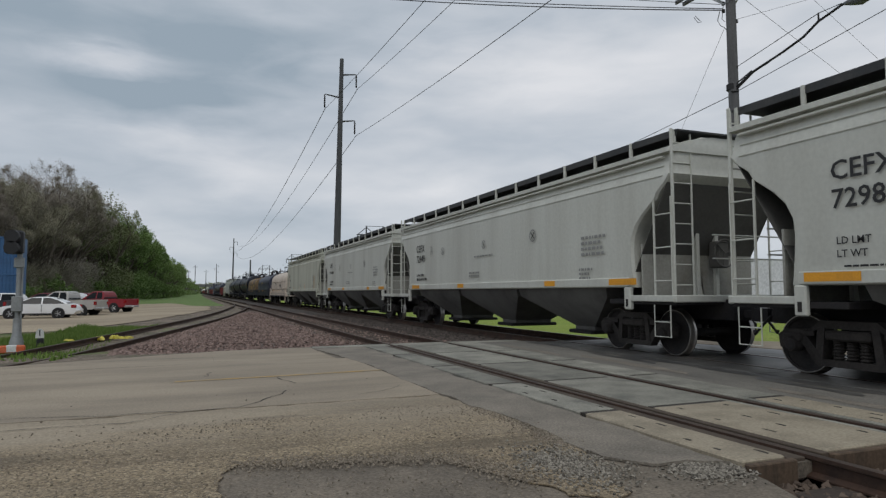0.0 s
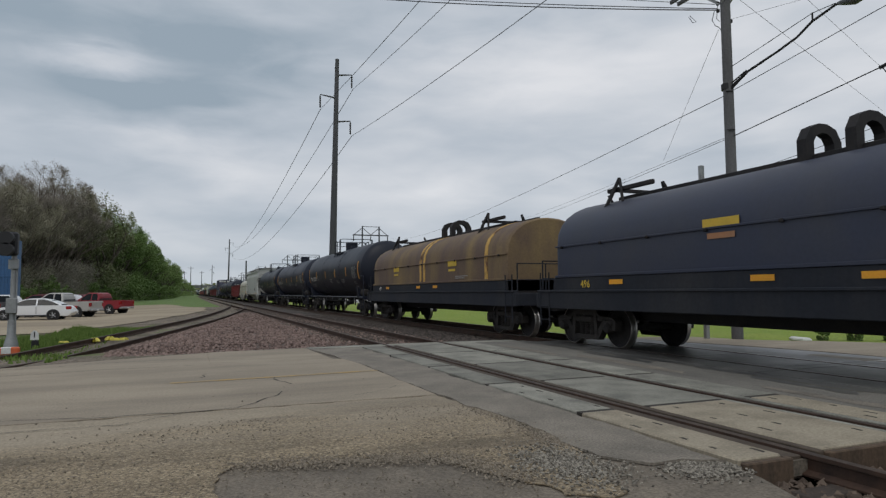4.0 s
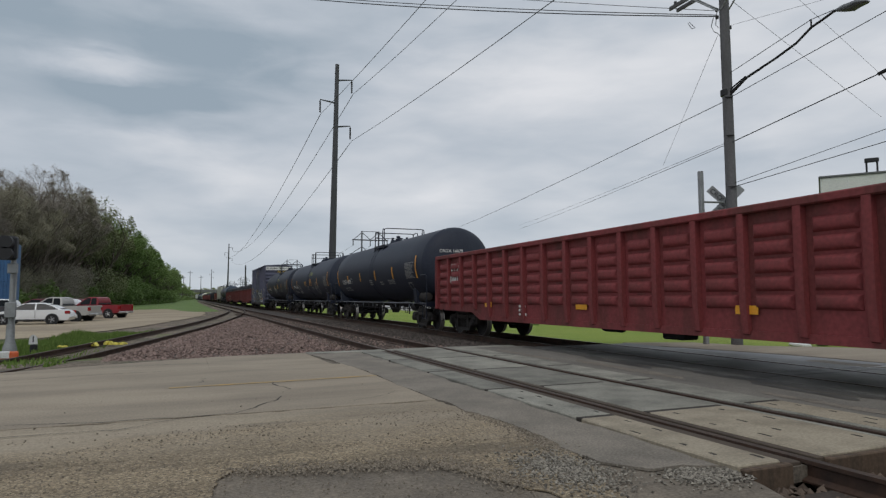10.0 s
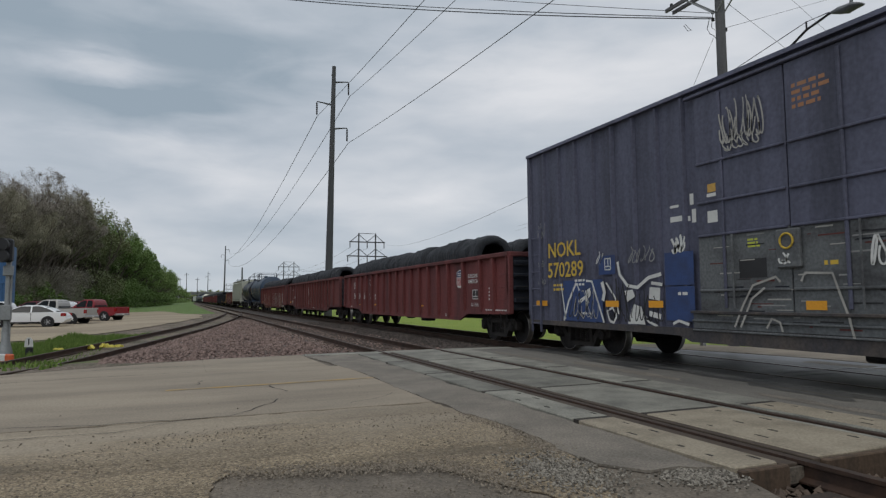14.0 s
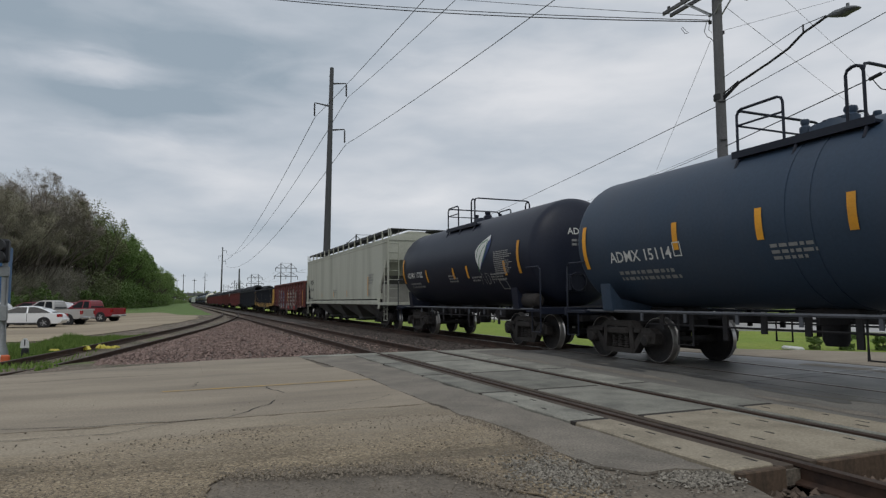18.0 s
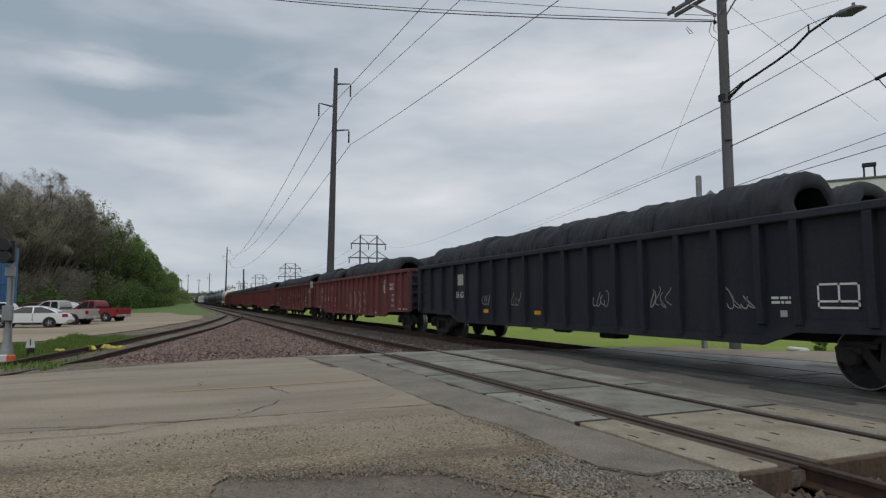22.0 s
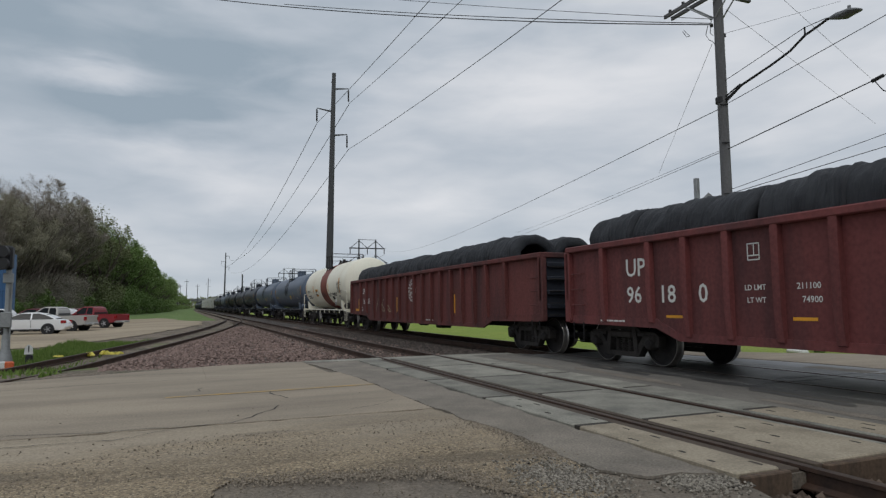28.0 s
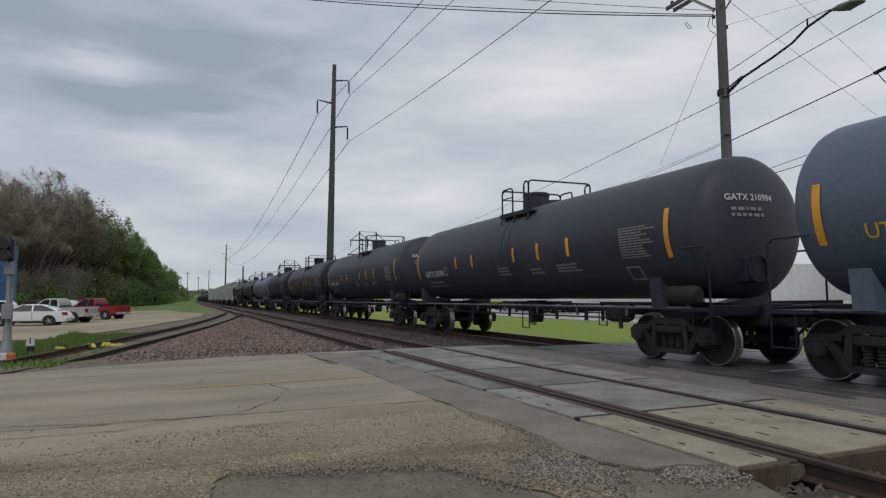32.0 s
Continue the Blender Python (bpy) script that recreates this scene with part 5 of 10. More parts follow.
        for q in (-1, 1):
            post = Shape().box(q * 1.46 - 0.022, q * 1.46 + 0.022, s * (hb - corner) - 0.028, s * (hb - corner) + 0.035, 1.1, roof_z + walk_h, 0.01)
            part("corner_post", post, body, car)
            tall = 3.06 if high else 2.95 if q * s < 0 else 2.62
            lad = ladder_shape(0.48 if high else 0.44, 1.16, tall, 3 if high or q * s > 0 else 4, 0.013, 0.022)
            part("side_ladder", lad, body, car, "", pose(q * 1.50, s * (hb - (0.29 if high else 0.36)), 0), 30)
            step = Shape().tube([(0, -0.22, 1.02), (0, -0.22, 0.42), (0, 0.22, 0.42), (0, 0.22, 1.02)], 0.014)
            step.tube([(0, -0.22, 0.70), (0, 0.22, 0.70)], 0.013)
            part("corner_step", step, body, car, "bent steel foot step", pose(q * 1.49, s * (hb - 0.36), 0), 30)
        elad = ladder_shape(0.46, 1.2, roof_z + walk_h - 0.07, 8, 0.013, 0.020)
        part("end_ladder", elad, body, car, "", pose(-1.22, s * (hb - 0.06), 0, 0, 0, 90), 30)
        # grab bars across the end
        bar = Shape()
        for z in (1.9, 2.35):
            bar.tube([(-0.6, s * (hb + 0.03), z), (1.3, s * (hb + 0.03), z)], 0.016)
        for x in (-0.25, 0.25):
            bar.box(x - 0.04, x + 0.04, s * (hb - 0.75) - 0.04, s * (hb - 0.75) + 0.04, 1.1, 2.7)
        part("end_brace", bar, body, car)
        if ribbed_end:
            ribs = Shape()
            for z in (2.75, 3.1, 3.42, 3.72):
                ribs.box(-1.1, 1.3, s * (hb - 0.22) - 0.07, s * (hb - 0.22) + 0.07, z, z + 0.07, 0.02)
            part("end_rib", ribs, body, car)
        lug_in = -0.12 if high else 0.16
        lug = Shape().box(-1.56, -1.46, s * (hb - cut + lug_in) - 0.10, s * (hb - cut + lug_in) + 0.10, 0.91 if high else 0.84, 1.36, 0.02)
        part("pull_lug", lug, body, car)
        part("lug_eye", Shape().box(-1.566, -1.558, s * (hb - cut + lug_in) - 0.035, s * (hb - cut + lug_in) + 0.035, 0.97, 1.12), "steel_dark", car, "dark oval hole in the pull lug")
        web = Shape().prism([(s * (hb - cut + 0.12), 1.12), (s * (hb - 0.9), 1.12), (s * (hb - 1.05), 1.75), (s * (hb - cut + 0.2), 2.0)], "x", -0.06, 0.06)
        part("bolster_web", web, body, car)
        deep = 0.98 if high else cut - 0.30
        # the plate's shade is put into its colour, body paint otherwise
        part("end_shear_plate", Shape().box(-1.44, 1.44, s * (hb - deep) - 0.02, s * (hb - deep) + 0.02, 1.1, 2.22 if high else 1.95), "dusty_grey", car, "upright plate under the slope sheet, shade put into its grey")
    wheel = Shape()
    wheel.tube([(0.3 + 0.28 * math.cos(a), -hb + 0.55, 2.05 + 0.28 * math.sin(a)) for a in np.linspace(0, 2 * math.pi, 17)], 0.02)
    for a in (0.3, 2.4, 4.5):
        wheel.tube([(0.3, -hb + 0.55, 2.05), (0.3 + 0.28 * math.cos(a), -hb + 0.55, 2.05 + 0.28 * math.sin(a))], 0.014)
    wheel.box(0.15, 0.45, -hb + 0.58, -hb + 0.85, 1.75, 2.3, 0.03)
    part("brake_wheel", wheel, "sooty_grey", car)
    # roof walk on posts, hatches
    for s in (-1, 1):
        n = int((2 * hb) / 1.25)
        walkway = Shape().box(s * 0.94 - 0.38, s * 0.94 + 0.38, -hb + 0.05, hb - 0.05, roof_z + walk_h - 0.06, roof_z + walk_h, 0.005)
        walkway.box(s * 1.33 - 0.012, s * 1.33 + 0.012, -hb + 0.05, hb - 0.05, roof_z + walk_h - 0.13, roof_z + walk_h)
        part("roof_walk", walkway, "grate_mat", car, "dark steel grating walkway")
        for k in range(n + 1):
            y = -hb + 0.1 + (2 * hb - 0.2) * k / n
            part("walk_bracket", kept(("bracket", s, body, walk_h), lambda: Shape().box(-0.03, 0.03, -0.03, 0.03, -0.06, walk_h, 0.006).mesh("walk_bracket", body)), None, car, "", pose(s * 1.345, y, roof_z))
    for k in range(int(hb)):
        y = -hb + 1.0 + 2 * (hb - 1.0) * k / max(1, int(hb) - 1)
        part("roof_hatch", kept(("hatch", body), lambda: Shape().box(-0.42, 0.42, -0.62, 0.62, 0.22, 0.36, 0.05).mesh("roof_hatch", body)), None, car, "", pose(0, y, roof_z))
    for s in (-1, 1):
        end = Shape().box(-1.35, 1.35, s * (hb - 0.12) - 0.13, s * (hb - 0.12) + 0.13, roof_z + walk_h - 0.05, roof_z + walk_h - 0.01, 0.005)
        part("end_walk", end, "grate_mat", car)
        add_truck(car, s * (half - 2.35), index)
    draft_gear(car, half)
    return car


# ---------------------------------------------------------------- tank wagon
TANK_Z, TANK_R = 2.565, 1.455


def wrapped(sh, y, s, off=0.012, r=TANK_R):
    """Bend a flat sheet round the tank's flank; its foot lies s metres above mid-height along the shell."""
    a = [(-(r + off) * math.cos((s + v[1]) / r), y - v[0], TANK_Z + (r + off) * math.sin((s + v[1]) / r)) for v in sh]
    return a


RADIUS = {}      # tanks of another girth than the usual, by name


def tank_mark(car, me, y, s, name="lettering", r=None, at_end=None):
    """Lettering or a stencil that follows the tank's round flank or its domed end."""
    r = r or RADIUS.get(car.name, TANK_R)
    m2 = me.copy()
    co = np.empty(len(m2.vertices) * 3)
    m2.vertices.foreach_get("co", co)
    co = co.reshape(-1, 3)
    if at_end is None:
        out = wrapped(co.tolist(), y, s, 0.014, r)
    else:
        out = []
        for u, v, _ in co.tolist():
            x, z = y + u, s + v
            q = max(0.02, 1 - (x * x + z * z) / (r * r))
            out.append((x, -(at_end + 0.55 * math.sqrt(q)) - 0.02, TANK_Z + z))
    m2.vertices.foreach_set("co", np.array(out).ravel())
    m2.update()
    return part(name, m2, None, car)


def strip_mesh(w, h, mat):
    def build():
        sh = Shape()
        n = max(2, int(h / 0.1))
        for i in range(n):
            sh.quad((0, h * i / n, 0), (w, h * i / n, 0), (w, h * (i + 1) / n, 0), (0, h * (i + 1) / n, 0))
        return sh.mesh("stripe", mat, 0)
    return kept(("strip", w, h, mat), build)


def ring_frame(w, h, b, mat):
    def build():
        sh = Shape()
        for x0, x1, z0, z1 in ((0, w, 0, b), (0, w, h - b, h), (0, b, b, h - b), (w - b, w, b, h - b)):
            sh.quad((x0, z0, 0), (x1, z0, 0), (x1, z1, 0), (x0, z1, 0))
        return sh.mesh("stencil", mat, 0)
    return kept(("frame", w, h, b, mat), build)


def tank(index, length, label, body="tank_black", rail="tank_black", r=TANK_R, stripes=(), band=None, seams=2, dome="can", low_rail=True, group="wagons of the train", top_rail=None, dome_y=-0.2, deck=0.78):
    top_rail = top_rail or rail
    car = thing("tank_car", label, "tank wagon", group)
    RADIUS[car.name] = r
    half = length / 2
    ht = half - 0.62 - 0.55

    def shell():
        sh = Shape()
        head = [(r * math.sin(math.pi / 2 * k / 8), 0.55 * math.cos(math.pi / 2 * k / 8)) for k in range(9)]
        prof = [(p, -ht - q) for p, q in head]
        n = int(ht * 2 / 1.6)
        for k in range(1, n):
            prof.append((r, -ht + 2 * ht * k / n))
        prof += [(p, ht + q) for p, q in reversed(head)]
        sh.lathe(prof, (0, 0, TANK_Z), "y", 48)
        return sh
    part("tank", kept(("tank", round(length, 1), body, r), lambda: shell().mesh("tank", body, 60)), None, car, "long round steel shell with domed ends")
    for k in range(seams + (1 if seams == 1 else 0)):
        y = -ht + 2 * ht * (k + 1) / (seams + 1) + 0.3 if seams > 1 else 0.12 - 0.42 * k
        sh = Shape().lathe([(r - 0.02, -0.05), (r + 0.010, -0.05), (r + 0.010, 0.05), (r - 0.02, 0.05)], (0, y, TANK_Z), "y", 48)
        part("seam_band", kept(("seam", round(y, 2), body, r), lambda: sh.mesh("seam_band", body, 30)), None, car)
    if band:
        sh = Shape().lathe([(r - 0.02, -band[1]), (r + 0.006, -band[1]), (r + 0.006, band[1]), (r - 0.02, band[1])], (0, -0.32, TANK_Z), "y", 48)
        part("painted_band", sh, band[0], car, "broad red band round the tank", None, 30)
    # saddles, end platforms and grab rails
    for s in (-1, 1):
        yb = s * (half - 2.0)
        sad = Shape()
        sad.prism([(-1.42, 1.62), (-1.36, 1.05), (1.36, 1.05), (1.42, 1.62), (1.15, 1.30), (0, 1.08), (-1.15, 1.30)], "y", yb - 0.16, yb + 0.16)
        part("saddle", sad, body if body != "tank_white" else rail, car)
        pl = Shape().box(-1.46, 1.46, s * (half - 0.95) - 0.36, s * (half - 0.95) + 0.36, 0.98, 1.05, 0.01)
        pl.box(-1.48, 1.48, s * (half - 0.56) - 0.04, s * (half - 0.56) + 0.04, 0.92, 1.10, 0.01)
        part("end_platform", pl, rail, car)
        for q in (-1, 1):
            g = Shape()
            y0, y1 = s * (half - 0.60), s * (half - 1.30)
            g.tube([(q * 1.44, y0, 0.98), (q * 1.44, y0, 2.05), (q * 1.44, y0 - s * 0.08, 2.13), (q * 1.44, y1, 2.13)], 0.02)
            g.tube([(q * 1.44, y0, 1.0), (q * 1.44, y0, 0.48), (q * 1.44, y0 - s * 0.42, 0.48), (q * 1.44, y0 - s * 0.42, 1.0)], 0.018)
            part("grab_rail", g, rail, car)
    bk = Shape().box(-0.55, -0.05, -half + 0.62, -half + 0.86, 1.5, 1.95, 0.03)
    bk.tube([(-0.3 + 0.24 * math.cos(a), -half + 0.6, 1.75 + 0.24 * math.sin(a)) for a in np.linspace(0, 2 * math.pi, 15)], 0.018)
    part("brake_wheel", bk, rail, car)
    if low_rail:
        for q in (-1, 1):
            g = Shape()
            g.tube([(q * 1.30, -half + 1.2, 1.04), (q * 1.30, half - 1.2, 1.04)], 0.032)
            n = 7
            for k in range(n):
                y = (-half + 3.0) + (2 * half - 6.0) * k / (n - 1)
                g.box(q * 1.30 - 0.015, q * 1.30 + 0.015, y - 0.03, y + 0.03, 0.86, 1.04)
            # on dark tanks the rail's pale grey stands in for a highlight
            part("side_rail", g, rail if body == "tank_white" else "rail_line", car, "pale walkway edge along the tank's foot, highlight in the colour")
            h = Shape()
            h.tube([(q * 1.15, -half + 3.0, 0.80), (q * 1.15, half - 3.0, 0.80)], 0.020)
            for k in range(9):
                y = (-half + 3.4) + (2 * half - 6.8) * k / 8
                h.box(q * 1.15 - 0.02, q * 1.15 + 0.02, y - 0.05, y + 0.05, 0.72 if k % 3 else 0.58, 1.06)
            for y in (-1.3, 2.2):
                h.tube([(q * 1.25, y, 1.0), (q * 1.25, y, 0.45), (q * 1.25, y + 0.36, 0.45), (q * 1.25, y + 0.36, 1.0)], 0.022)
            part("brake_rod", h, "steel_dark", car, "rod and hangers under the tank")
    under = Shape()
    pipe = Shape()
    under.lathe([(0.0, 0.52), (0.16, 0.52), (0.20, 0.62), (0.20, 1.0), (0.30, 1.16), (0.0, 1.16)], (0, 0.4, 0), "z", 12)
    under.box(-0.25, 0.25, -0.15, 0.95, 1.0, 1.12, 0.02)
    part("outlet_valve", under, "steel_dark", car)
    under = Shape()
    pipe.tube([(-0.25, -half + 2.4, 0.92), (-0.25, half - 2.4, 0.92)], 0.03)
    part("brake_pipe", pipe, "steel_dark", car)
    for k in range(5):
        y = -half + 3.4 + (2 * half - 6.8) * k / 4
        part("pipe_bearer", kept("bearer", lambda: Shape().box(-0.95, 0.95, -0.03, 0.03, 0.88, 1.0, 0.005).mesh("pipe_bearer", "steel_dark")), None, car, "", pose(0, y, 0))
    under.lathe([(0.0, -0.35), (0.15, -0.35), (0.17, -0.28), (0.17, 0.28), (0.15, 0.35), (0.0, 0.35)], (-0.55, -half + 4.2, 0.85), "y", 12)
    part("brake_cylinder", under, "steel_dark", car)
    res = Shape().lathe([(0.0, -0.43), (0.12, -0.42), (0.18, -0.36), (0.19, -0.30), (0.19, 0.30), (0.18, 0.36), (0.12, 0.42), (0.0, 0.43)], (-1.10, -half + 1.62, 1.27), "y", 16)
    for y in (-0.25, 0.25):
        res.box(-1.22, -0.98, -half + 1.62 + y - 0.03, -half + 1.62 + y + 0.03, 1.03, 1.12)
    part("air_reservoir", res, "frame_dust" if body != "tank_slate" else "tank_slate", car, "grey air reservoir on the end platform")
    # top fittings
    top = TANK_Z + r
    d = Shape()
    if dome == "can":
        d.lathe([(0.0, 0.46), (0.34, 0.45), (0.39, 0.42), (0.39, 0.36), (0.37, 0.34), (0.37, -0.12), (0.0, -0.12)], (0, 0.50, top), "z", 22)
        d.lathe([(0.0, 0.10), (0.30, 0.08), (0.33, -0.1), (0.0, -0.1)], (0, -0.45, top), "z", 16)
        d.lathe([(0.0, 0.24), (0.06, 0.24), (0.08, 0.0), (0.0, 0.0)], (-0.2, -0.15, top), "z", 10)
    else:
        for x, y, rr, h in ((-0.15, -0.3, 0.13, 0.27), (0.1, 0.15, 0.16, 0.22), (-0.2, 0.45, 0.09, 0.25), (0.25, -0.45, 0.08, 0.2)):
            d.lathe([(0.0, h), (rr * 0.7, h), (rr * 0.8, h * 0.8), (rr * 0.6, h * 0.6), (rr, h * 0.45), (rr, -0.1), (0.0, -0.1)], (x, y, top), "z", 12)
        d.lathe([(0.0, 0.09), (0.42, 0.07), (0.48, -0.1), (0.0, -0.1)], (0, 0, top), "z", 18)
    part("dome", d, top_rail if body == "tank_white" else body, car, "top fittings housing", pose(0, dome_y, 0))
    foot, rim = top - 0.28, top + 0.53

    def hoop(x, y0, y1, z):
        """A bent bar with rounded corners, standing on the platform."""
        c = 0.10 if y1 > y0 else -0.10
        return [(x, y0, foot), (x, y0, z - 0.10), (x, y0 + c * 0.3, z - 0.03), (x, y0 + c, z), (x, y1 - c, z), (x, y1 - c * 0.3, z - 0.03), (x, y1, z - 0.10), (x, y1, foot)]
    for s in (-1, 1):
        pf = Shape()
        pf.box(s * 0.86 - 0.16, s * 0.86 + 0.16, -deck - 0.12, deck + 0.12, foot - 0.03, foot + 0.02, 0.004)
        pf.box(s * 1.03 - 0.015, s * 1.03 + 0.015, -deck - 0.12, deck + 0.12, foot - 0.05, foot + 0.07)
        for y in (-deck, 0, deck):
            pf.tube([(s * 0.98, y, foot), (s * 1.10, y, foot - 0.24)], 0.025)
        part("platform", pf, top_rail, car, "", pose(0, dome_y, 0))
        x = s * 1.02
        g = Shape().tube(hoop(x, deck, deck - 0.82 * deck, rim - 0.03), 0.024)
        g.tube([(x, deck, rim - 0.30), (x, deck - 0.82 * deck, rim - 0.30)], 0.018)
        part("platform_railing", g, top_rail, car, "", pose(0, dome_y, 0))
        g = Shape().tube(hoop(x, -deck + 0.26, -deck, rim + 0.03), 0.026)
        part("platform_railing", g, top_rail, car, "", pose(0, dome_y, 0))
        u = s * deck
        z = rim + (0.05 if s < 0 else -0.03)
        g = Shape().tube([(-1.02, u, z - 0.10), (-0.98, u, z - 0.02), (-0.90, u, z), (0.90, u, z), (0.98, u, z - 0.02), (1.02, u, z - 0.10)], 0.024)
        if s > 0:
            g.tube([(-1.02, u, rim - 0.30), (1.02, u, rim - 0.30)], 0.018)
        part("platform_railing", g, top_rail, car, "", pose(0, dome_y, 0))
    for y, s0, h in stripes:
        tank_mark(car, strip_mesh(0.13, h, "reflector_yellow"), y, s0, "reflector_stripe", r)
    for s in (-1, 1):
        add_truck(car, s * (half - 2.0), index)
    draft_gear(car, half)
    return car


def tank_print(car, length, mark, ink="ink_white", small="ink_grey", size=0.42, mark_s=0.0, seed=1, end_mark=True, inset=0.85, boxed=True):
    """The reporting mark at the trailing end, small print along the flank, boxes and a mark on the domed end."""
    h = length / 2 - 1.17
    tank_mark(car, letters(mark, size, ink), h - inset, mark_s)
    rnd = random.Random(seed)
    tank_mark(car, kept(("bars", seed, 1, small), lambda: bars(2, 1.7, 0.28, seed).mesh("small_print", small, 0)), h - inset - 0.15, mark_s - 0.42, "small_print")
    for k, (y, s, rows, w, hh) in enumerate(((0.4, -0.70, 3, 0.8, 0.3), (-1.4, -0.72, 2, 0.7, 0.2), (-2.7, -0.72, 3, 1.0, 0.24))):
        tank_mark(car, kept(("bars", seed, k + 5, small), lambda: bars(rows, w, hh, seed + k).mesh("small_print", small, 0)), y, s, "small_print")
    tank_mark(car, kept(("bars", seed, 20, small), lambda: bars(12, 1.10, 0.66, seed + 9, 0.5).mesh("small_print", small, 0)), -h + 1.95, -0.52, "small_print")
    tank_mark(car, ring_frame(0.42, 0.34, 0.035, small), -h + 1.95, -1.05, "stencil")
    if boxed:
        tank_mark(car, ring_frame(0.20, 0.27, 0.022, ink), h - inset - 0.06 - len(mark) * size * 0.565, mark_s + 0.02, "stencil")
    if end_mark:
        left = -0.55 if mark_s > -0.55 or ink != "ink_white" else -0.86
        tank_mark(car, letters(mark, 0.24 if left > -0.6 else 0.17, ink), left, 0.42, "lettering", None, h)
        tank_mark(car, kept(("bars", seed, 31, small), lambda: bars(2, 0.8, 0.22, seed + 3).mesh("small_print", small, 0)), left + 0.10, 0.12, "small_print", None, h)


# ---------------------------------------------------------------- gondola
def coil_mesh(k):
    rnd = random.Random(k)
    sh = Shape()
    n, m = 28, 34
    rings = []
    ro, ri, hl = 0.65 + 0.03 * rnd.random(), 0.40, 0.77
    prof = [(ri, -hl + 0.04), (ri + 0.06, -hl), (ro - 0.08, -hl + 0.01), (ro - 0.02, -hl + 0.05)]
    for i in range(m):
        prof.append((ro + 0.016 * rnd.uniform(-1, 1), -hl + 0.08 + (2 * hl - 0.16) * i / (m - 1)))
    prof += [(ro - 0.02, hl - 0.05), (ro - 0.08, hl - 0.01), (ri + 0.06, hl), (ri, hl - 0.04)]
    for r, y in prof:
        ring = []
        for i in range(n):
            a = 2 * math.pi * i / n
            rr = r + 0.055 * noise.noise((math.cos(a) * 2.2, math.sin(a) * 2.2 + k * 3, y * 2.5)) + 0.025 * noise.noise((math.cos(a) * 7, math.sin(a) * 7 + k * 3, y * 9))
            sag = 1 - 0.06 * max(0, math.sin(a))
            ring.append((rr * math.cos(a) * 1.03, y + 0.03 * math.sin(3 * a + k), rr * math.sin(a) * sag))
        rings.append(ring)
    rings.append(rings[0])
    sh.loft(rings, False)
    return sh.mesh("wire_coil", "load_wire", 55)


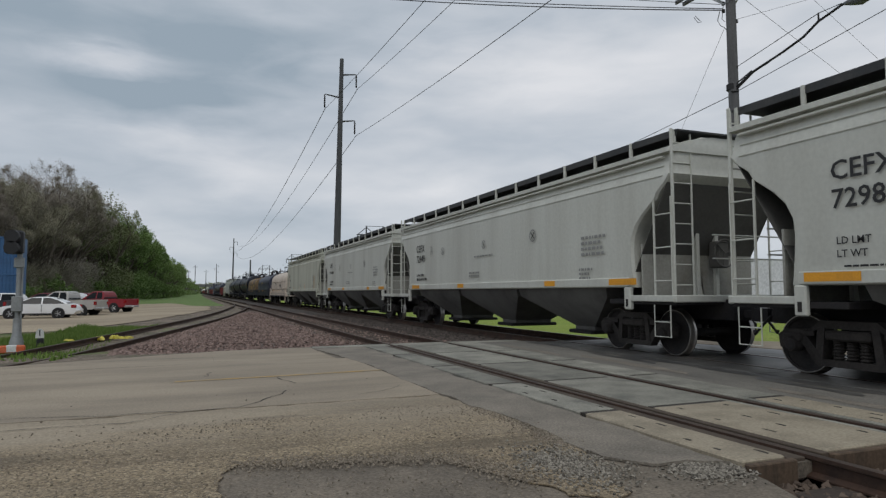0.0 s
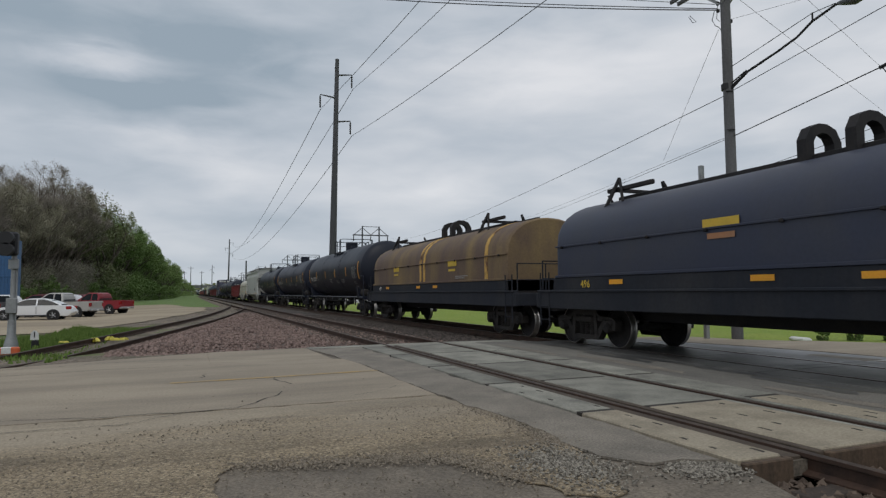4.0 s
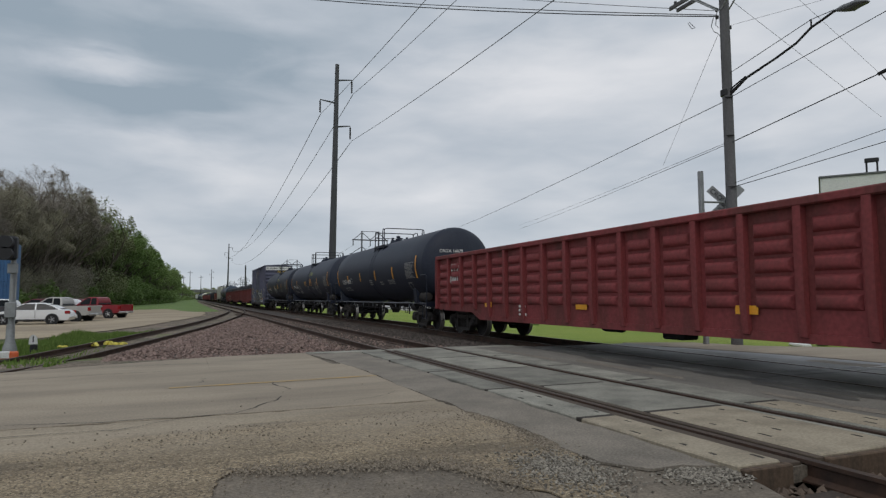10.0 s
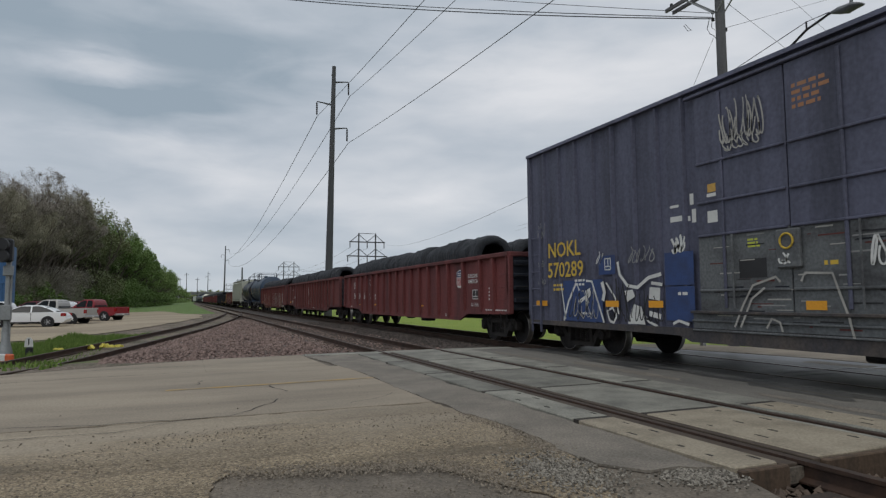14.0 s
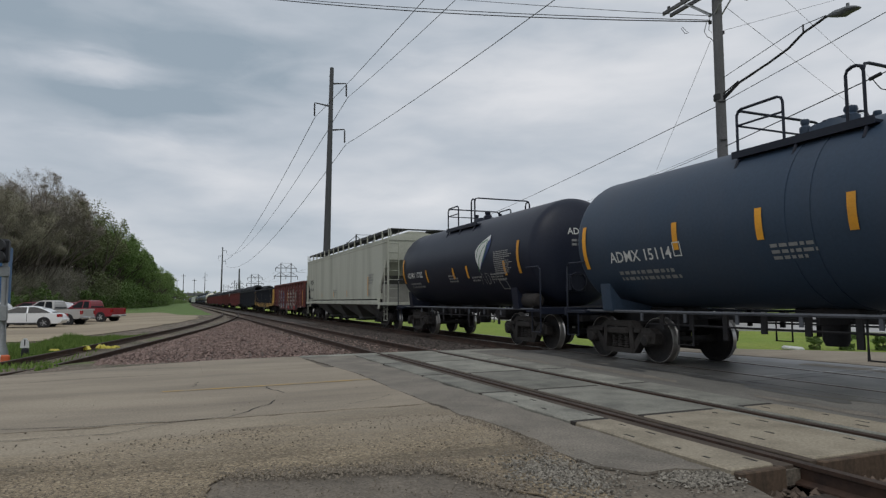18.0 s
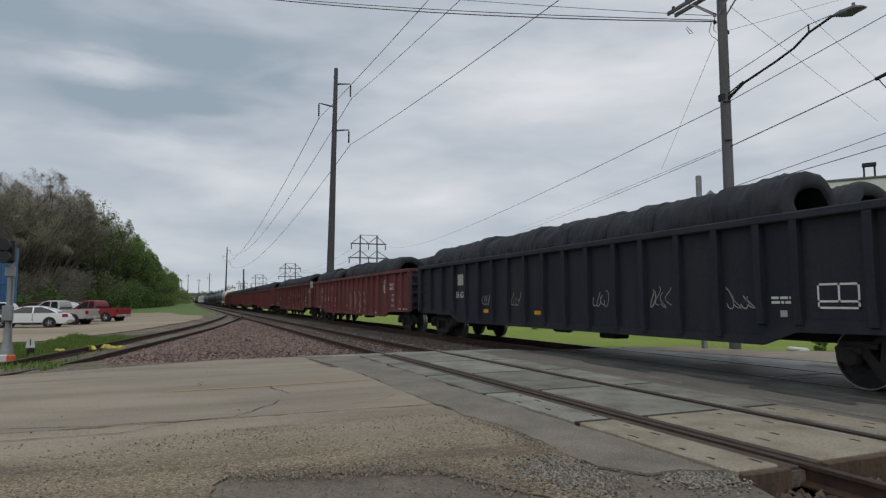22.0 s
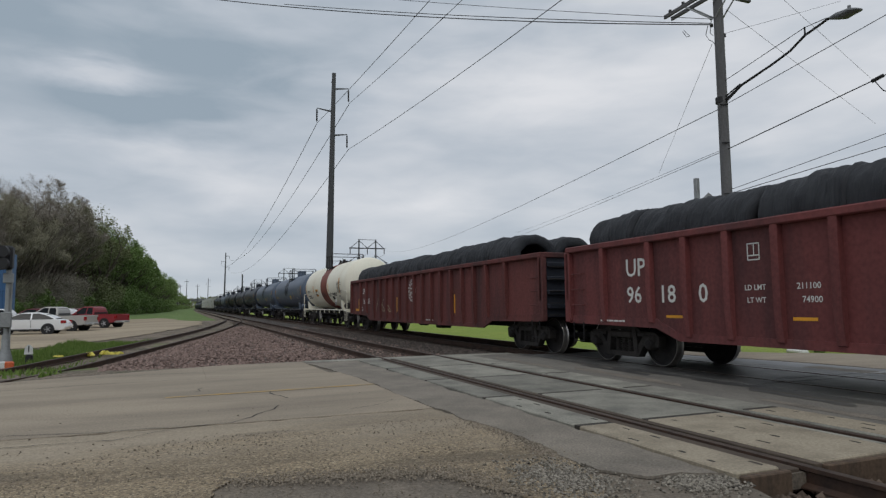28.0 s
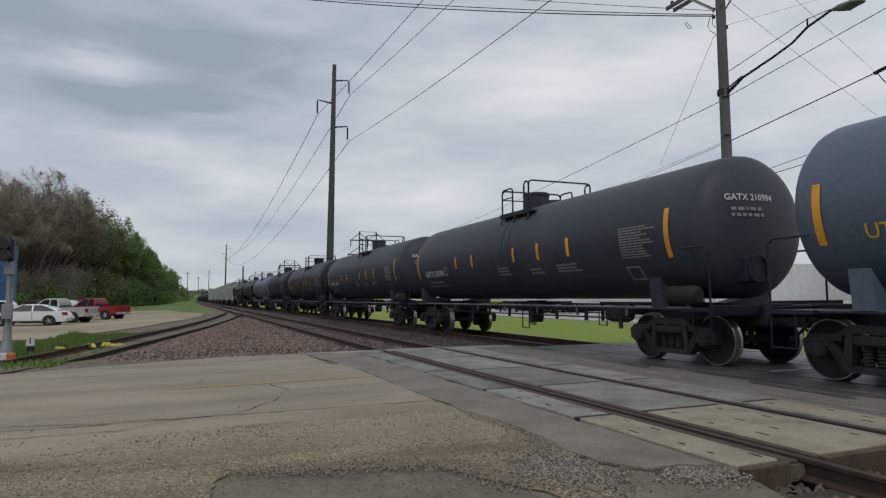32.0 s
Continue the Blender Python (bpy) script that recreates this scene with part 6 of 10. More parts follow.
def gondola(index, length, label, body="gon_red", chord=None, sill=None, load=None, corrugated=False, ribs=17, top=2.58, low=0.60, group="wagons of the train", floor_z=1.1, rib_at=None, end_mat=None):
    car = thing("gondola", label, "gondola wagon", group)
    half, hb = length / 2, length / 2 - 0.58
    chord, sill = chord or body, sill or body
    e, t = hb - 3.5, hb - 2.9
    for s in (-1, 1):
        out = [(-hb, 0.86), (-t, 0.82), (-e, low), (e, low), (t, 0.82), (hb, 0.86), (hb, top - 0.10), (-hb, top - 0.10)]
        sh = Shape()
        if s < 0:
            sh.prism(out, "x", -1.42, -1.38)
        else:
            sh.prism(out, "x", 1.38, 1.42)
        part("side_sheet", sh, body, car, "ribbed steel side")
        part("top_chord", Shape().box(s * 1.44 - 0.10, s * 1.44 + 0.10, -hb - 0.02, hb + 0.02, top - 0.13, top, 0.02), chord, car)
        lowbar = Shape()
        lowbar.prism([(-hb, 0.84), (-t, 0.80), (-e, low - 0.02), (e, low - 0.02), (t, 0.80), (hb, 0.84), (hb, 1.02), (t, 0.98), (e, low + 0.12), (-e, low + 0.12), (-t, 0.98), (-hb, 1.02)] if sill == body
                     else [(-hb, 0.84), (-t, 0.80), (-e, low + 0.06), (e, low + 0.06), (t, 0.80), (hb, 0.84), (hb, 1.10), (-hb, 1.10)], "x", min(s * 1.39, s * 1.455), max(s * 1.39, s * 1.455))
        part("bottom_sill", lowbar, sill, car)
        for y in (rib_at or [-hb + 0.06 + (2 * hb - 0.12) * k / (ribs - 1) for k in range(ribs)]):
            foot = (low if abs(y) < e else 0.84) + 0.02
            key = ("rib", s, body, round(foot, 1), top)
            me = kept(key, lambda: Shape().prism([(s * 1.41, foot + 0.02), (s * 1.49, foot + 0.05), (s * 1.53, foot + 0.5), (s * 1.53, top - 0.12), (s * 1.41, top - 0.12)], "y", -0.065, 0.065).mesh("side_rib", body))
            part("side_rib", me, None, car, "", pose(0, y, 0))
        if corrugated:
            for k in range(ribs - 1):
                y0 = -hb + 0.06 + (2 * hb - 0.12) * (k + 0.5) / (ribs - 1)
                wv = (2 * hb / (ribs - 1)) * 0.34

                def dimples():
                    d = Shape()
                    for z in (1.18, 1.46, 1.74, 2.02, 2.30):
                        d.loft([[(s * x0, -wv * a, z - b), (s * x0, wv * a, z - b), (s * x0, wv * a, z + b), (s * x0, -wv * a, z + b)]
                                for x0, a, b in ((1.415, 1.0, 0.115), (1.450, 0.92, 0.095), (1.482, 0.82, 0.060), (1.492, 0.72, 0.022))])
                    return d.mesh("side_corrugation", body)
                part("side_corrugation", kept(("dimple", s, body, round(wv, 2)), dimples), None, car, "", pose(0, y0, 0))
        y = s * hb
        endp = Shape().box(-1.42, 1.42, y - 0.04, y + 0.04, 0.95, top - 0.02, 0.01)
        part("end_sheet", endp, end_mat or body, car)
        for z in (1.15, 1.50, 1.85, 2.20):
            part("end_rib", Shape().box(-1.38, 1.38, min(y, y + s * 0.12), max(y, y + s * 0.12), z, z + 0.13, 0.03), end_mat or (body if sill == body else sill), car)
        part("end_chord", Shape().box(-1.50, 1.50, y - 0.09, y + 0.09, top - 0.14, top - 0.005, 0.02), chord, car)
        for q in (-1, 1):
            part("corner_post", Shape().box(q * 1.46 - 0.07, q * 1.46 + 0.07, y - 0.08, y + 0.08, 0.86, top - 0.12, 0.015), sill, car)
            for z in (1.25, 1.6, 1.95):
                part("grab_iron", Shape().tube([(q * 1.43, s * (hb - 0.16), z), (q * 1.51, s * (hb - 0.18), z), (q * 1.51, s * (hb - 0.56), z), (q * 1.43, s * (hb - 0.58), z)], 0.012), body, car)
            part("corner_step", Shape().tube([(q * 1.47, s * (hb - 0.18), 0.86), (q * 1.47, s * (hb - 0.18), 0.45), (q * 1.47, s * (hb - 0.56), 0.45), (q * 1.47, s * (hb - 0.56), 0.86)], 0.014), "steel_dark", car)
            for k in range(5):
                z = 1.0 + 0.30 * k
                part("end_grab_iron", Shape().tube([(q * 1.36, y + s * 0.14, z), (q * 0.96, y + s * 0.14, z)], 0.013), "steel_dark", car)
        add_truck(car, s * (half - 2.0), index)
    part("floor", Shape().box(-1.38, 1.38, -hb, hb, floor_z - 0.08, floor_z), "steel_dark", car)
    und = Shape().box(-0.35, 0.35, -hb + 2.5, hb - 2.5, 0.60, 1.0, 0.02)
    und.tube([(-0.8, -hb + 3.2, 0.66), (-0.8, 0, 0.58), (-0.8, hb - 3.2, 0.66)], 0.02)
    und.lathe([(0.0, -0.3), (0.16, -0.3), (0.16, 0.3), (0.0, 0.3)], (-0.7, 0.8, 0.62), "y", 12)
    und.box(-0.9, -0.5, -1.6, -1.0, 0.42, 0.75, 0.03)
    part("underframe", und, "steel_dark", car)
    if load:
        rnd = random.Random(index)
        y = -hb + 0.9 + load[0]
        k = 0
        while y < hb - 0.85 - load[1]:
            for s in (-1, 1):
                if rnd.random() < 0.05 and k > 2:
                    continue
                me = kept(("coil", (index * 7 + k + (s > 0) * 3) % 5), lambda: coil_mesh((index * 7 + k + (s > 0) * 3) % 5))
                part("wire_coil", me, None, car, "coil of dark steel wire rod", pose(s * 0.69, y + rnd.uniform(-0.05, 0.05), 2.62 + rnd.uniform(-0.04, 0.04), rnd.uniform(-3, 3), rnd.uniform(-9, 9), rnd.uniform(-3, 3)))
            y += 1.50 if rnd.random() > 0.07 else 1.75
            k += 1
        part("load_bed", Shape().box(-1.34, 1.34, -hb + 0.3, hb - 0.3, floor_z, 2.15, 0.1), "load_wire", car, "lower layer of wire coils")
    draft_gear(car, half)
    return car


# ---------------------------------------------------------------- coil wagon
def coil_car(index, length, label, hood="coil_white", frame="coil_white", belly=True, bars_top="galv_mat", group="wagons of the train", bands=None, peaked=False):
    car = thing("coil_car", label, "coil wagon", group)
    half, hb = length / 2, length / 2 - 0.62
    hh = hb - 0.75
    hf = hh + (0.55 if belly else 0.15)

    def arch(y, k, z0=1.62):
        pts = []
        for i in range(15):
            a = math.pi * i / 14
            pts.append((-1.43 * k * math.cos(a) if k < 1 else -1.43 * math.cos(a), y, 2.36 + (3.44 - 2.36) * k ** 0.3 * math.sin(a) ** 0.85 if 0 < i < 14 else 2.36))
        return [(1.43, y, z0)] + [(-p[0], p[1], p[2]) for p in pts][0:0] + [(-1.43, y, z0)] + [(p[0], p[1], p[2]) for p in pts]
    sh = Shape()
    ys = [(-hf, 0.97), (-hf + 0.05, 0.995), (-hf + 0.12, 1.0), (0, 1.0), (hh - 0.12, 1.0), (hh - 0.05, 0.995), (hh, 0.97)]
    rings = []
    for y, k in ys:
        rings.append([(p[0] * k, p[1], 1.62 + (p[2] - 1.62) * k) for p in arch(y, 1.0)])
    sh.loft(rings)
    part("hood", sh, hood, car, "round-topped cover over the steel coils", None, 35)
    seam = Shape()
    for s in (-1, 1):
        seam.box(s * 1.44 - 0.02, s * 1.44 + 0.02, -hf, hh, 2.33, 2.37, 0.006)
        seam.box(s * 1.45 - 0.03, s * 1.45 + 0.03, -hf, hh, 1.60, 1.66, 0.008)
    part("hood_bead", seam, hood, car)
    for k in range(9):
        y = -hh + 0.3 + (2 * hh - 0.6) * k / 8
        part("latch", Shape().box(-1.49, -1.43, y - 0.035, y + 0.035, 2.30, 2.36, 0.012), "steel_dark", car)
    if bands:
        for y in bands[1]:
            b = Shape()
            b.loft([[(p[0] * 1.008, p[1], 1.62 + (p[2] - 1.62) * 1.006) for p in arch(yy, 1.0)] for yy in (y - 0.10, y + 0.10)])
            part("hood_band", b, bands[0], car, "rusty yellow band", None, 35)
    # lifting brackets and hoop on top
    for y in (hh - 1.35, -hh + 2.75):
        g = Shape()
        for x in (-0.62, 0.62):
            q = -0.45 if x < 0 else 0.45
            g.tube([(x + q * 0.9, y + 0.05, 2.95), (x, y - 0.12, 3.86)], 0.045)
            g.tube([(x + q * 0.35, y - 0.42, 3.28), (x, y - 0.12, 3.86)], 0.035)
            g.tube([(x, y + 0.30, 3.50), (x + q * 0.55, y - 0.16, 3.30)], 0.030)
            g.box(x - 0.05, x + 0.05, y - 1.25, y + 0.30, 3.56, 3.66, 0.015)
        g.box(-0.75, 0.75, y - 0.05, y + 0.05, 3.56, 3.64, 0.01)
        part("stacking_bracket", g, bars_top, car)
    if peaked:
        hoop = Shape()
        for x in (-0.5, 0.5):
            hoop.tube([(x * 1.05, -0.46, 3.34), (x * 0.62, -0.30, 3.98), (x * 0.62, 0.30, 3.98), (x * 1.05, 0.46, 3.34)], 0.050, 8)
            hoop.tube([(x * 0.62, -0.30, 3.98), (x * 0.7, -0.10, 3.84), (x * 0.7, 0.10, 3.84), (x * 0.62, 0.30, 3.98)], 0.035, 6)
        hoop.box(-0.34, 0.34, -0.34, 0.34, 3.97, 4.05, 0.02)
        part("lifting_hoop", hoop, bars_top, car, "peaked lifting frame")
    for y in (() if peaked else (-0.42, 0.42)):
        hoop = Shape()
        outer = [(-0.42, 0.0), (-0.42, 0.38), (-0.30, 0.58), (-0.10, 0.66), (0.10, 0.66), (0.30, 0.58), (0.42, 0.38), (0.42, 0.0)]
        inner = [(-0.24, 0.0), (-0.24, 0.34), (-0.17, 0.45), (-0.06, 0.50), (0.06, 0.50), (0.17, 0.45), (0.24, 0.34), (0.24, 0.0)]
        rings = [[(x0, y + w, 3.38 + z) for x0, z in outer + inner[::-1]] for w in (-0.09, 0.09)]
        for k in range(7):
            a, b = outer[k], outer[k + 1]
            c, d = inner[k], inner[k + 1]
            hoop.loft([[(a[0], y + w, 3.38 + a[1]), (b[0], y + w, 3.38 + b[1]), (d[0], y + w, 3.38 + d[1]), (c[0], y + w, 3.38 + c[1])] for w in (-0.09, 0.09)])
        part("lifting_hoop", hoop, bars_top, car)
    part("top_walk", Shape().box(-0.30, 0.30, -hh + 1.4, hh - 1.0, 3.41, 3.50, 0.01), bars_top, car)
    # body frame
    for s in (-1, 1):
        a, b = min(s * 1.40, s * 1.52), max(s * 1.40, s * 1.52)
        if belly:
            q = hb - 2.75
            out = [(-hb, 0.98), (-q - 0.55, 0.98), (-q + 0.55, 0.36), (q - 0.55, 0.36), (q + 0.55, 0.98), (hb, 0.98), (hb, 1.28), (-hb, 1.28)]
            part("side_girder", Shape().prism(out, "x", a, b), frame, car, "fish-bellied side girder")
        else:
            part("side_girder", Shape().box(a, b, -hb, hb, 0.86, 1.28, 0.015), frame, car)
        part("trough_side", Shape().box(min(s * 1.36, s * 1.46), max(s * 1.36, s * 1.46), -hh - 0.1, hh + 0.1, 1.28, 1.60, 0.01), frame, car)
        part("ledge", Shape().box(min(s * 1.40, s * 1.55), max(s * 1.40, s * 1.55), -hb, hb, 1.26, 1.31, 0.008), frame, car)
        y = s * hb
        part("end_platform", Shape().box(-1.5, 1.5, min(y, y - s * 0.75), max(y, y - s * 0.75), 1.05, 1.14, 0.01), "steel_dark", car)
        part("end_sill", Shape().box(-1.54, 1.54, y - 0.06, y + 0.06, 0.88, 1.24, 0.015), "steel_dark" if belly else frame, car)
        for q in (-1, 1):
            part("side_ladder", ladder_shape(0.40, 0.42, 1.2 if belly else 1.75, 3 if belly else 4, 0.013, 0.018), "grate_mat" if belly else frame, car, "", pose(q * 1.52, s * (hb - 0.34), 0), 30)
        rails = Shape()
        for x in (-1.40, -0.5, 0.5, 1.40):
            rails.tube([(x, y - s * 0.05, 1.1), (x, y - s * 0.05, 2.05)], 0.02)
        for z in (1.6, 2.05):
            rails.tube([(-1.40, y - s * 0.05, z), (1.40, y - s * 0.05, z)], 0.018)
        part("end_railing", rails, frame, car)
        add_truck(car, s * (half - 2.05), index)
    part("floor", Shape().box(-1.38, 1.38, -hb + 0.7, hb - 0.7, 1.10, 1.30), "steel_dark", car)
    bw = Shape().tube([(0.6 + 0.26 * math.cos(a), -hb + 0.3, 1.9 + 0.26 * math.sin(a)) for a in np.linspace(0, 2 * math.pi, 15)], 0.018)
    bw.box(0.45, 0.75, -hb + 0.32, -hb + 0.5, 1.6, 2.1, 0.02)
    part("brake_wheel", bw, frame, car)
    part("underframe", Shape().box(-0.4, 0.4, -hb + 2.5, hb - 2.5, 0.6, 1.08, 0.02), "steel_dark", car)
    draft_gear(car, half)
    return car


# ---------------------------------------------------------------- boxcar
def boxcar(index, length, label, body="box_blue", top=4.92, group="wagons of the train"):
    car = thing("boxcar", label, "boxcar", group)
    half, hb = length / 2, length / 2 - 0.60
    core = Shape().box(-1.46, 1.46, -hb, hb, 0.72, top - 0.06, 0.02)
    part("body", core, body, car, "dark blue steel body")
    roof = Shape().loft([[(-1.56, y, top - 0.10), (1.56, y, top - 0.10), (1.54, y, top - 0.02), (0, y, top + 0.08), (-1.54, y, top - 0.02)] for y in (-hb - 0.04, hb + 0.04)])
    part("roof", roof, body, car)
    for s in (-1, 1):
        face = lambda x0, x1, y0, y1, z0, z1, bevel=0.01: Shape().box(min(s * x0, s * x1), max(s * x0, s * x1), y0, y1, z0, z1, bevel)
        for y in [q * (hb - 0.05 - 0.68 * k) for q in (-1, 1) for k in range(9)]:
            if -2.15 < y < 1.85:
                continue
            part("side_post", kept(("post", s), lambda: Shape().prism([(s * 1.45, -0.055), (s * 1.525, -0.028), (s * 1.525, 0.028), (s * 1.45, 0.055)], "z", 0.74, top - 0.12).mesh("side_post", body)), None, car, "", pose(0, y, 0))
        part("side_sill", Shape().prism([(-hb, 0.64), (-2.6, 0.60), (-2.3, 0.50), (1.9, 0.50), (2.2, 0.60), (hb, 0.64), (hb, 0.74), (-hb, 0.74)], "x", min(s * 1.44, s * 1.535), max(s * 1.44, s * 1.535)), "sill_grime", car, "grimy bottom sill")
        part("side_skirt", face(1.46, 1.53, -2.2, 1.85, 0.74, 1.03), "box_grime", car, "weathered plating under the doors")
        for z in (0.70, 0.86):
            part("skirt_rib", face(1.53, 1.565, -2.2, 1.85, z, z + 0.035), "box_grime", car)
        for y0, y1, upright in ((-0.14, 1.65, 1.08), (-1.95, -0.16, -1.02)):
            d = part("door", face(1.46, 1.545, y0, y1, 2.33, top - 0.25), body, car, "sliding plug door")
            part("lower_door_panel", face(1.46, 1.545, y0, y1, 1.04, 2.325), "box_grime", d, "scuffed grey-green lower door panel")
            for z in (1.37, 2.30, 2.87, 3.55):
                part("door_rib", face(1.545, 1.585, y0 + 0.02, y1 - 0.02, z, z + 0.045, 0.012), "box_grime" if z < 2 else body, d)
            part("upright", face(1.545, 1.575, upright - 0.03, upright + 0.03, 1.10, top - 0.3), body, d)
            part("lock_bar", Shape().tube([(s * 1.60, upright - 0.20, 1.1), (s * 1.60, upright - 0.20, 2.3)], 0.018), "box_grime", d)
        part("lock_box", face(1.545, 1.62, -0.34, 0.06, 1.70, 2.28, 0.02), "box_grime", car, "raised housing of the door lock")
        part("lock_wheel", Shape().tube([(s * 1.632, -0.14 + 0.11 * math.cos(v), 2.10 + 0.11 * math.sin(v)) for v in np.linspace(0, 2 * math.pi, 17)], 0.016), "ink_yellow", car, "yellow ring of the door lock")
        for z, mat in ((1.00, "sill_grime"), (top - 0.24, body)):
            part("door_track", face(1.5, 1.60, -4.2, 1.85, z, z + 0.05), mat, car)
        y = s * hb
        for k in range(9):
            z = 1.15 + 0.40 * k
            part("end_corrugation", kept(("endcorr", s), lambda: Shape().loft([[(-1.40, y, -0.12), (1.40, y, -0.12), (1.40, y, 0.12), (-1.40, y, 0.12)],
                                                                            [(-1.34, y + s * 0.07, -0.04), (1.34, y + s * 0.07, -0.04), (1.34, y + s * 0.07, 0.04), (-1.34, y + s * 0.07, 0.04)]]).mesh("end_corrugation", body)), None, car, "", pose(0, 0, z))
        for q in (-1, 1):
            part("side_ladder", ladder_shape(0.42, 0.45, 2.1 if q * s > 0 else 3.0, 6), body, car, "", pose(q * 1.56, s * (hb - 0.40), 0), 30)
            part("corner_post", Shape().box(q * 1.47 - 0.05, q * 1.47 + 0.05, y - 0.05, y + 0.05, 0.85, top - 0.1, 0.012), body, car)
        part("end_sill", Shape().box(-1.5, 1.5, y - 0.08, y + 0.08, 0.82, 1.02, 0.015), "steel_dark", car)
        part("crossover_step", Shape().box(-1.2, 1.2, min(y, y + s * 0.35), max(y, y + s * 0.35), 1.06, 1.10), "steel_dark", car)
        add_truck(car, s * (half - 2.2), index)
    bw = Shape().tube([(0.7 + 0.26 * math.cos(a), -hb - 0.16, 1.9 + 0.26 * math.sin(a)) for a in np.linspace(0, 2 * math.pi, 15)], 0.018)
    part("brake_wheel", bw, "steel_dark", car)
    part("underframe", Shape().box(-0.4, 0.4, -hb + 2.5, hb - 2.5, 0.55, 0.9, 0.02).box(-0.9, -0.5, -1.5, -0.7, 0.35, 0.8, 0.03), "steel_dark", car)
    draft_gear(car, half)
    return car

# ---------------------------------------------------------------- the train
SPEED = 18.88
COUPLINGS = [-9.1, 8.65, 26.5, 43.42, 60.6, 74.7, 90.2, 106.5, 123.8, 141.2, 158.2, 175.7, 189.6, 210.5, 227.4, 245.2, 263.0, 279.2, 299.5, 319.8, 340.0,
             353.0, 365.4, 385.45, 402.0, 418.6, 438.7, 459.75, 479.9, 500.3, 521.1, 541.8, 562.4, 576.8, 594.3, 611.9, 628.7, 645.3, 661.8, 676.5, 692.0, 708.5]
for extra in (17.8,) * 7 + (17.0,) * 12:
    COUPLINGS.append(COUPLINGS[-1] + extra)
TRAIN = []


def span(i):
    return COUPLINGS[i + 1] - COUPLINGS[i]


def put(i, car):
    mid = (COUPLINGS[i] + COUPLINGS[i + 1]) / 2
    car.matrix_basis = pose(TRAIN_X, mid, 0)
    TRAIN.append((car, mid))
    return car


def hopper_print(car, i, mark, number, size=0.40, stripes=True, mark_z=2.82, ink="ink_black", inset=2.2, stripe_z=1.34):
    h = span(i) / 2 - 0.62
    side_text(car, mark, size, h - inset, mark_z, ink)
    if number:
        side_text(car, number, size, h - inset, mark_z - size * 1.05, ink)
    else:
        side_bars(car, 1, 1.2, size * 0.7, h - inset, mark_z - size * 1.0, ink, -1.53, i)
    if i == 0:
        side_text(car, "LD LMT", 0.145, h - inset - 0.05, mark_z - 0.90, ink)
        side_text(car, "LT WT", 0.145, h - inset - 0.05, mark_z - 1.08, ink)
        side_text(car, "223200", 0.145, h - inset - 0.80, mark_z - 0.90, ink)
        side_text(car, "62800", 0.145, h - inset - 0.90, mark_z - 1.08, ink)
        side_bars(car, 1, 0.85, 0.05, h - inset - 0.15, mark_z - 1.22, ink, -1.53, 3)
    else:
        side_bars(car, 2, 1.2, 0.32, h - inset - 0.05, mark_z - 1.1, ink, -1.53, i + 3)
    if i != 10:
        side_bars(car, 4, 1.0, 0.50, -h + 3.0, 2.08, "ink_grey", -1.53, i + 5)
    side_bars(car, 3, 0.7, 0.30, -h + 3.1, 1.55, "ink_grey", -1.53, i + 6)
    side_bars(car, 2, 1.1, 0.2, 1.0, 1.75, "ink_grey", -1.53, i + 7)
    if stripes:
        for y, w in ((h - inset + 0.45, 0.85), (1.9, 0.5), (-3.7, 0.5), (-h + 1.95, 0.9)):
            plate(car, w, 0.13, y, stripe_z, "reflector_yellow", -1.556, "reflector_stripe")


def round_logo(car, y, z, r, mat, mat2):
    """A round painted emblem with a cross in it."""
    sh = Shape()
    pts = [(r * math.cos(a), r * math.sin(a)) for a in np.linspace(0, 2 * math.pi, 21)]
    ribbon(sh, pts, r * 0.22)
    part("emblem", sh, mat, car, "round emblem", Matrix.Translation((-1.533, y, z)) @ SIDE, 0)
    sh = Shape()
    ribbon(sh, [(-r * 0.6, -r * 0.6), (r * 0.6, r * 0.6)], r * 0.2)
    ribbon(sh, [(-r * 0.6, r * 0.6), (r * 0.6, -r * 0.6)], r * 0.2)
    part("emblem", sh, mat2, car, "", Matrix.Translation((-1.534, y, z)) @ SIDE, 0)


GREY = "light grey covered hopper wagon with black print and yellow reflectors"
for i, number in ((0, "72986"), (1, "72949"), (2, "")):
    car = put(i, hopper(i, span(i), GREY, "hopper_grey", sill=1.37, cut=1.2, tuck=0.65, arch=HIGH_ARCH, inset=0.07))
    hopper_print(car, i, "CEFX", number, 0.38, inset=(1.88, 2.2, 2.2)[i], stripe_z=1.41)
    h = span(i) / 2 - 0.62
    framed(car, 0.22, 0.28, h - 3.75, 2.68, "ink_grey", -1.531, 0.02)
    round_logo(car, h - 5.0, 2.72, 0.12, "ink_grey", "ink_grey")
    round_logo(car, -0.1, 2.72, 0.12, "ink_grey", "ink_grey")
    round_logo(car, -3.1, 2.74, 0.15, "ink_grey", "ink_black")
    side_bars(car, 1, 1.8, 0.10, 0.6, 2.35, "ink_grey", -1.53, 70 + i)
car = put(3, hopper(3, span(3), "weathered light grey covered hopper with rust streaks", "hopper_worn", sill=1.35, cut=1.12, arch=HIGH_ARCH, inset=0.07))
hopper_print(car, 3, "TILX", "", 0.34, False, 2.6, "ink_black", 1.2)
for y, z, hh in ((-5.7, 1.5, 0.95), (-1.6, 1.55, 0.35), (1.1, 1.5, 0.3), (3.9, 1.45, 0.25)):
    plate(car, 0.09, hh, y, z, "reflector_yellow", -1.533, "reflector_stripe")


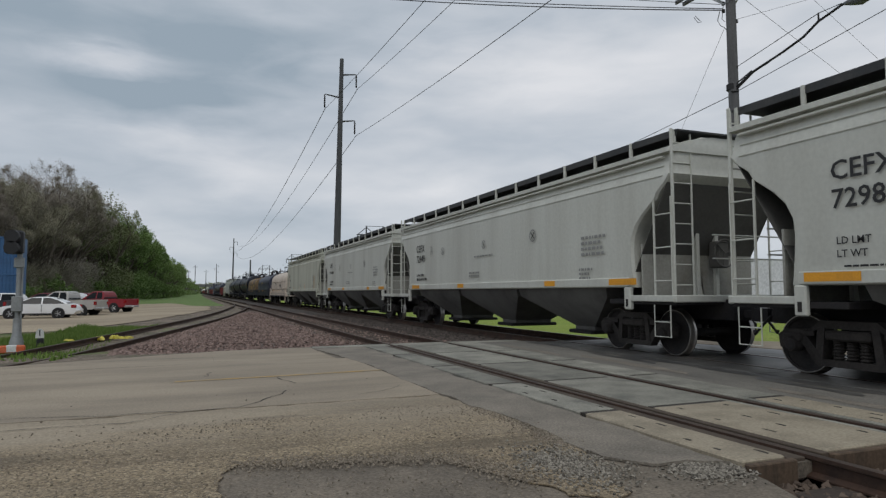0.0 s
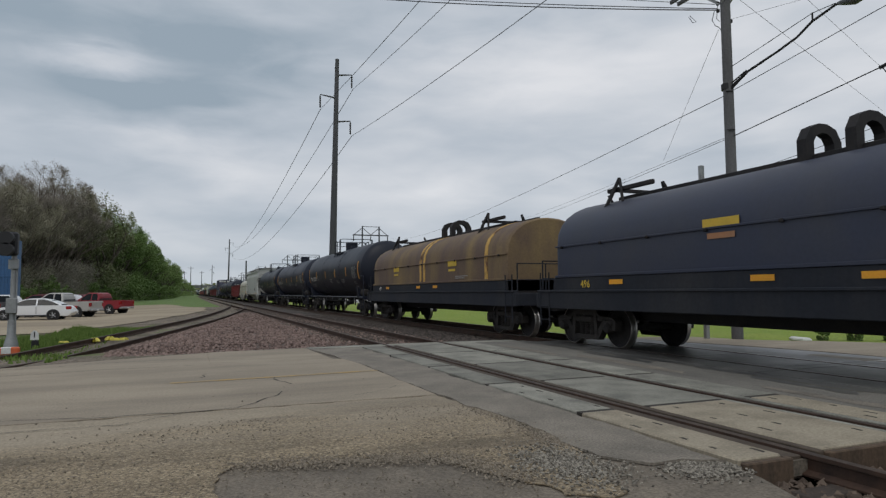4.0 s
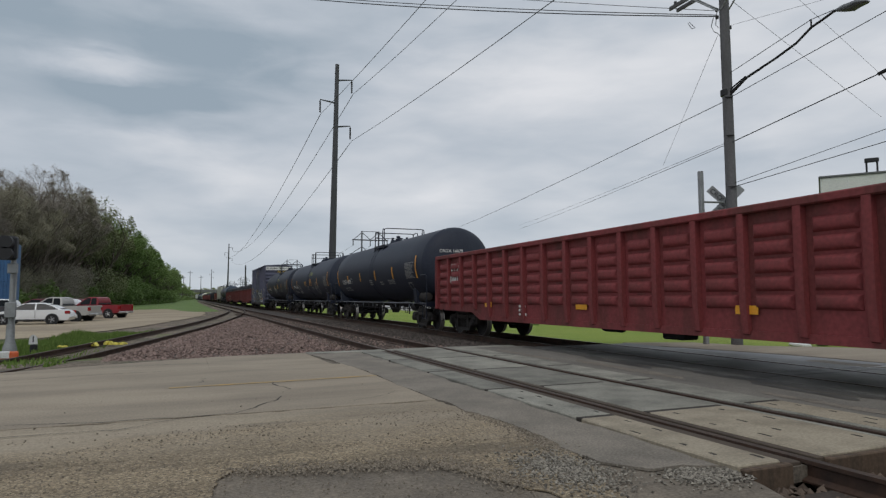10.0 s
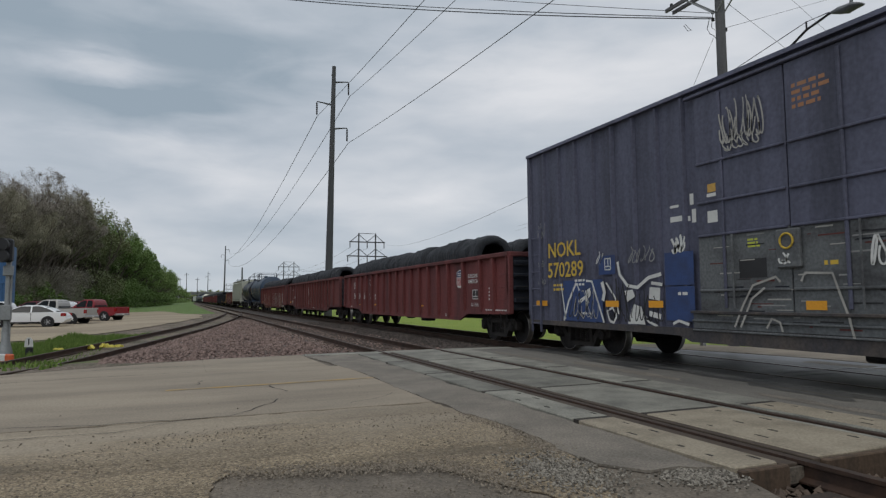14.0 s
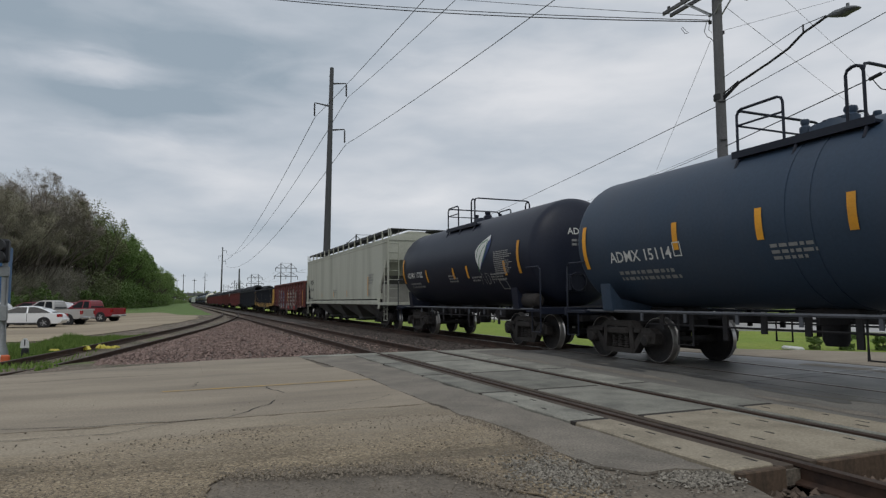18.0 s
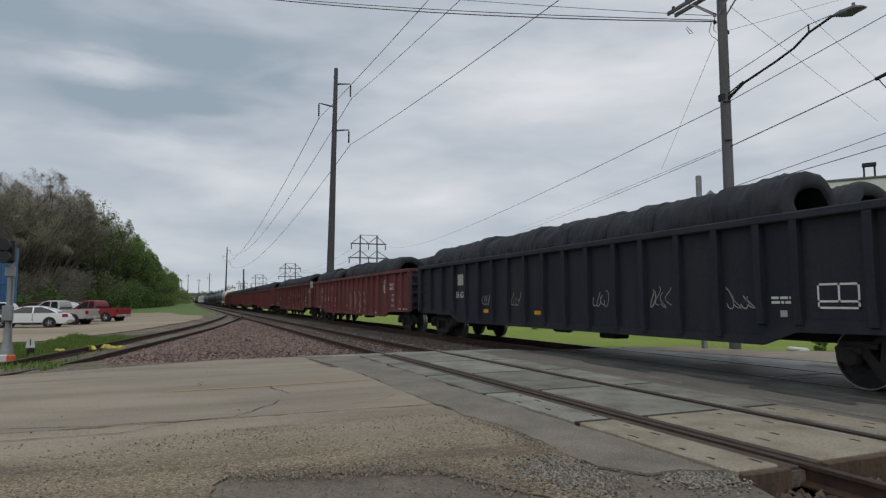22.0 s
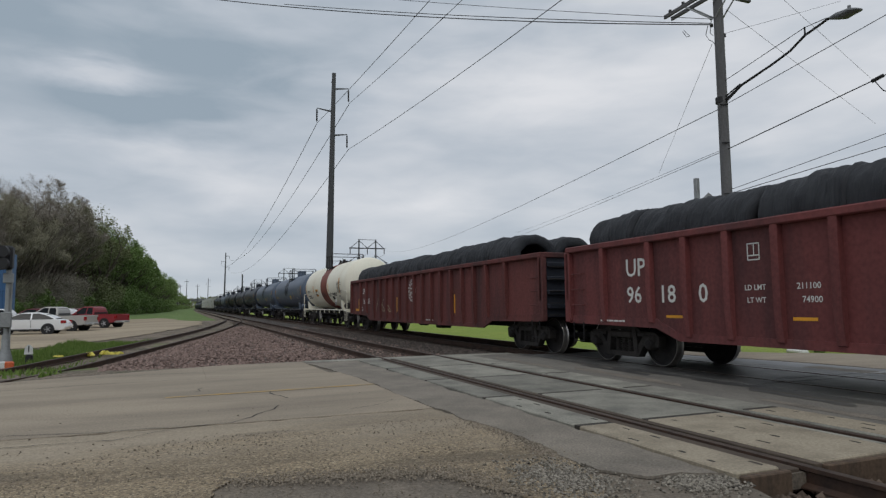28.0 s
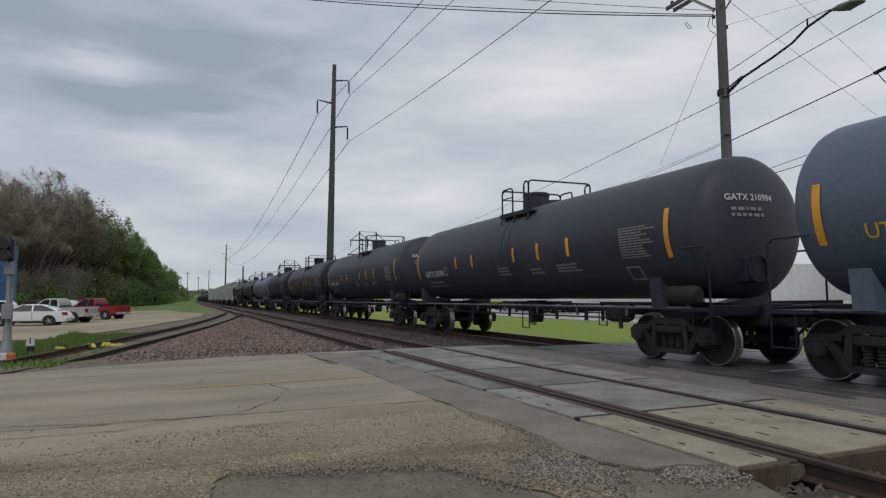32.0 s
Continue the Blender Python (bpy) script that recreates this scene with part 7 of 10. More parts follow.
def coil_print(car, i, mark, ink, z=1.36):
    h = span(i) / 2 - 1.3
    side_text(car, mark, 0.24, h - 1.15, z, ink, -1.475)
    for y in (h - 2.2, 0.6, -1.2):
        plate(car, 0.45, 0.10, y, 1.42, "reflector_yellow", -1.474, "reflector_stripe")
    side_bars(car, 2, 1.1, 0.12, -h + 3.6, 1.72, "ink_grey", -1.447, i)


car = put(4, coil_car(4, span(4), "stained pinkish-white coil wagon with a round hood", "coil_pink", "coil_pink", False, "grate_mat", peaked=True))
hood = span(4) / 2 - 1.37
rnd = random.Random(14)
for k in range(30):
    y = -hood + 0.2 + 2 * (hood - 0.2) * k / 29 + rnd.uniform(-0.1, 0.1)
    st = Shape()
    ln = rnd.uniform(0.10, 0.62)
    z0 = rnd.choice((2.28, 2.28, 1.60))
    ribbon(st, [(0.003 * math.sin(3 * j + k), -ln * j / 5) for j in range(6)], rnd.uniform(0.008, 0.028))
    part("rust_streak", st, "coil_rust" if k % 3 else "ink_black", car, "rusty streak run down from a latch", Matrix.Translation((-1.447 if z0 > 2 else -1.4765, y, z0)) @ SIDE, 0)
for k in range(22):
    y = -6.2 + 12.2 * k / 21
    part("stake_pocket", kept("pocket", lambda: Shape().box(-1.532, -1.52, -0.09, 0.09, -0.035, 0.035, 0.01).mesh("stake_pocket", "steel_dark")), None, car, "dark open stake pocket", pose(0, y, 1.12))
part("grime_band", Shape().box(-1.482, -1.474, -hood, hood, 1.585, 1.635), "coil_rust", car, "band of rust and grime under the hood")
part("sill_grime", Shape().box(-1.5265, -1.521, -6.3, 6.3, 0.865, 0.97), "gon_black", car, "sooty lower edge of the sill")
coil_print(car, 4, "623666", "ink_black")
side_text(car, "CoilSHIELD", 0.42, -0.7, 1.80, "ink_black", -1.447)
side_text(car, "2", 0.22, -2.9, 2.05, "ink_black", -1.447)
plate(car, 0.85, 0.15, 2.2, 2.12, "ink_black", -1.447, "emblem", "painted-over emblem bar")
tag_scrawl(car, 1.0, 1.72, 0.6, 0.3, "ink_black", 8, 3, 0.02, -1.448)
round_logo(car, 1.6, 1.92, 0.15, "ink_black", "ink_black")
framed(car, 0.5, 0.26, -3.9, 1.32, "ink_white", -1.475, 0.02, "ink_black")
car = put(5, coil_car(5, span(5), "dark navy coil wagon with a round hood", "coil_navy", "gon_black", False, "steel_dark"))
coil_print(car, 5, "496", "ink_yellow")
plate(car, 0.8, 0.16, 1.6, 2.35, "ink_yellow", -1.447, "emblem", "faded yellow emblem bar")
plate(car, 0.6, 0.10, 1.5, 2.16, "ink_orange", -1.447, "emblem")
car = put(6, coil_car(6, span(6), "rusty coil wagon with brown and yellow hoods", "coil_rust", "gon_black", False, "steel_dark", "wagons of the train", ("rust_yellow", (-5.6, -0.2, 0.2))))
coil_print(car, 6, "497", "ink_white")
for y in (3.6, -2.6):
    plate(car, 0.75, 0.22, y, 2.15, "ink_yellow", -1.449, "emblem", "worn yellow emblem bar")
    plate(car, 0.6, 0.08, y - 0.05, 1.98, "ink_yellow", -1.449, "emblem")

T_ROW = lambda h: ((h - 0.12, -0.60, 0.95), (h - 2.84, -0.36, 0.52), (1.6, -0.36, 0.46), (-1.2, -0.36, 0.48), (-4.1, -0.36, 0.50), (-h + 0.6, -0.58, 0.95))
FURX_TAGS = ((-1.83, -0.88, 1.45, 0.36, 6), (-3.67, -1.15, 0.85, 0.34, 4), (-4.10, -0.68, 1.15, 0.42, 7), (-5.11, -1.15, 0.6, 0.25, 3), (3.05, -0.98, 0.9, 0.2, 4))
BLACK = "glossy black tank wagon with white print and yellow reflector stripes"
for i, mark in ((7, "TILX 252077"), (8, "TILX 252152"), (9, "FURX 125677")):
    h = span(i) / 2 - 1.17
    car = put(i, tank(i, span(i), BLACK, "tank_black", "tank_black", stripes=T_ROW(h) if i < 9 else ((1.62, -0.42, 0.34), (-1.18, -0.40, 0.36), (-4.05, -0.42, 0.38), T_ROW(h)[-1]), dome="can" if i < 9 else "valves"))
    tank_print(car, span(i), mark, "ink_white", "ink_grey", 0.36 if i < 9 else 0.32, -0.46 if i < 9 else -0.6, i)
    if i == 9:
        for k, (y, sv, w, hh, n) in enumerate(FURX_TAGS):
            me = Shape()
            rnd = random.Random(k)
            for q in range(n):
                a, b, c = rnd.uniform(0.8, 1.6), rnd.uniform(0, 6), rnd.uniform(1.2, 2.4)
                ribbon(me, [(w * (q + 0.5) / n + w / n * 0.5 * math.sin(c * 3 * j / 16 + b), hh * (0.5 + 0.5 * math.cos(math.pi * a * j / 16 + b))) for j in range(17)], 0.022)
            tank_mark(car, me.mesh("graffiti", "ink_silver", 0), y, sv, "graffiti")

car = put(10, hopper(10, span(10), "clean white covered hopper with ribbed ends", "hopper_white", 4.20, 4, True, soot="hopper_worn", cut=1.5, tuck=0.68, walk_h=0.26, beads=False))
hopper_print(car, 10, "BLHX", "461231", 0.25, True, 2.45, "ink_black", 1.3, 1.16)
framed(car, 0.55, 0.42, -4.1, 1.55, "ink_white", -1.532, 0.03, "ink_black")
end_text(car, "BLHX 44405", 0.21, -0.2, 3.88, -(span(10) / 2 - 0.68) + 0.19, "ink_black")
car = put(11, coil_car(11, span(11), "pale cream coil wagon with graffiti on its girder", "coil_white", "coil_white", True, "galv_mat"))
coil_print(car, 11, "AOK 494601", "ink_black", 1.34)
h = span(11) / 2 - 0.82
part("emblem", Shape().box(-0.45, 0.45, -h - 0.008, -h - 0.004, 2.80, 3.12), "ink_grey", car, "faded grey paint patch")
end_text(car, "AOK", 0.36, -0.35, 2.85, -h - 0.014, "ink_black")
end_text(car, "FOR USE ON", 0.19, -1.0, 2.56, -h - 0.012, "ink_black")
end_text(car, "THRU", 0.19, -0.5, 2.33, -h - 0.012, "ink_black")
end_bars = bars(1, 0.8, 0.14, 4)
part("small_print", end_bars, "ink_black", car, "", Matrix.Translation((0.25, -h - 0.012, 2.57)) @ END, 0)
plate(car, 0.86, 0.14, -5.40, 1.40, "reflector_yellow", -1.476, "reflector_stripe")
framed(car, 0.30, 0.34, -1.55, 0.72, "ink_white", -1.535, 0.03, "ink_black")
sprayed(car, 2.35, 0.40, 4.2, 0.66, "JMRKOR", ("ink_silver", "coil_white"), "ink_grey", 21, -1.527, "ink_silver", 0.03, 0.07)
sprayed(car, 2.33, 0.42, 4.15, 0.62, "JMRKOR", ("ink_silver",), "ink_black", 21, -1.5285, None, 0.0, 0.03)

car = put(12, gondola(12, span(12), "bright oxide red empty gondola with corrugated sides", "gon_bright", corrugated=True, ribs=20, top=2.72))
side_text(car, "C E F X", 0.34, span(12) / 2 - 1.5, 2.15, "ink_white", -1.468)
side_text(car, "30843", 0.34, span(12) / 2 - 1.6, 1.75, "ink_white", -1.468)
for y in (6.0, 1.2, -3.4):
    plate(car, 0.45, 0.14, y, 0.98, "reflector_yellow", -1.46, "reflector_stripe")
side_bars(car, 3, 0.5, 0.32, 3.9, 0.78, "ink_white", -1.462, 12)

for i, mark in ((13, "CRGX 16079"), (14, "CRGX 16382"), (15, "CRGX 16496")):
    h = span(i) / 2 - 1.17
    car = put(i, tank(i, span(i), "matt black tank wagon with white print and a top platform", "tank_faded", "tank_black", stripes=((h - 0.12, -0.62, 0.9), (h - 2.7, -0.36, 0.40), (1.35, -0.42, 0.36), (0.88, -0.42, 0.36), (-0.79, -0.42, 0.46), (-1.26, -0.42, 0.46), (-3.47, -0.45, 0.52), (-h + 0.7, -0.55, 0.9)) if i > 13 else ((h - 0.12, -0.62, 0.9), (4.73, -0.45, 0.36), (2.07, -0.47, 0.42), (-0.71, -0.48, 0.46), (-3.5, -0.5, 0.54), (-h + 0.7, -0.55, 0.9)), dome="valves", seams=1, dome_y=-0.17))
    tank_print(car, span(i), mark, "ink_white", "ink_grey", 0.34, -0.55, i, True, 1.27)
    if i > 13:
        tank_mark(car, letters("CAUTION", 0.125, "ink_lime"), -1.08, 0.44)
        tank_mark(car, letters("NITROGEN BLANKET", 0.105, "ink_lime"), -0.82, 0.31)
    if i == 14:
        for y, s, r in ((-2.64, -1.05, 0.52), (4.15, -0.95, 0.36)):
            me = Shape()
            ribbon(me, [(r * 1.05 * math.cos(a) + r, r * math.sin(a) * 0.9 + r * 0.7) for a in np.linspace(0, 6.3, 26)], 0.035)
            ribbon(me, [(r * 0.2, r * 0.2), (r * 0.7, r * 1.25), (r * 0.9, r * 0.1), (r * 1.2, r * 1.35), (r * 1.35, r * 0.2), (r * 1.75, r * 1.05), (r * 1.5, -r * 0.1), (r * 0.35, r * 0.15), (r * 0.9, r * 0.5)], 0.030)
            ribbon(me, [(r * 0.06, r * 0.9), (r * 0.5, r * 1.5), (r * 1.1, r * 1.6), (r * 1.8, r * 1.35), (r * 2.05, r * 0.8)], 0.022)
            tank_mark(car, me.mesh("graffiti", "ink_silver", 0), y, s, "graffiti")
    if i == 15:
        me = Shape()
        ribbon(me, [(0.1, 1.1), (0.2, 0.3), (0.6, 0.5), (0.9, 0.1), (1.1, 0.55), (0.7, 0.35), (0.3, 0.6), (1.4, 0.75)], 0.035)
        ribbon(me, [(0.15, 0.9), (0.3, 0.2), (0.8, 0.65), (1.1, 0.2)], 0.045)
        ribbon(me, [(0.05, 1.0), (0.12, 0.62), (0.34, 0.78), (0.28, 0.40), (0.62, 0.30), (0.52, 0.62), (0.95, 0.48)], 0.075)
        ribbon(me, [(0.45, 0.85), (0.62, 0.62), (0.80, 0.80), (0.74, 0.25), (1.15, 0.42)], 0.025)
        tank_mark(car, me.mesh("graffiti", "ink_white", 0), 1.6, -1.05, "graffiti")

# boxcar
car = put(16, boxcar(16, span(16), "tall dark blue boxcar with graffiti along its foot", "box_blue", 5.02))
h = span(16) / 2 - 0.60
part("end_board", Shape().box(-1.42, 1.42, -h - 0.09, -h - 0.075, 4.45, 4.84), "sign_white", car, "white board across the end's top")
end_text(car, "EXCESS HEIGHT CAR", 0.20, -1.35, 4.60, -h - 0.095, "ink_black")
end_text(car, "NOKL 570289", 0.34, -0.1, 4.16, -h - 0.095, "ink_yellow")
side_text(car, "NOKL", 0.50, h - 0.93, 2.26, "ink_yellow", -1.535)
side_text(car, "570289", 0.50, h - 0.91, 1.78, "ink_yellow", -1.535)
# sprayed blocks, outlines and fills along the foot
for y, z, w, hh in ((5.94, 0.76, 1.52, 0.92), (4.54, 1.77, 0.56, 0.40), (2.52, 0.86, 0.72, 0.62), (2.52, 1.50, 0.72, 0.60)):
    plate(car, w, hh, y, z, "ink_blue", -1.5265, "patch", "blue sprayed block")
sh = Shape()
for pts, wd in ((((5.92, 0.76), (5.72, 1.20), (5.40, 1.62), (5.28, 1.45)), 0.06), (((5.02, 1.66), (4.80, 1.64), (4.60, 1.20), (4.40, 0.76)), 0.05),
                (((5.30, 1.18), (5.05, 1.30), (4.95, 1.15)), 0.09), (((5.85, 0.80), (5.95, 1.30), (6.02, 1.62)), 0.04),
                (((3.90, 2.02), (3.84, 1.75), (3.60, 1.52), (3.30, 1.48), (2.98, 1.66), (2.62, 1.72)), 0.07), (((2.90, 1.56), (2.60, 1.52)), 0.06),
                (((3.20, 1.00), (3.00, 0.82), (2.76, 0.74)), 0.05), (((2.98, 0.98), (2.66, 0.92)), 0.10), (((4.20, 0.80), (4.28, 1.00), (4.10, 1.08), (3.96, 0.90), (4.08, 0.77), (4.20, 0.80)), 0.06),
                (((4.44, 1.62), (4.36, 1.40), (4.42, 1.22)), 0.10), (((4.30, 1.60), (4.00, 1.28), (3.90, 0.95)), 0.045), (((2.35, 0.80), (2.20, 0.86), (1.95, 0.80)), 0.05)):
    ribbon(sh, [(-y, z) for y, z in pts], wd)
part("graffiti", sh, "ink_white", car, "white sprayed outlines of tall letters", Matrix.Translation((-1.5285, 0, 0)) @ SIDE, 0)
sh = Shape()
for poly in (((3.62, 0.76), (3.44, 1.16), (3.20, 1.10), (3.10, 0.76)), ((3.70, 1.42), (3.62, 1.20), (3.38, 1.30), (3.45, 1.44)), ((2.95, 1.48), (2.66, 1.46), (2.68, 1.22), (2.98, 1.26)), ((5.06, 1.44), (4.86, 1.50), (4.84, 1.34), (5.0, 1.24))):
    sh.add([(-y, z, 0) for y, z in poly], [(0, 1, 2, 3)])
part("graffiti", sh, "ink_white", car, "white sprayed fill", Matrix.Translation((-1.5275, 0, 0)) @ SIDE, 0)
for y, z, w, hh, seed in ((5.7, 0.78, 1.0, 0.7, 48), (4.25, 0.78, 0.7, 0.9, 148), (3.5, 0.78, 0.9, 0.7, 149)):
    tag_scrawl(car, y, z, w, hh, "ink_black", seed, 7, 0.030, -1.5295)
tag_scrawl(car, 5.5, 0.80, 0.9, 0.75, "ink_silver", 51, 6, 0.018, -1.5298)
tag_scrawl(car, 3.55, 1.95, 0.75, 0.34, "ink_grey", 52, 6, 0.020, -1.5285)
tag_scrawl(car, 2.32, 2.08, 0.32, 0.32, "ink_white", 53, 4, 0.045, -1.5285)
tag_scrawl(car, 4.62, 2.0, 0.24, 0.28, "ink_white", 54, 2, 0.022, -1.5285)
tag_scrawl(car, 7.05, 2.05, 0.30, 0.22, "ink_grey", 55, 5, 0.014, -1.5285)
tag_scrawl(car, 7.05, 2.75, 0.34, 0.40, "ink_grey", 56, 6, 0.012, -1.5285)
tag_scrawl(car, 7.05, 1.62, 0.34, 0.14, "ink_grey", 57, 5, 0.014, -1.5285)
side_bars(car, 2, 0.55, 0.20, 6.35, 1.46, "ink_yellow", -1.5275, 60)
side_bars(car, 2, 0.5, 0.18, 5.45, 1.56, "ink_white", -1.5292, 61)
side_bars(car, 1, 0.45, 0.07, 5.25, 0.92, "ink_white", -1.5292, 62)
side_bars(car, 1, 0.30, 0.10, 2.20, 1.32, "ink_white", -1.5292, 63)
framed(car, 0.22, 0.26, 4.34, 1.86, "ink_white", -1.5285, 0.025, "ink_blue")
for y, w in ((7.16, 0.52), (4.33, 0.44), (2.99, 0.40)):
    plate(car, w, 0.13, y, 1.09, "reflector_yellow", -1.5305, "reflector_stripe")
plate(car, 0.32, 0.13, -0.35, 1.09, "reflector_yellow", -1.551, "reflector_stripe")
for y, w in ((-2.98, 0.42), (-5.60, 0.48)):
    plate(car, w, 0.12, y, 1.08, "reflector_yellow", -1.5325, "reflector_stripe")
plate(car, 0.40, 0.24, -6.98, 1.10, "reflector_yellow", -1.5325, "reflector_stripe")
for y, z, ww, hh in ((1.90, 2.92, 0.09, 0.20), (1.86, 2.60, 0.10, 0.24), (2.40, 2.92, 0.22, 0.05), (2.40, 2.66, 0.30, 0.10), (2.0, 2.64, 0.10, 0.09)):
    plate(car, ww, hh, y, z, "ink_white", -1.4655, "placard")
for y, z, ww, hh, mat in ((1.42, 2.54, 0.22, 0.20, "ink_white"), (1.42, 2.98, 0.20, 0.06, "ink_white"), (1.40, 3.06, 0.18, 0.14, "rust_yellow"), (0.80, 1.58, 0.52, 0.30, "ink_black")):
    plate(car, ww, hh, y, z, mat, -1.5485, "placard", "small painted notice")
tag_scrawl(car, 1.05, 3.78, 0.85, 0.72, "ink_silver", 35, 12, 0.026, -1.587)
tag_scrawl(car, 1.00, 3.66, 0.70, 0.40, "ink_silver", 36, 7, 0.020, -1.5875)
side_bars(car, 4, 0.70, 0.42, -0.28, 4.04, "ink_orange", -1.5485, 88)
side_bars(car, 3, 0.30, 0.16, 0.62, 2.06, "ink_lime", -1.5485, 89)
side_bars(car, 1, 0.30, 0.11, -0.66, 1.72, "ink_yellow", -1.5485, 90)
tag_scrawl(car, -1.35, 1.66, 0.55, 0.50, "ink_white", 152, 6, 0.028, -1.5875)
tag_scrawl(car, 0.0, 1.76, 0.18, 0.20, "ink_white", 43, 3, 0.03, -1.6225)
# faint outlines of two tall letters across the doors
sh = Shape()
for pts in (((0.90, 0.80), (0.72, 1.15), (0.52, 1.46), (0.10, 1.58), (0.02, 1.50)), ((0.78, 0.80), (0.55, 1.25), (0.30, 1.42)), ((-0.32, 1.50), (-0.38, 1.62), (-0.80, 1.60), (-0.88, 1.35), (-1.00, 1.00), (-1.06, 0.72)), ((0.30, 0.80), (0.20, 0.95), (0.06, 0.90), (0.02, 0.76))):
    ribbon(sh, [(-y, z) for y, z in pts], 0.035)
part("graffiti", sh, "ink_silver", car, "faint sprayed letter outlines", Matrix.Translation((-1.5885, 0, 0)) @ SIDE, 0)
# four tall bulging shapes, dark inside a broad white edge, on pale ground
for layer, (wide, mat, what) in enumerate(((0.78, "ink_cream", "sprayed ground colour"), (0.64, "ink_white", "white sprayed edge"), (0.50, "ink_dim", "dark sprayed fill"))):
    for k, (y0, y1, top, lean) in enumerate(((-2.08, -2.70, 1.55, 0.05), (-2.98, -3.62, 1.72, -0.16), (-3.80, -4.42, 1.98, -0.10), (-4.72, -5.14, 1.66, 0.02))):
        sh = Shape()
        pts = []
        for j in range(17):
            q = j / 16
            arc = math.sin(math.pi * q) ** 0.45
            pts.append((-(y0 + (y1 - y0) * (0.5 - 0.5 * math.cos(math.pi * q))) - lean * arc + 0.05 * math.sin(9 * q + top * 7), (0.92 + 0.16 * math.sin(top * 9) ** 2) + (top - 0.98) * arc))
        ribbon(sh, pts, wide * (0.62 if mat == "ink_dim" else 0.66))
        part("graffiti", sh, mat, car, what, Matrix.Translation((-1.5268 - 0.0012 * layer - 0.00025 * k, 0, 0)) @ SIDE, 0)
sh = Shape()
for pts, wd in ((((-2.15, 0.80), (-2.45, 0.95), (-2.60, 0.80)), 0.05), (((-3.05, 0.80), (-3.30, 1.10), (-3.55, 0.82)), 0.06), (((-3.95, 0.80), (-4.05, 1.20), (-4.25, 0.85)), 0.05), (((-4.60, 0.84), (-4.95, 0.80), (-5.32, 0.92)), 0.12), (((-4.90, 1.30), (-5.02, 1.15), (-4.94, 1.05)), 0.08),
                (((-5.30, 1.05), (-5.70, 1.40), (-6.15, 1.30), (-6.75, 1.24)), 0.035), (((-5.45, 0.90), (-5.90, 1.28), (-6.10, 1.00), (-5.95, 0.85)), 0.04), (((-6.10, 0.80), (-6.20, 1.30), (-6.45, 1.62), (-6.20, 1.66), (-6.16, 1.95)), 0.03), (((-6.62, 0.80), (-6.60, 1.50), (-6.30, 1.52), (-6.28, 0.80)), 0.03), (((-5.42, 1.10), (-5.52, 0.86), (-5.62, 1.20)), 0.08)):
    ribbon(sh, [(-y, z) for y, z in pts], wd)
part("graffiti", sh, "ink_white", car, "white sprayed lines", Matrix.Translation((-1.531, 0, 0)) @ SIDE, 0)
for y, z, w, hh, mat in ((-5.20, 0.76, 0.62, 0.28, "ink_blue"), (-6.32, 0.78, 0.40, 0.42, "ink_blue"), (-5.60, 1.55, 0.42, 0.95, "box_grime"), (-6.12, 1.50, 0.62, 0.98, "box_grime"), (-6.84, 0.78, 0.55, 2.30, "box_grime")):
    plate(car, w, hh, y, z, mat, -1.4655, "patch", "repainted patch on the side sheet")
side_bars(car, 2, 0.36, 0.09, -6.34, 0.90, "ink_white", -1.4672, 64)
side_bars(car, 7, 0.14, 0.70, -6.14, 1.62, "ink_yellow", -1.4672, 65)
side_bars(car, 7, 0.14, 0.70, -6.60, 1.62, "ink_yellow", -1.4672, 66)
side_bars(car, 2, 0.30, 0.20, -6.28, 2.10, "ink_yellow", -1.4672, 67)
side_bars(car, 2, 0.34, 0.14, -5.66, 1.80, "ink_lime", -1.4672, 68)
tag_scrawl(car, -6.90, 2.05, 0.50, 0.34, "ink_white", 34, 6, 0.035, -1.5285)
tag_scrawl(car, -6.90, 1.55, 0.45, 0.30, "ink_grey", 33, 6, 0.014, -1.5285)
tag_scrawl(car, -2.00, 1.95, 0.55, 0.25, "ink_grey", 49, 5, 0.016, -1.5285)
tag_scrawl(car, -6.15, 3.05, 0.45, 0.35, "ink_grey", 50, 5, 0.014, -1.5285)
rnd = random.Random(6)
for k in range(70):
    y, z = rnd.uniform(-1.9, 1.5), rnd.uniform(0.78, 1.75) if k < 45 else rnd.uniform(1.75, 2.25)
    plate(car, rnd.uniform(0.04, 0.45), rnd.uniform(0.010, 0.03), y, z, rnd.choice(("gon_brown", "ink_black", "ink_black", "gon_black", "ink_grey", "ink_silver")), (-1.5475 if z > 1.04 else -1.5325) - 0.0004 * (k % 8), "paint_wear", "scrape in the door paint")


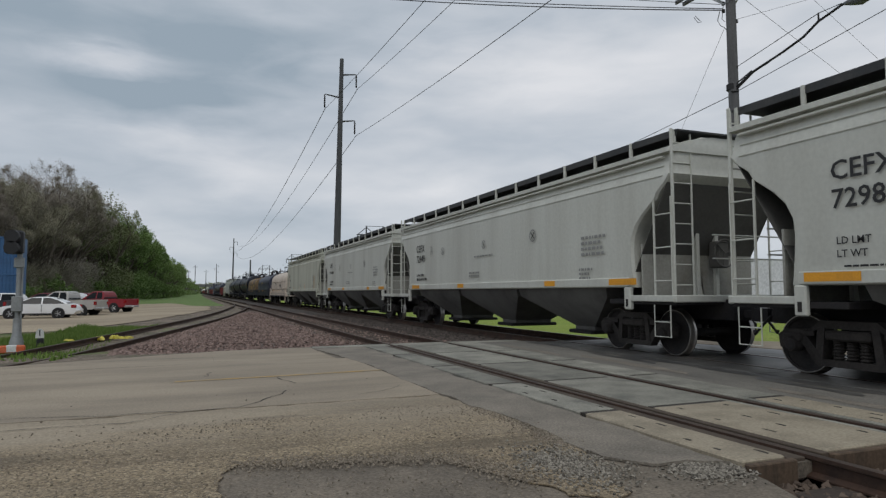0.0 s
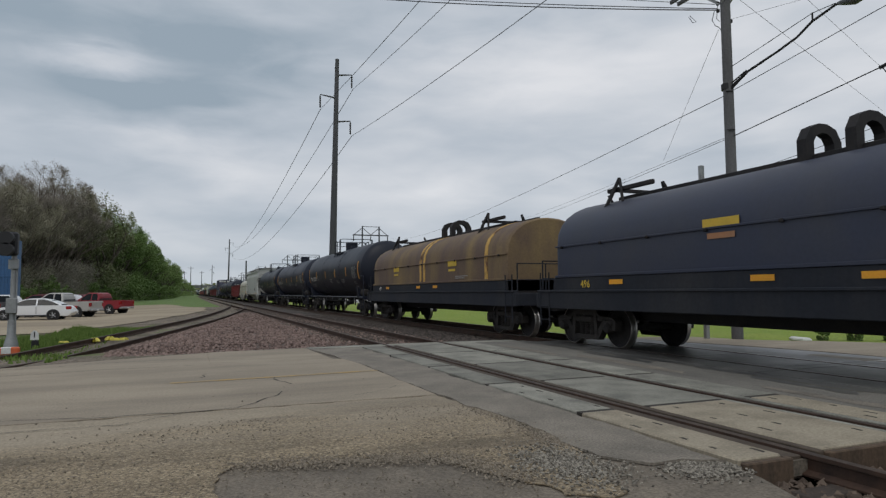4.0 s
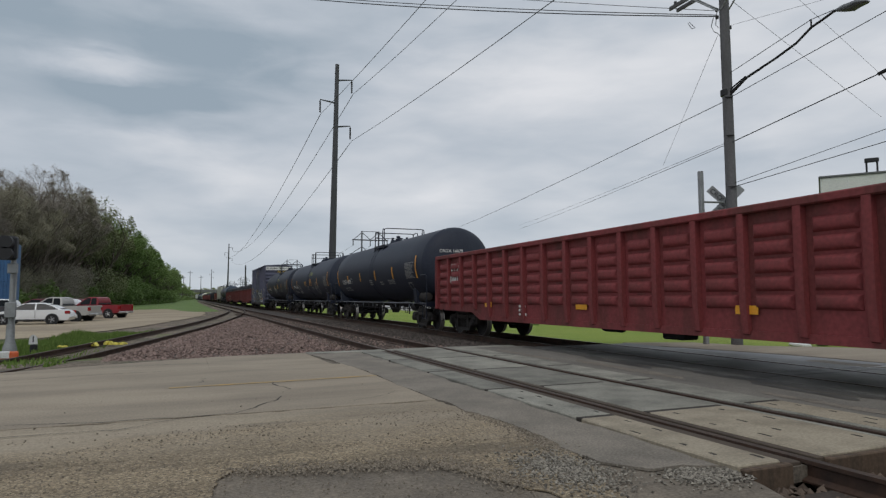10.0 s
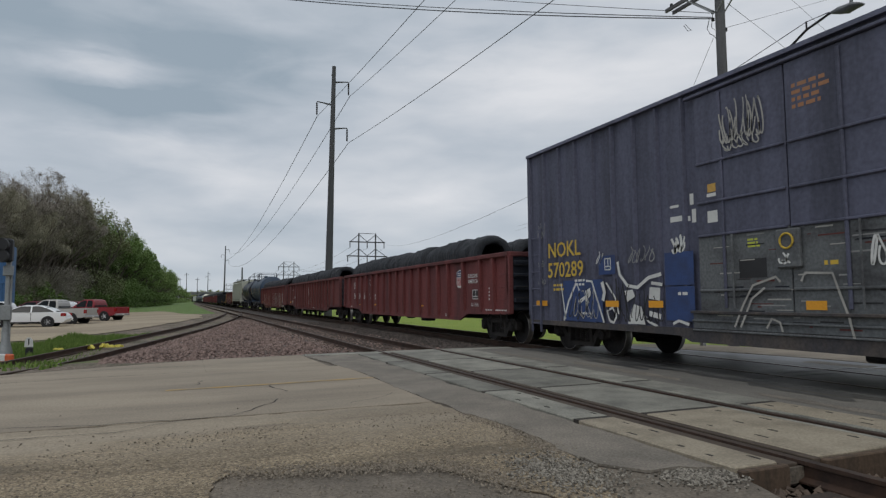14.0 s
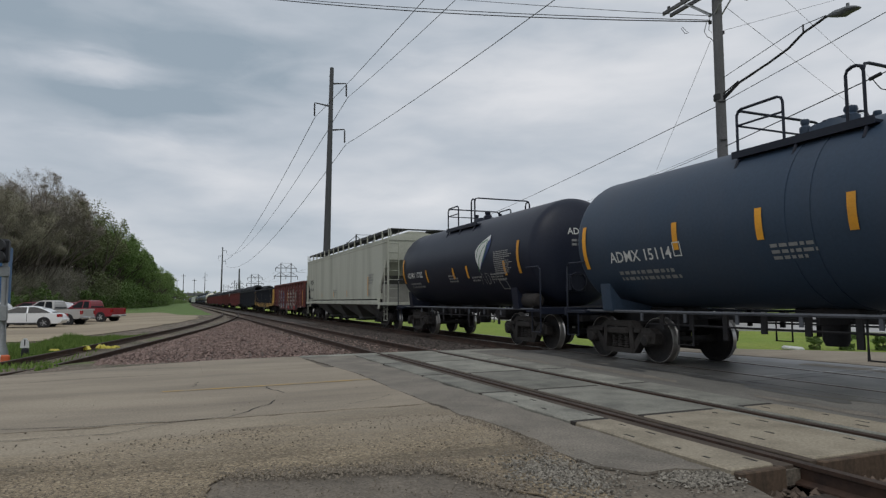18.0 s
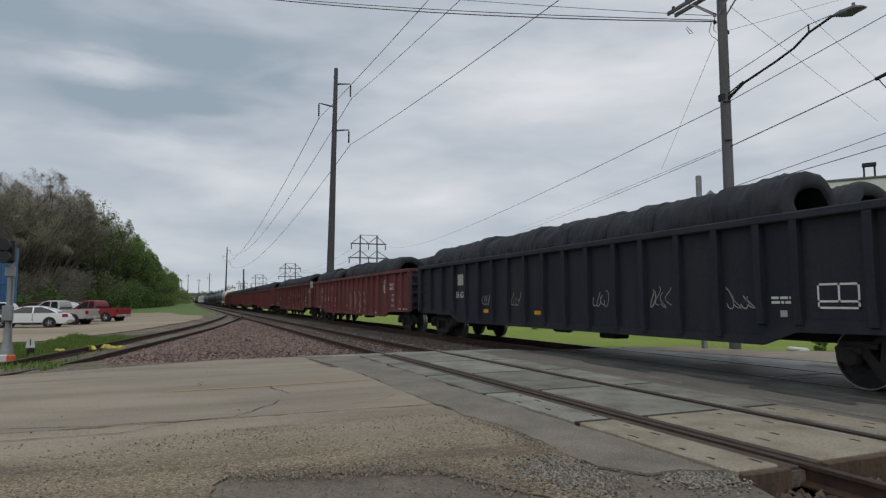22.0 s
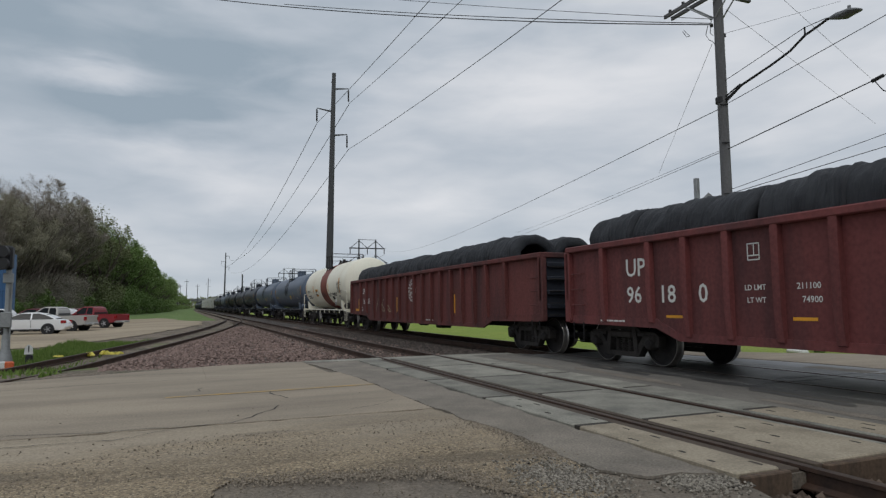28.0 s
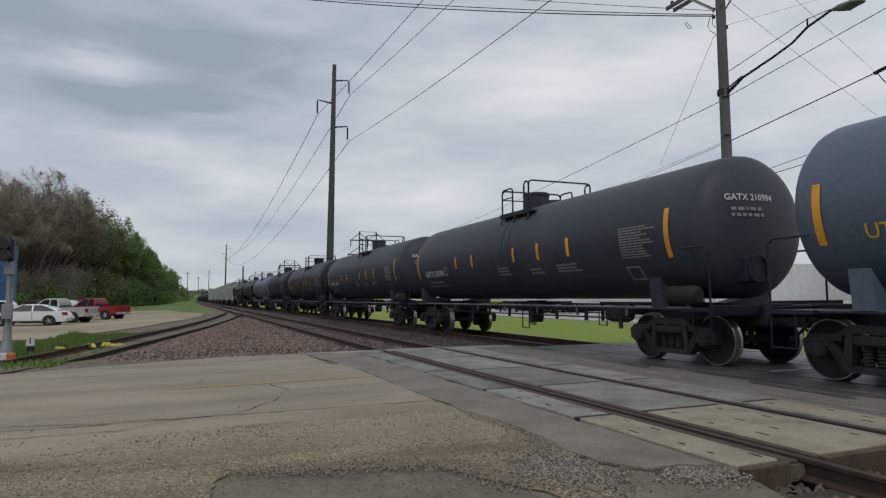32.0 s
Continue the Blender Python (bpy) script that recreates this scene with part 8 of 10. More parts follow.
def shield(car, y, z, w):
    """A painted shield: blue head, red and white stripes."""
    edge = [(0, 0.30), (0.10, 0.10), (0.5, 0.0), (0.90, 0.10), (1.0, 0.30), (0.97, 0.75), (1.0, 0.98), (0.75, 1.10), (0.5, 1.16), (0.25, 1.10), (0.0, 0.98), (0.03, 0.75)]
    m = Matrix.Translation((-1.426, y, z)) @ SIDE
    part("emblem", Shape().add([(a * w, b * w, 0) for a, b in edge], [tuple(range(12))]), "ink_white", car, "white shield", m, 0)
    st = Shape()
    for k in range(5):
        a = 0.10 + 0.17 * k
        st.quad((a * w, 0.16 * w, 0.003), ((a + 0.085) * w, 0.16 * w, 0.003), ((a + 0.085) * w, 0.66 * w, 0.003), (a * w, 0.66 * w, 0.003))
    part("emblem", st, "ink_red", car, "red stripes", m, 0)
    hd = Shape().add([(a * w, b * w, 0.003) for a, b in ((0.05, 0.70), (0.95, 0.70), (0.95, 0.94), (0.75, 1.05), (0.5, 1.10), (0.25, 1.05), (0.05, 0.94))], [tuple(range(7))])
    part("emblem", hd, "ink_blue", car, "blue head", m, 0)
    hb = Shape()
    for k in range(2):
        hb.quad((0.2 * w, (0.78 + 0.13 * k) * w, 0.005), (0.8 * w, (0.78 + 0.13 * k) * w, 0.005), (0.8 * w, (0.84 + 0.13 * k) * w, 0.005), (0.2 * w, (0.84 + 0.13 * k) * w, 0.005))
    part("emblem", hb, "ink_white", car, "", m, 0)


def gon_print_up(car, i, mark, faded=False):
    """White stencils of the red gondolas with the shield."""
    h = span(i) / 2 - 0.58
    x = -1.4255
    side_text(car, "UP", 0.50, 7.76, 1.82, "ink_white", x)
    side_text(car, mark[:2], 0.46, 7.74, 1.29, "ink_white", x)
    side_text(car, mark[2:4], 0.46, 6.80, 1.29, "ink_white", x)
    side_text(car, mark[4:5], 0.46, 5.80, 1.29, "ink_white", x)
    framed(car, 0.24, 0.28, 4.72, 1.94, "ink_white", x, 0.02)
    side_text(car, "LD LMT", 0.12, 4.80, 1.47, "ink_white", x)
    side_text(car, "LT WT", 0.12, 4.76, 1.27, "ink_white", x)
    if i == 30:
        side_text(car, "211100", 0.13, 3.86, 1.47, "ink_white", x)
        side_text(car, "74900", 0.13, 3.78, 1.27, "ink_white", x)
    else:
        side_bars(car, 2, 0.4, 0.30, 3.82, 1.27, "ink_white", x, i + 1)
    e = -span(i) / 2
    shield(car, e + 4.34, 1.62, 0.52)
    side_text(car, "BUILDING", 0.175, e + 3.44, 1.93, "ink_white", x)
    side_text(car, "AMERICA", 0.175, e + 3.44, 1.76, "ink_white", x)
    framed(car, 0.44, 0.30, e + 3.11, 1.26, "ink_white", x, 0.025, "ink_black")
    side_text(car, "G-110-006", 0.155, e + 3.21, 1.04, "ink_white", x)
    for k, w in enumerate((0.16, 0.14, 0.14, 0.20)):
        plate(car, 0.07, 0.045, e + 1.97, 1.56 - 0.105 * k, "ink_white", x, "small_print")
        plate(car, w, 0.045, e + 1.72, 1.56 - 0.105 * k, "ink_white", x, "small_print")
    side_bars(car, 1, 1.4, 0.06, -h + 1.55, 0.93, "ink_white", -1.458, i + 3)
    side_bars(car, 2, 0.35, 0.10, -4.9, 0.70, "ink_white", -1.458, i + 3)
    plate(car, 0.52, 0.05, 6.62, 1.00, "reflector_yellow", x, "reflector_stripe")
    plate(car, 0.40, 0.05, 3.95, 1.00, "reflector_yellow", x, "reflector_stripe")
    plate(car, 0.40, 0.05, -2.3, 1.00, "reflector_yellow", x, "reflector_stripe")
    side_bars(car, 1, 1.0, 0.06, 8.6, 0.90, "ink_white", -1.458, i + 4)


def gon_print_sp(car, i, number):
    """White stencils and the round emblem of the brown-red gondolas."""
    h = span(i) / 2 - 0.58
    x = -1.4255
    side_text(car, "SP", 0.36, 7.56, 1.86, "ink_white", x)
    side_text(car, number[:3], 0.36, 7.54, 1.37, "ink_white", x)
    side_text(car, number[3:], 0.36, 6.66, 1.37, "ink_white", x)
    side_bars(car, 2, 0.9, 0.24, h - 1.6, 1.02, "ink_white", x, i)
    m = Matrix.Translation((x, 0.19, 1.86)) @ SIDE
    sh = Shape()
    ribbon(sh, [(0.27 * math.cos(a), 0.27 * math.sin(a)) for a in np.linspace(0, 6.2832, 25)], 0.045)
    for z in (-0.14, -0.07, 0.07):
        ribbon(sh, [(-0.22, z), (0.22, z)], 0.03)
    part("emblem", sh, "ink_white", car, "round white emblem", m, 0)
    ring = Shape()
    for k in range(18):
        a0 = 2 * math.pi * k / 18
        ribbon(ring, [(0.40 * math.cos(a0 + d), 0.40 * math.sin(a0 + d)) for d in (0.0, 0.1, 0.2)], 0.10)
    part("emblem", ring, "ink_white", car, "ring of worn print bars", m, 0)
    plate(car, 0.55, 0.14, h - 0.75, 0.98, "reflector_yellow", x, "reflector_stripe")
    plate(car, 0.10, 0.75, 3.6, 1.0, "reflector_yellow", x, "reflector_stripe")
    side_bars(car, 1, 0.9, 0.07, -1.4, 0.72, "ink_white", -1.458, i + 3)


RIBS_UP = lambda h: [h - 0.06, 8.44] + [6.98 - (0.936 + (h - 9.57) / 13) * k for k in range(14)] + [3.10 - h, 1.86 - h, 0.98 - h, -h + 0.06]
RIBS_SP = lambda h: [h - 0.06, 7.84, 6.75, 5.45] + [4.40 - 0.915 * k for k in range(12)] + [-6.55, -7.75, -h + 0.06]
LOADED = "oxide red gondola loaded with coils of dark wire"
gons = [(17, "961065", 0), (18, "365021", 1), (19, "365270", 1), (26, "961060", 0), (27, "365150", 1), (28, "961620", 0), (29, "960510", 0), (30, "961800", 0), (31, "365810", 1)]
for i, number, style in gons:
    car = put(i, gondola(i, span(i), LOADED, "gon_red" if style != 1 else "gon_brown", load=(2.25 if style == 0 else 1.55, -0.3), rib_at=RIBS_UP(span(i) / 2 - 0.58) if style == 0 else RIBS_SP(span(i) / 2 - 0.58), end_mat="gon_black"))
    h = span(i) / 2 - 0.58
    if style != 1:
        gon_print_up(car, i, number)
    else:
        gon_print_sp(car, i, number[:5])
    if i == 26:
        loops = Shape()
        for u0, v0, a, b, turns, tilt in ((0.35, 0.45, 0.30, 0.48, 1.0, 0.3), (0.60, 0.55, 0.16, 0.40, 0.8, -0.4), (1.15, 0.42, 0.30, 0.40, 1.1, 0.2), (1.25, 0.70, 0.18, 0.26, 1.0, 0.0), (1.85, 0.60, 0.30, 0.40, 0.8, 0.5), (1.95, 0.25, 0.20, 0.30, 1.0, -0.3), (2.55, 0.70, 0.32, 0.28, 0.9, 0.2), (2.60, 0.32, 0.36, 0.32, 0.9, 0.1)):
            ribbon(loops, [(1.28 * (u0 + a * math.cos(6.283 * turns * j / 24 + tilt) + 0.12 * tilt * math.sin(j * 0.26)), v0 + b * math.sin(6.283 * turns * j / 24 + tilt)) for j in range(25)], 0.026)
        part("graffiti", loops, "ink_white", car, "white looping scrawl", Matrix.Translation((-1.428, 0.75, 0.78)) @ SIDE, 0)
        for y in (0.9, -2.1):
            plate(car, 0.4, 0.09, y, 0.98, "reflector_yellow", -1.4285, "reflector_stripe")
    if i == 19:
        sprayed(car, 6.35, 0.72, 4.7, 1.22, "KESKE", ("ink_silver", "ink_orange", "ink_cream", "ink_orange", "ink_orange"), "ink_grey", 51, -1.4275, "ink_orange", 0.05, 0.05)
        for k in range(9):
            plate(car, 0.22 + 0.05 * (k % 3), 0.75 + 0.12 * (k % 4), 6.3 - 0.52 * k, 0.70, ("ink_silver", "ink_black", "ink_orange")[k % 3], -1.4263, "graffiti", "run of sprayed paint")
        plate(car, 1.5, 0.55, 1.45, 0.68, "ink_black", -1.4262, "graffiti", "sprayed dark ground")
        rnd = random.Random(5)
        dots = Shape()
        for k in range(70):
            u, w = rnd.uniform(0, 1.9), rnd.uniform(0, 0.75) ** 1.3
            d = rnd.uniform(0.008, 0.024)
            dots.quad((u - d, w, 0), (u, w - d, 0), (u + d, w, 0), (u, w + d, 0))
        part("graffiti", dots, "ink_silver", car, "spatter of white paint", Matrix.Translation((-1.428, 1.5, 0.72)) @ SIDE, 0)
        for k in range(8):
            plate(car, 0.80, 1.28, -0.40 - 0.915 * k, 0.62, "ink_silver", -1.4262, "graffiti", "faded silver spray")
        sprayed(car, -0.42, 0.70, 3.6, 1.16, "CROV", ("ink_cream", "ink_silver", "ink_cream", "ink_silver"), "ink_black", 52, -1.4275, None, 0.07, 0.09)
        for y in RIBS_SP(span(i) / 2 - 0.58):
            if -7.0 < y < -0.2:
                plate(car, 0.13, 1.2, y + 0.065, 0.72, "ink_silver", -1.5325, "graffiti", "sprayed paint on the rib")
            elif 1.6 < y < 6.3:
                plate(car, 0.13, 1.05, y + 0.065, 0.75, "ink_orange" if int(y) % 2 else "ink_silver", -1.5325, "graffiti", "sprayed paint on the rib")
        sprayed(car, -4.2, 0.68, 2.6, 1.15, "EL", ("ink_silver", "ink_cream"), "ink_black", 53, -1.4275, None, 0.07, 0.09)
    if i == 27:
        sprayed(car, 4.4, 0.72, 4.0, 0.80, "VRKN", ("gon_brown",), "ink_cream", 62, -1.4275, None, 0.02, 0.05)
        sprayed(car, 0.4, 0.66, 6.0, 1.05, "PRYATNO", ("gon_brown",), "ink_cream", 63, -1.4275, None, 0.025, 0.055)
        tag_scrawl(car, -1.6, 1.45, 0.45, 0.55, "ink_cream", 64, 2, 0.07, -1.4285)
        tag_scrawl(car, -3.6, 1.45, 0.6, 0.6, "ink_cream", 65, 2, 0.07, -1.4285)
        sprayed(car, -5.15, 0.64, 0.8, 0.26, "DCH", ("gon_brown",), "ink_cream", 66, -1.4275, None, 0.01, 0.06)
        framed(car, 0.48, 0.36, -6.78, 1.24, "ink_white", -1.428, 0.035, "ink_black")
        tag_scrawl(car, -6.7, 0.98, 0.8, 0.16, "ink_cream", 67, 5, 0.02, -1.428)
        for k, ch in enumerate("HUTA"):
            side_text(car, ch, 0.46, -7.84 - 0.24 * k, 1.86 + 0.03 * (k % 2), "ink_cream", -1.428)
        side_bars(car, 2, 0.35, 0.12, -6.0, 1.18, "ink_white", -1.428, 68)
        side_bars(car, 1, 0.5, 0.05, -6.6, 2.2, "ink_white", -1.428, 69)
        plate(car, 0.10, 1.0, -h + 0.34, 0.88, "reflector_yellow", -1.536, "reflector_stripe")
        plate(car, 0.10, 0.5, -5.9, 0.95, "reflector_yellow", -1.428, "reflector_stripe")
        part("corner_casting", Shape().box(-1.57, -1.40, -h - 0.10, -h + 0.06, 2.20, 2.66, 0.02), "ink_silver", car, "dented pale corner casting")
    if i == 18:
        tag_scrawl(car, 0.5, 0.9, 1.6, 0.8, "ink_silver", 73, 4, 0.05, -1.428)
    if i == 31:
        tag_scrawl(car, 5.2, 0.95, 2.2, 0.85, "ink_cream", 74, 5, 0.022, -1.428)
        for y in (8.4, 4.75, 2.15, -1.0, -4.0):
            plate(car, 0.09, 0.62, y, 1.0, "reflector_yellow", -1.427, "reflector_stripe")

# tanks and hopper in the middle
SMALL_ROW = lambda h: ((h - 0.10, -0.62, 0.95), (h - 2.9, -0.38, 0.5), (0.6, -0.36, 0.5), (-0.9, -0.36, 0.52), (-3.4, -0.36, 0.55), (-h + 0.6, -0.58, 0.9))
LEAF_ROW = lambda h: ((h - 0.10, -0.62, 0.95), (2.45, -0.64, 0.46), (0.0, -0.60, 0.38), (-1.09, -0.60, 0.40), (-3.6, -0.60, 0.42), (-h + 0.6, -0.58, 0.9))
for i, mark, body in ((20, "ADMX 15114", "tank_blue"), (21, "ADMX 15722", "tank_black")):
    h = span(i) / 2 - 1.17
    car = put(i, tank(i, span(i), "dark blue-black tank wagon with yellow reflector stripes" if i == 20 else "black tank wagon with a pale leaf emblem", body, "tank_black", stripes=SMALL_ROW(h) if i == 20 else LEAF_ROW(h), dome="valves", seams=1 if i == 20 else 0, dome_y=0.16, deck=1.1))
    tank_print(car, span(i), mark, "ink_white", "ink_grey", 0.32 if i == 20 else 0.29, -0.52 if i == 20 else -0.42, i, True, 1.0 if i == 20 else 0.59, i == 20)
    if i == 21:
        # the emblem's leaf in thin slices, so that it follows the flank; its trailing edge is blue
        leaf, shade = Shape(), Shape()
        for j in range(14):
            edge = []
            for v in (j / 14, (j + 1) / 14):
                left = 0.26 - 0.26 * math.sin(min(1.0, v / 0.55) * math.pi / 2) if v < 0.55 else 0.80 * ((v - 0.55) / 0.45) ** 1.5
                right = 0.26 + 0.74 * math.sin(v * math.pi * 0.62) - 0.14 * v ** 4
                edge.append((v * 1.04, left, max(left + 0.02, right), left + (right - left) * (0.72 if v < 0.8 else 0.9)))
            (v0, l0, r0, m0), (v1, l1, r1, m1) = edge
            leaf.quad((l0, v0, 0), (m0, v0, 0), (m1, v1, 0), (l1, v1, 0))
            shade.quad((m0, v0, 0), (r0, v0, 0), (r1, v1, 0), (m1, v1, 0))
        tank_mark(car, leaf.mesh("emblem", "ink_white", 0), -1.86, -0.37, "emblem")
        tank_mark(car, shade.mesh("emblem", "ink_blue", 0), -1.86, -0.37, "emblem")
        lf = Shape()
        for line, wd in (([(0.20, -0.06), (0.28, 0.30), (0.50, 0.62), (0.62, 0.70)], 0.035), ([(0.12, 0.36), (0.16, 0.62), (0.40, 0.80), (0.72, 0.88), (0.70, 0.60), (0.52, 0.22)], 0.04)):
            at = np.linspace(0, len(line) - 1, 31)
            us, vs = zip(*line)
            ribbon(lf, list(zip(np.interp(at, range(len(line)), us), np.interp(at, range(len(line)), vs))), wd)
        veins = tank_mark(car, lf.mesh("emblem", "ink_green", 0), -1.86, -0.36, "emblem")
        veins.matrix_basis = pose(-0.006, 0, 0)
        nm = Shape()
        ribbon(nm, [(0.0, 0), (0.14, 0.38), (0.30, 0)], 0.025)
        ribbon(nm, [(0.40, 0), (0.40, 0.36), (0.56, 0.34), (0.64, 0.18), (0.56, 0.02), (0.40, 0)], 0.025)
        ribbon(nm, [(0.76, 0), (0.80, 0.36), (0.94, 0.06), (1.08, 0.36), (1.12, 0)], 0.025)
        tank_mark(car, nm.mesh("emblem", "ink_grey", 0), -1.96, -0.84, "emblem")
car = put(22, hopper(22, span(22), "weathered grey-green covered hopper with rust streaks", "hopper_worn", 4.02, 4, False, True, cut=1.2, walk_h=0.42, arch=SLANT_ARCH, inset=0.07))
hopper_print(car, 22, "MCFX", "", 0.42, False, 2.36, "ink_black", 1.45)
for y, z, hh in ((-6.3, 1.5, 0.95), (-2.2, 1.5, 0.35), (1.0, 1.5, 0.3), (4.2, 1.5, 0.25)):
    plate(car, 0.09, hh, y, z, "reflector_yellow", -1.533, "reflector_stripe")

car = put(23, gondola(23, span(23), "dark red empty gondola covered in graffiti", "gon_brown", corrugated=True, ribs=13, top=2.75, end_mat="gon_black"))
h = span(23) / 2 - 0.58
plate(car, 0.85, 0.85, h - 2.6, 1.45, "ink_grey", -1.468, "stencil_ground")
side_text(car, "MP", 0.34, h - 2.8, 1.95, "ink_black", -1.472)
side_text(car, "643265", 0.26, h - 2.62, 1.62, "ink_black", -1.472)
piece(car, 4.95, 0.70, 3.2, 1.55, 4, "ink_black", "ink_white", 81, -1.474, "ink_blue", "ink_teal")
piece(car, 0.1, 0.70, 4.2, 1.6, 4, "ink_silver", "ink_black", 82, -1.474, "ink_silver", "ink_black")
tag_scrawl(car, 7.2, 1.2, 0.5, 0.4, "ink_white", 83, 4, 0.03, -1.474)
for k in range(6):
    tag_scrawl(car, -h + 1.75 - 0.05 * (k % 2), 0.75 + 0.27 * k, 0.28, 0.22, "ink_silver", 120 + k, 2, 0.028, -1.475)
tag_scrawl(car, -h + 3.6, 1.6, 0.9, 0.3, "ink_grey", 127, 5, 0.02, -1.475)
framed(car, 0.42, 0.32, -h + 3.0, 1.15, "ink_white", -1.475, 0.03, "ink_black")
plate(car, 0.11, 1.1, -h + 0.42, 0.95, "reflector_yellow", -1.536, "reflector_stripe")
for k in range(10):
    plate(car, 0.7, 0.30 + 0.10 * (k % 3), 4.6 - 0.95 * k, 0.68, ("ink_black", "ink_grey", "ink_red")[k % 3], -1.4715, "graffiti", "sprayed dark ground")
plate(car, 0.10, 0.85, h - 0.2, 1.25, "reflector_yellow", -1.535, "reflector_stripe")
plate(car, 0.10, 0.75, -0.2, 1.25, "reflector_yellow", -1.535, "reflector_stripe")
plate(car, 2.6, 0.45, -1.6, 0.9, "ink_red", -1.470, "graffiti", "patch of red spray")
car = put(24, gondola(24, span(24), "black empty gondola with a rusty yellow sill and ends", "gon_black", "gon_black", "rust_yellow", None, False, 15, 2.55))
h = span(24) / 2 - 0.58
for s in (-1, 1):
    part("corner_sheet", Shape().box(-1.452, -1.425, min(s * h, s * (h - 0.72)), max(s * h, s * (h - 0.72)), 1.10, 2.36, 0.01), "rust_yellow", car, "rusty yellow corner sheet, flaking")
sprayed(car, 4.6, 0.95, 1.6, 0.95, "RU", ("gon_black",), "ink_white", 95, -1.4275, None, 0.0, 0.03)
sprayed(car, 3.0, 1.15, 1.4, 0.8, "NE", ("gon_black",), "ink_silver", 96, -1.4275, None, 0.0, 0.035)
for k, (y, z, w, hh) in enumerate(((6.3, 1.4, 1.1, 0.5), (4.4, 0.95, 0.5, 1.1), (3.4, 0.95, 2.0, 1.3), (-1.1, 1.3, 0.7, 0.6), (-5.2, 1.25, 1.3, 0.8))):
    tag_scrawl(car, y, z, w, hh, ("ink_cream", "ink_white", "ink_silver", "ink_cream", "ink_cream")[k], 90 + k, 4, 0.045, -1.428)
for y in (5.4, 2.6, 0.2, -3.0, -6.6):
    plate(car, 0.12, 0.75, y, 0.95, "reflector_yellow", -1.46, "reflector_stripe")
car = put(25, gondola(25, span(25), "black gondola loaded with coils of dark wire", "gon_black", load=(2.9, -0.3), rib_at=[9.3, 8.3, 7.2, 6.2, 5.2, 4.25, 3.3, 2.35, 1.4, 0.45, -0.5, -1.42, -2.40, -3.26, -4.24, -5.14, -5.99, -6.65, -7.75, -8.6, -9.3]))
h = span(25) / 2 - 0.58
side_text(car, "36 62", 0.28, 6.10, 1.38, "ink_white", -1.4255)
plate(car, 0.45, 0.36, 5.95, 1.78, "ink_silver", -1.4255, "emblem", "pale square emblem")
framed(car, 0.62, 0.36, -6.92, 1.15, "ink_white", -1.4255, 0.03)
side_bars(car, 2, 0.4, 0.14, -6.15, 1.22, "ink_white", -1.4255, 5)
plate(car, 0.12, 0.1, -6.3, 1.02, "ink_silver", -1.4255, "placard")
for k, y in enumerate((4.1, 2.25, -1.55, -3.42, -5.28)):
    tag_scrawl(car, y, 1.12, 0.55, 0.42, "ink_grey", 100 + k, 4, 0.022, -1.427)
for y in (4.0, 1.0):
    plate(car, 0.32, 0.10, y, 0.92, "reflector_yellow", -1.427, "reflector_stripe")

# white tank with its red band, then the long string of dark tanks
car = put(32, tank(32, span(32), "cream-white tank wagon with a broad red band", "tank_white", "tank_white", stripes=((5.85, -0.55, 0.75), (3.2, -0.38, 0.5), (-1.6, -0.40, 0.5), (-4.55, -0.60, 0.95)), band=("band_red", 0.95), dome="valves", seams=0, top_rail="steel_dark"))
tank_print(car, span(32), "RCRX 1605", "ink_black", "ink_black", 0.24, -0.36, 32, False, 0.64, False)
tank_mark(car, letters("HYDROCHLORIC ACID", 0.17, "ink_black"), -2.0, -0.62)
tank_mark(car, kept("blk", lambda: Shape().quad((0, 0, 0), (0.5, 0, 0), (0.5, 0.22, 0), (0, 0.22, 0)).mesh("stencil", "ink_black", 0)), -2.2, -0.95, "stencil")
tank_mark(car, kept("ylw", lambda: Shape().quad((0, 0, 0), (0.75, 0, 0), (0.75, 0.48, 0), (0, 0.48, 0)).mesh("placard", "reflector_yellow", 0)), 2.45, -0.66, "placard")
tank_mark(car, bars(2, 0.62, 0.34, 77, 0.6).mesh("small_print", "ink_black", 0), 2.39, -0.58, "small_print")
dm = Shape().add([(0.0, 0.26, 0), (0.26, 0, 0), (0.52, 0.26, 0), (0.26, 0.52, 0)], [(0, 1, 2, 3)])
part("placard", dm, "ink_white", car, "diamond hazard placard", Matrix.Translation((-1.52, -4.0, 1.25)) @ SIDE, 0)
part("placard", Shape().add([(0.10, 0.26, 0.003), (0.26, 0.06, 0.003), (0.42, 0.26, 0.003)], [(0, 1, 2)]), "ink_black", car, "", Matrix.Translation((-1.52, -4.0, 1.25)) @ SIDE, 0)
GATX_ROW = lambda h: ((h - 0.12, -0.60, 0.95), (3.44, -0.34, 0.38), (2.16, -0.34, 0.38), (-0.59, -0.34, 0.40), (-1.89, -0.34, 0.42), (-3.27, -0.34, 0.44), (-h + 0.6, -0.58, 0.95))
TANKS = [(33, "tank_slate", "UTLX 664", "ink_yellow"), (34, "tank_slate", "UTLX 664371", "ink_yellow"), (35, "tank_grey", "GATX 210984", "ink_white"), (36, "tank_grey", "GATX 210985", "ink_white"), (37, "tank_black", "GATX 210", "ink_white"),
         (38, "tank_faded", "UTLX", "ink_grey"), (39, "tank_slate", "UTLX", "ink_grey"), (40, "tank_black", "GATX", "ink_grey"), (41, "tank_black", "GATX", "ink_grey")]
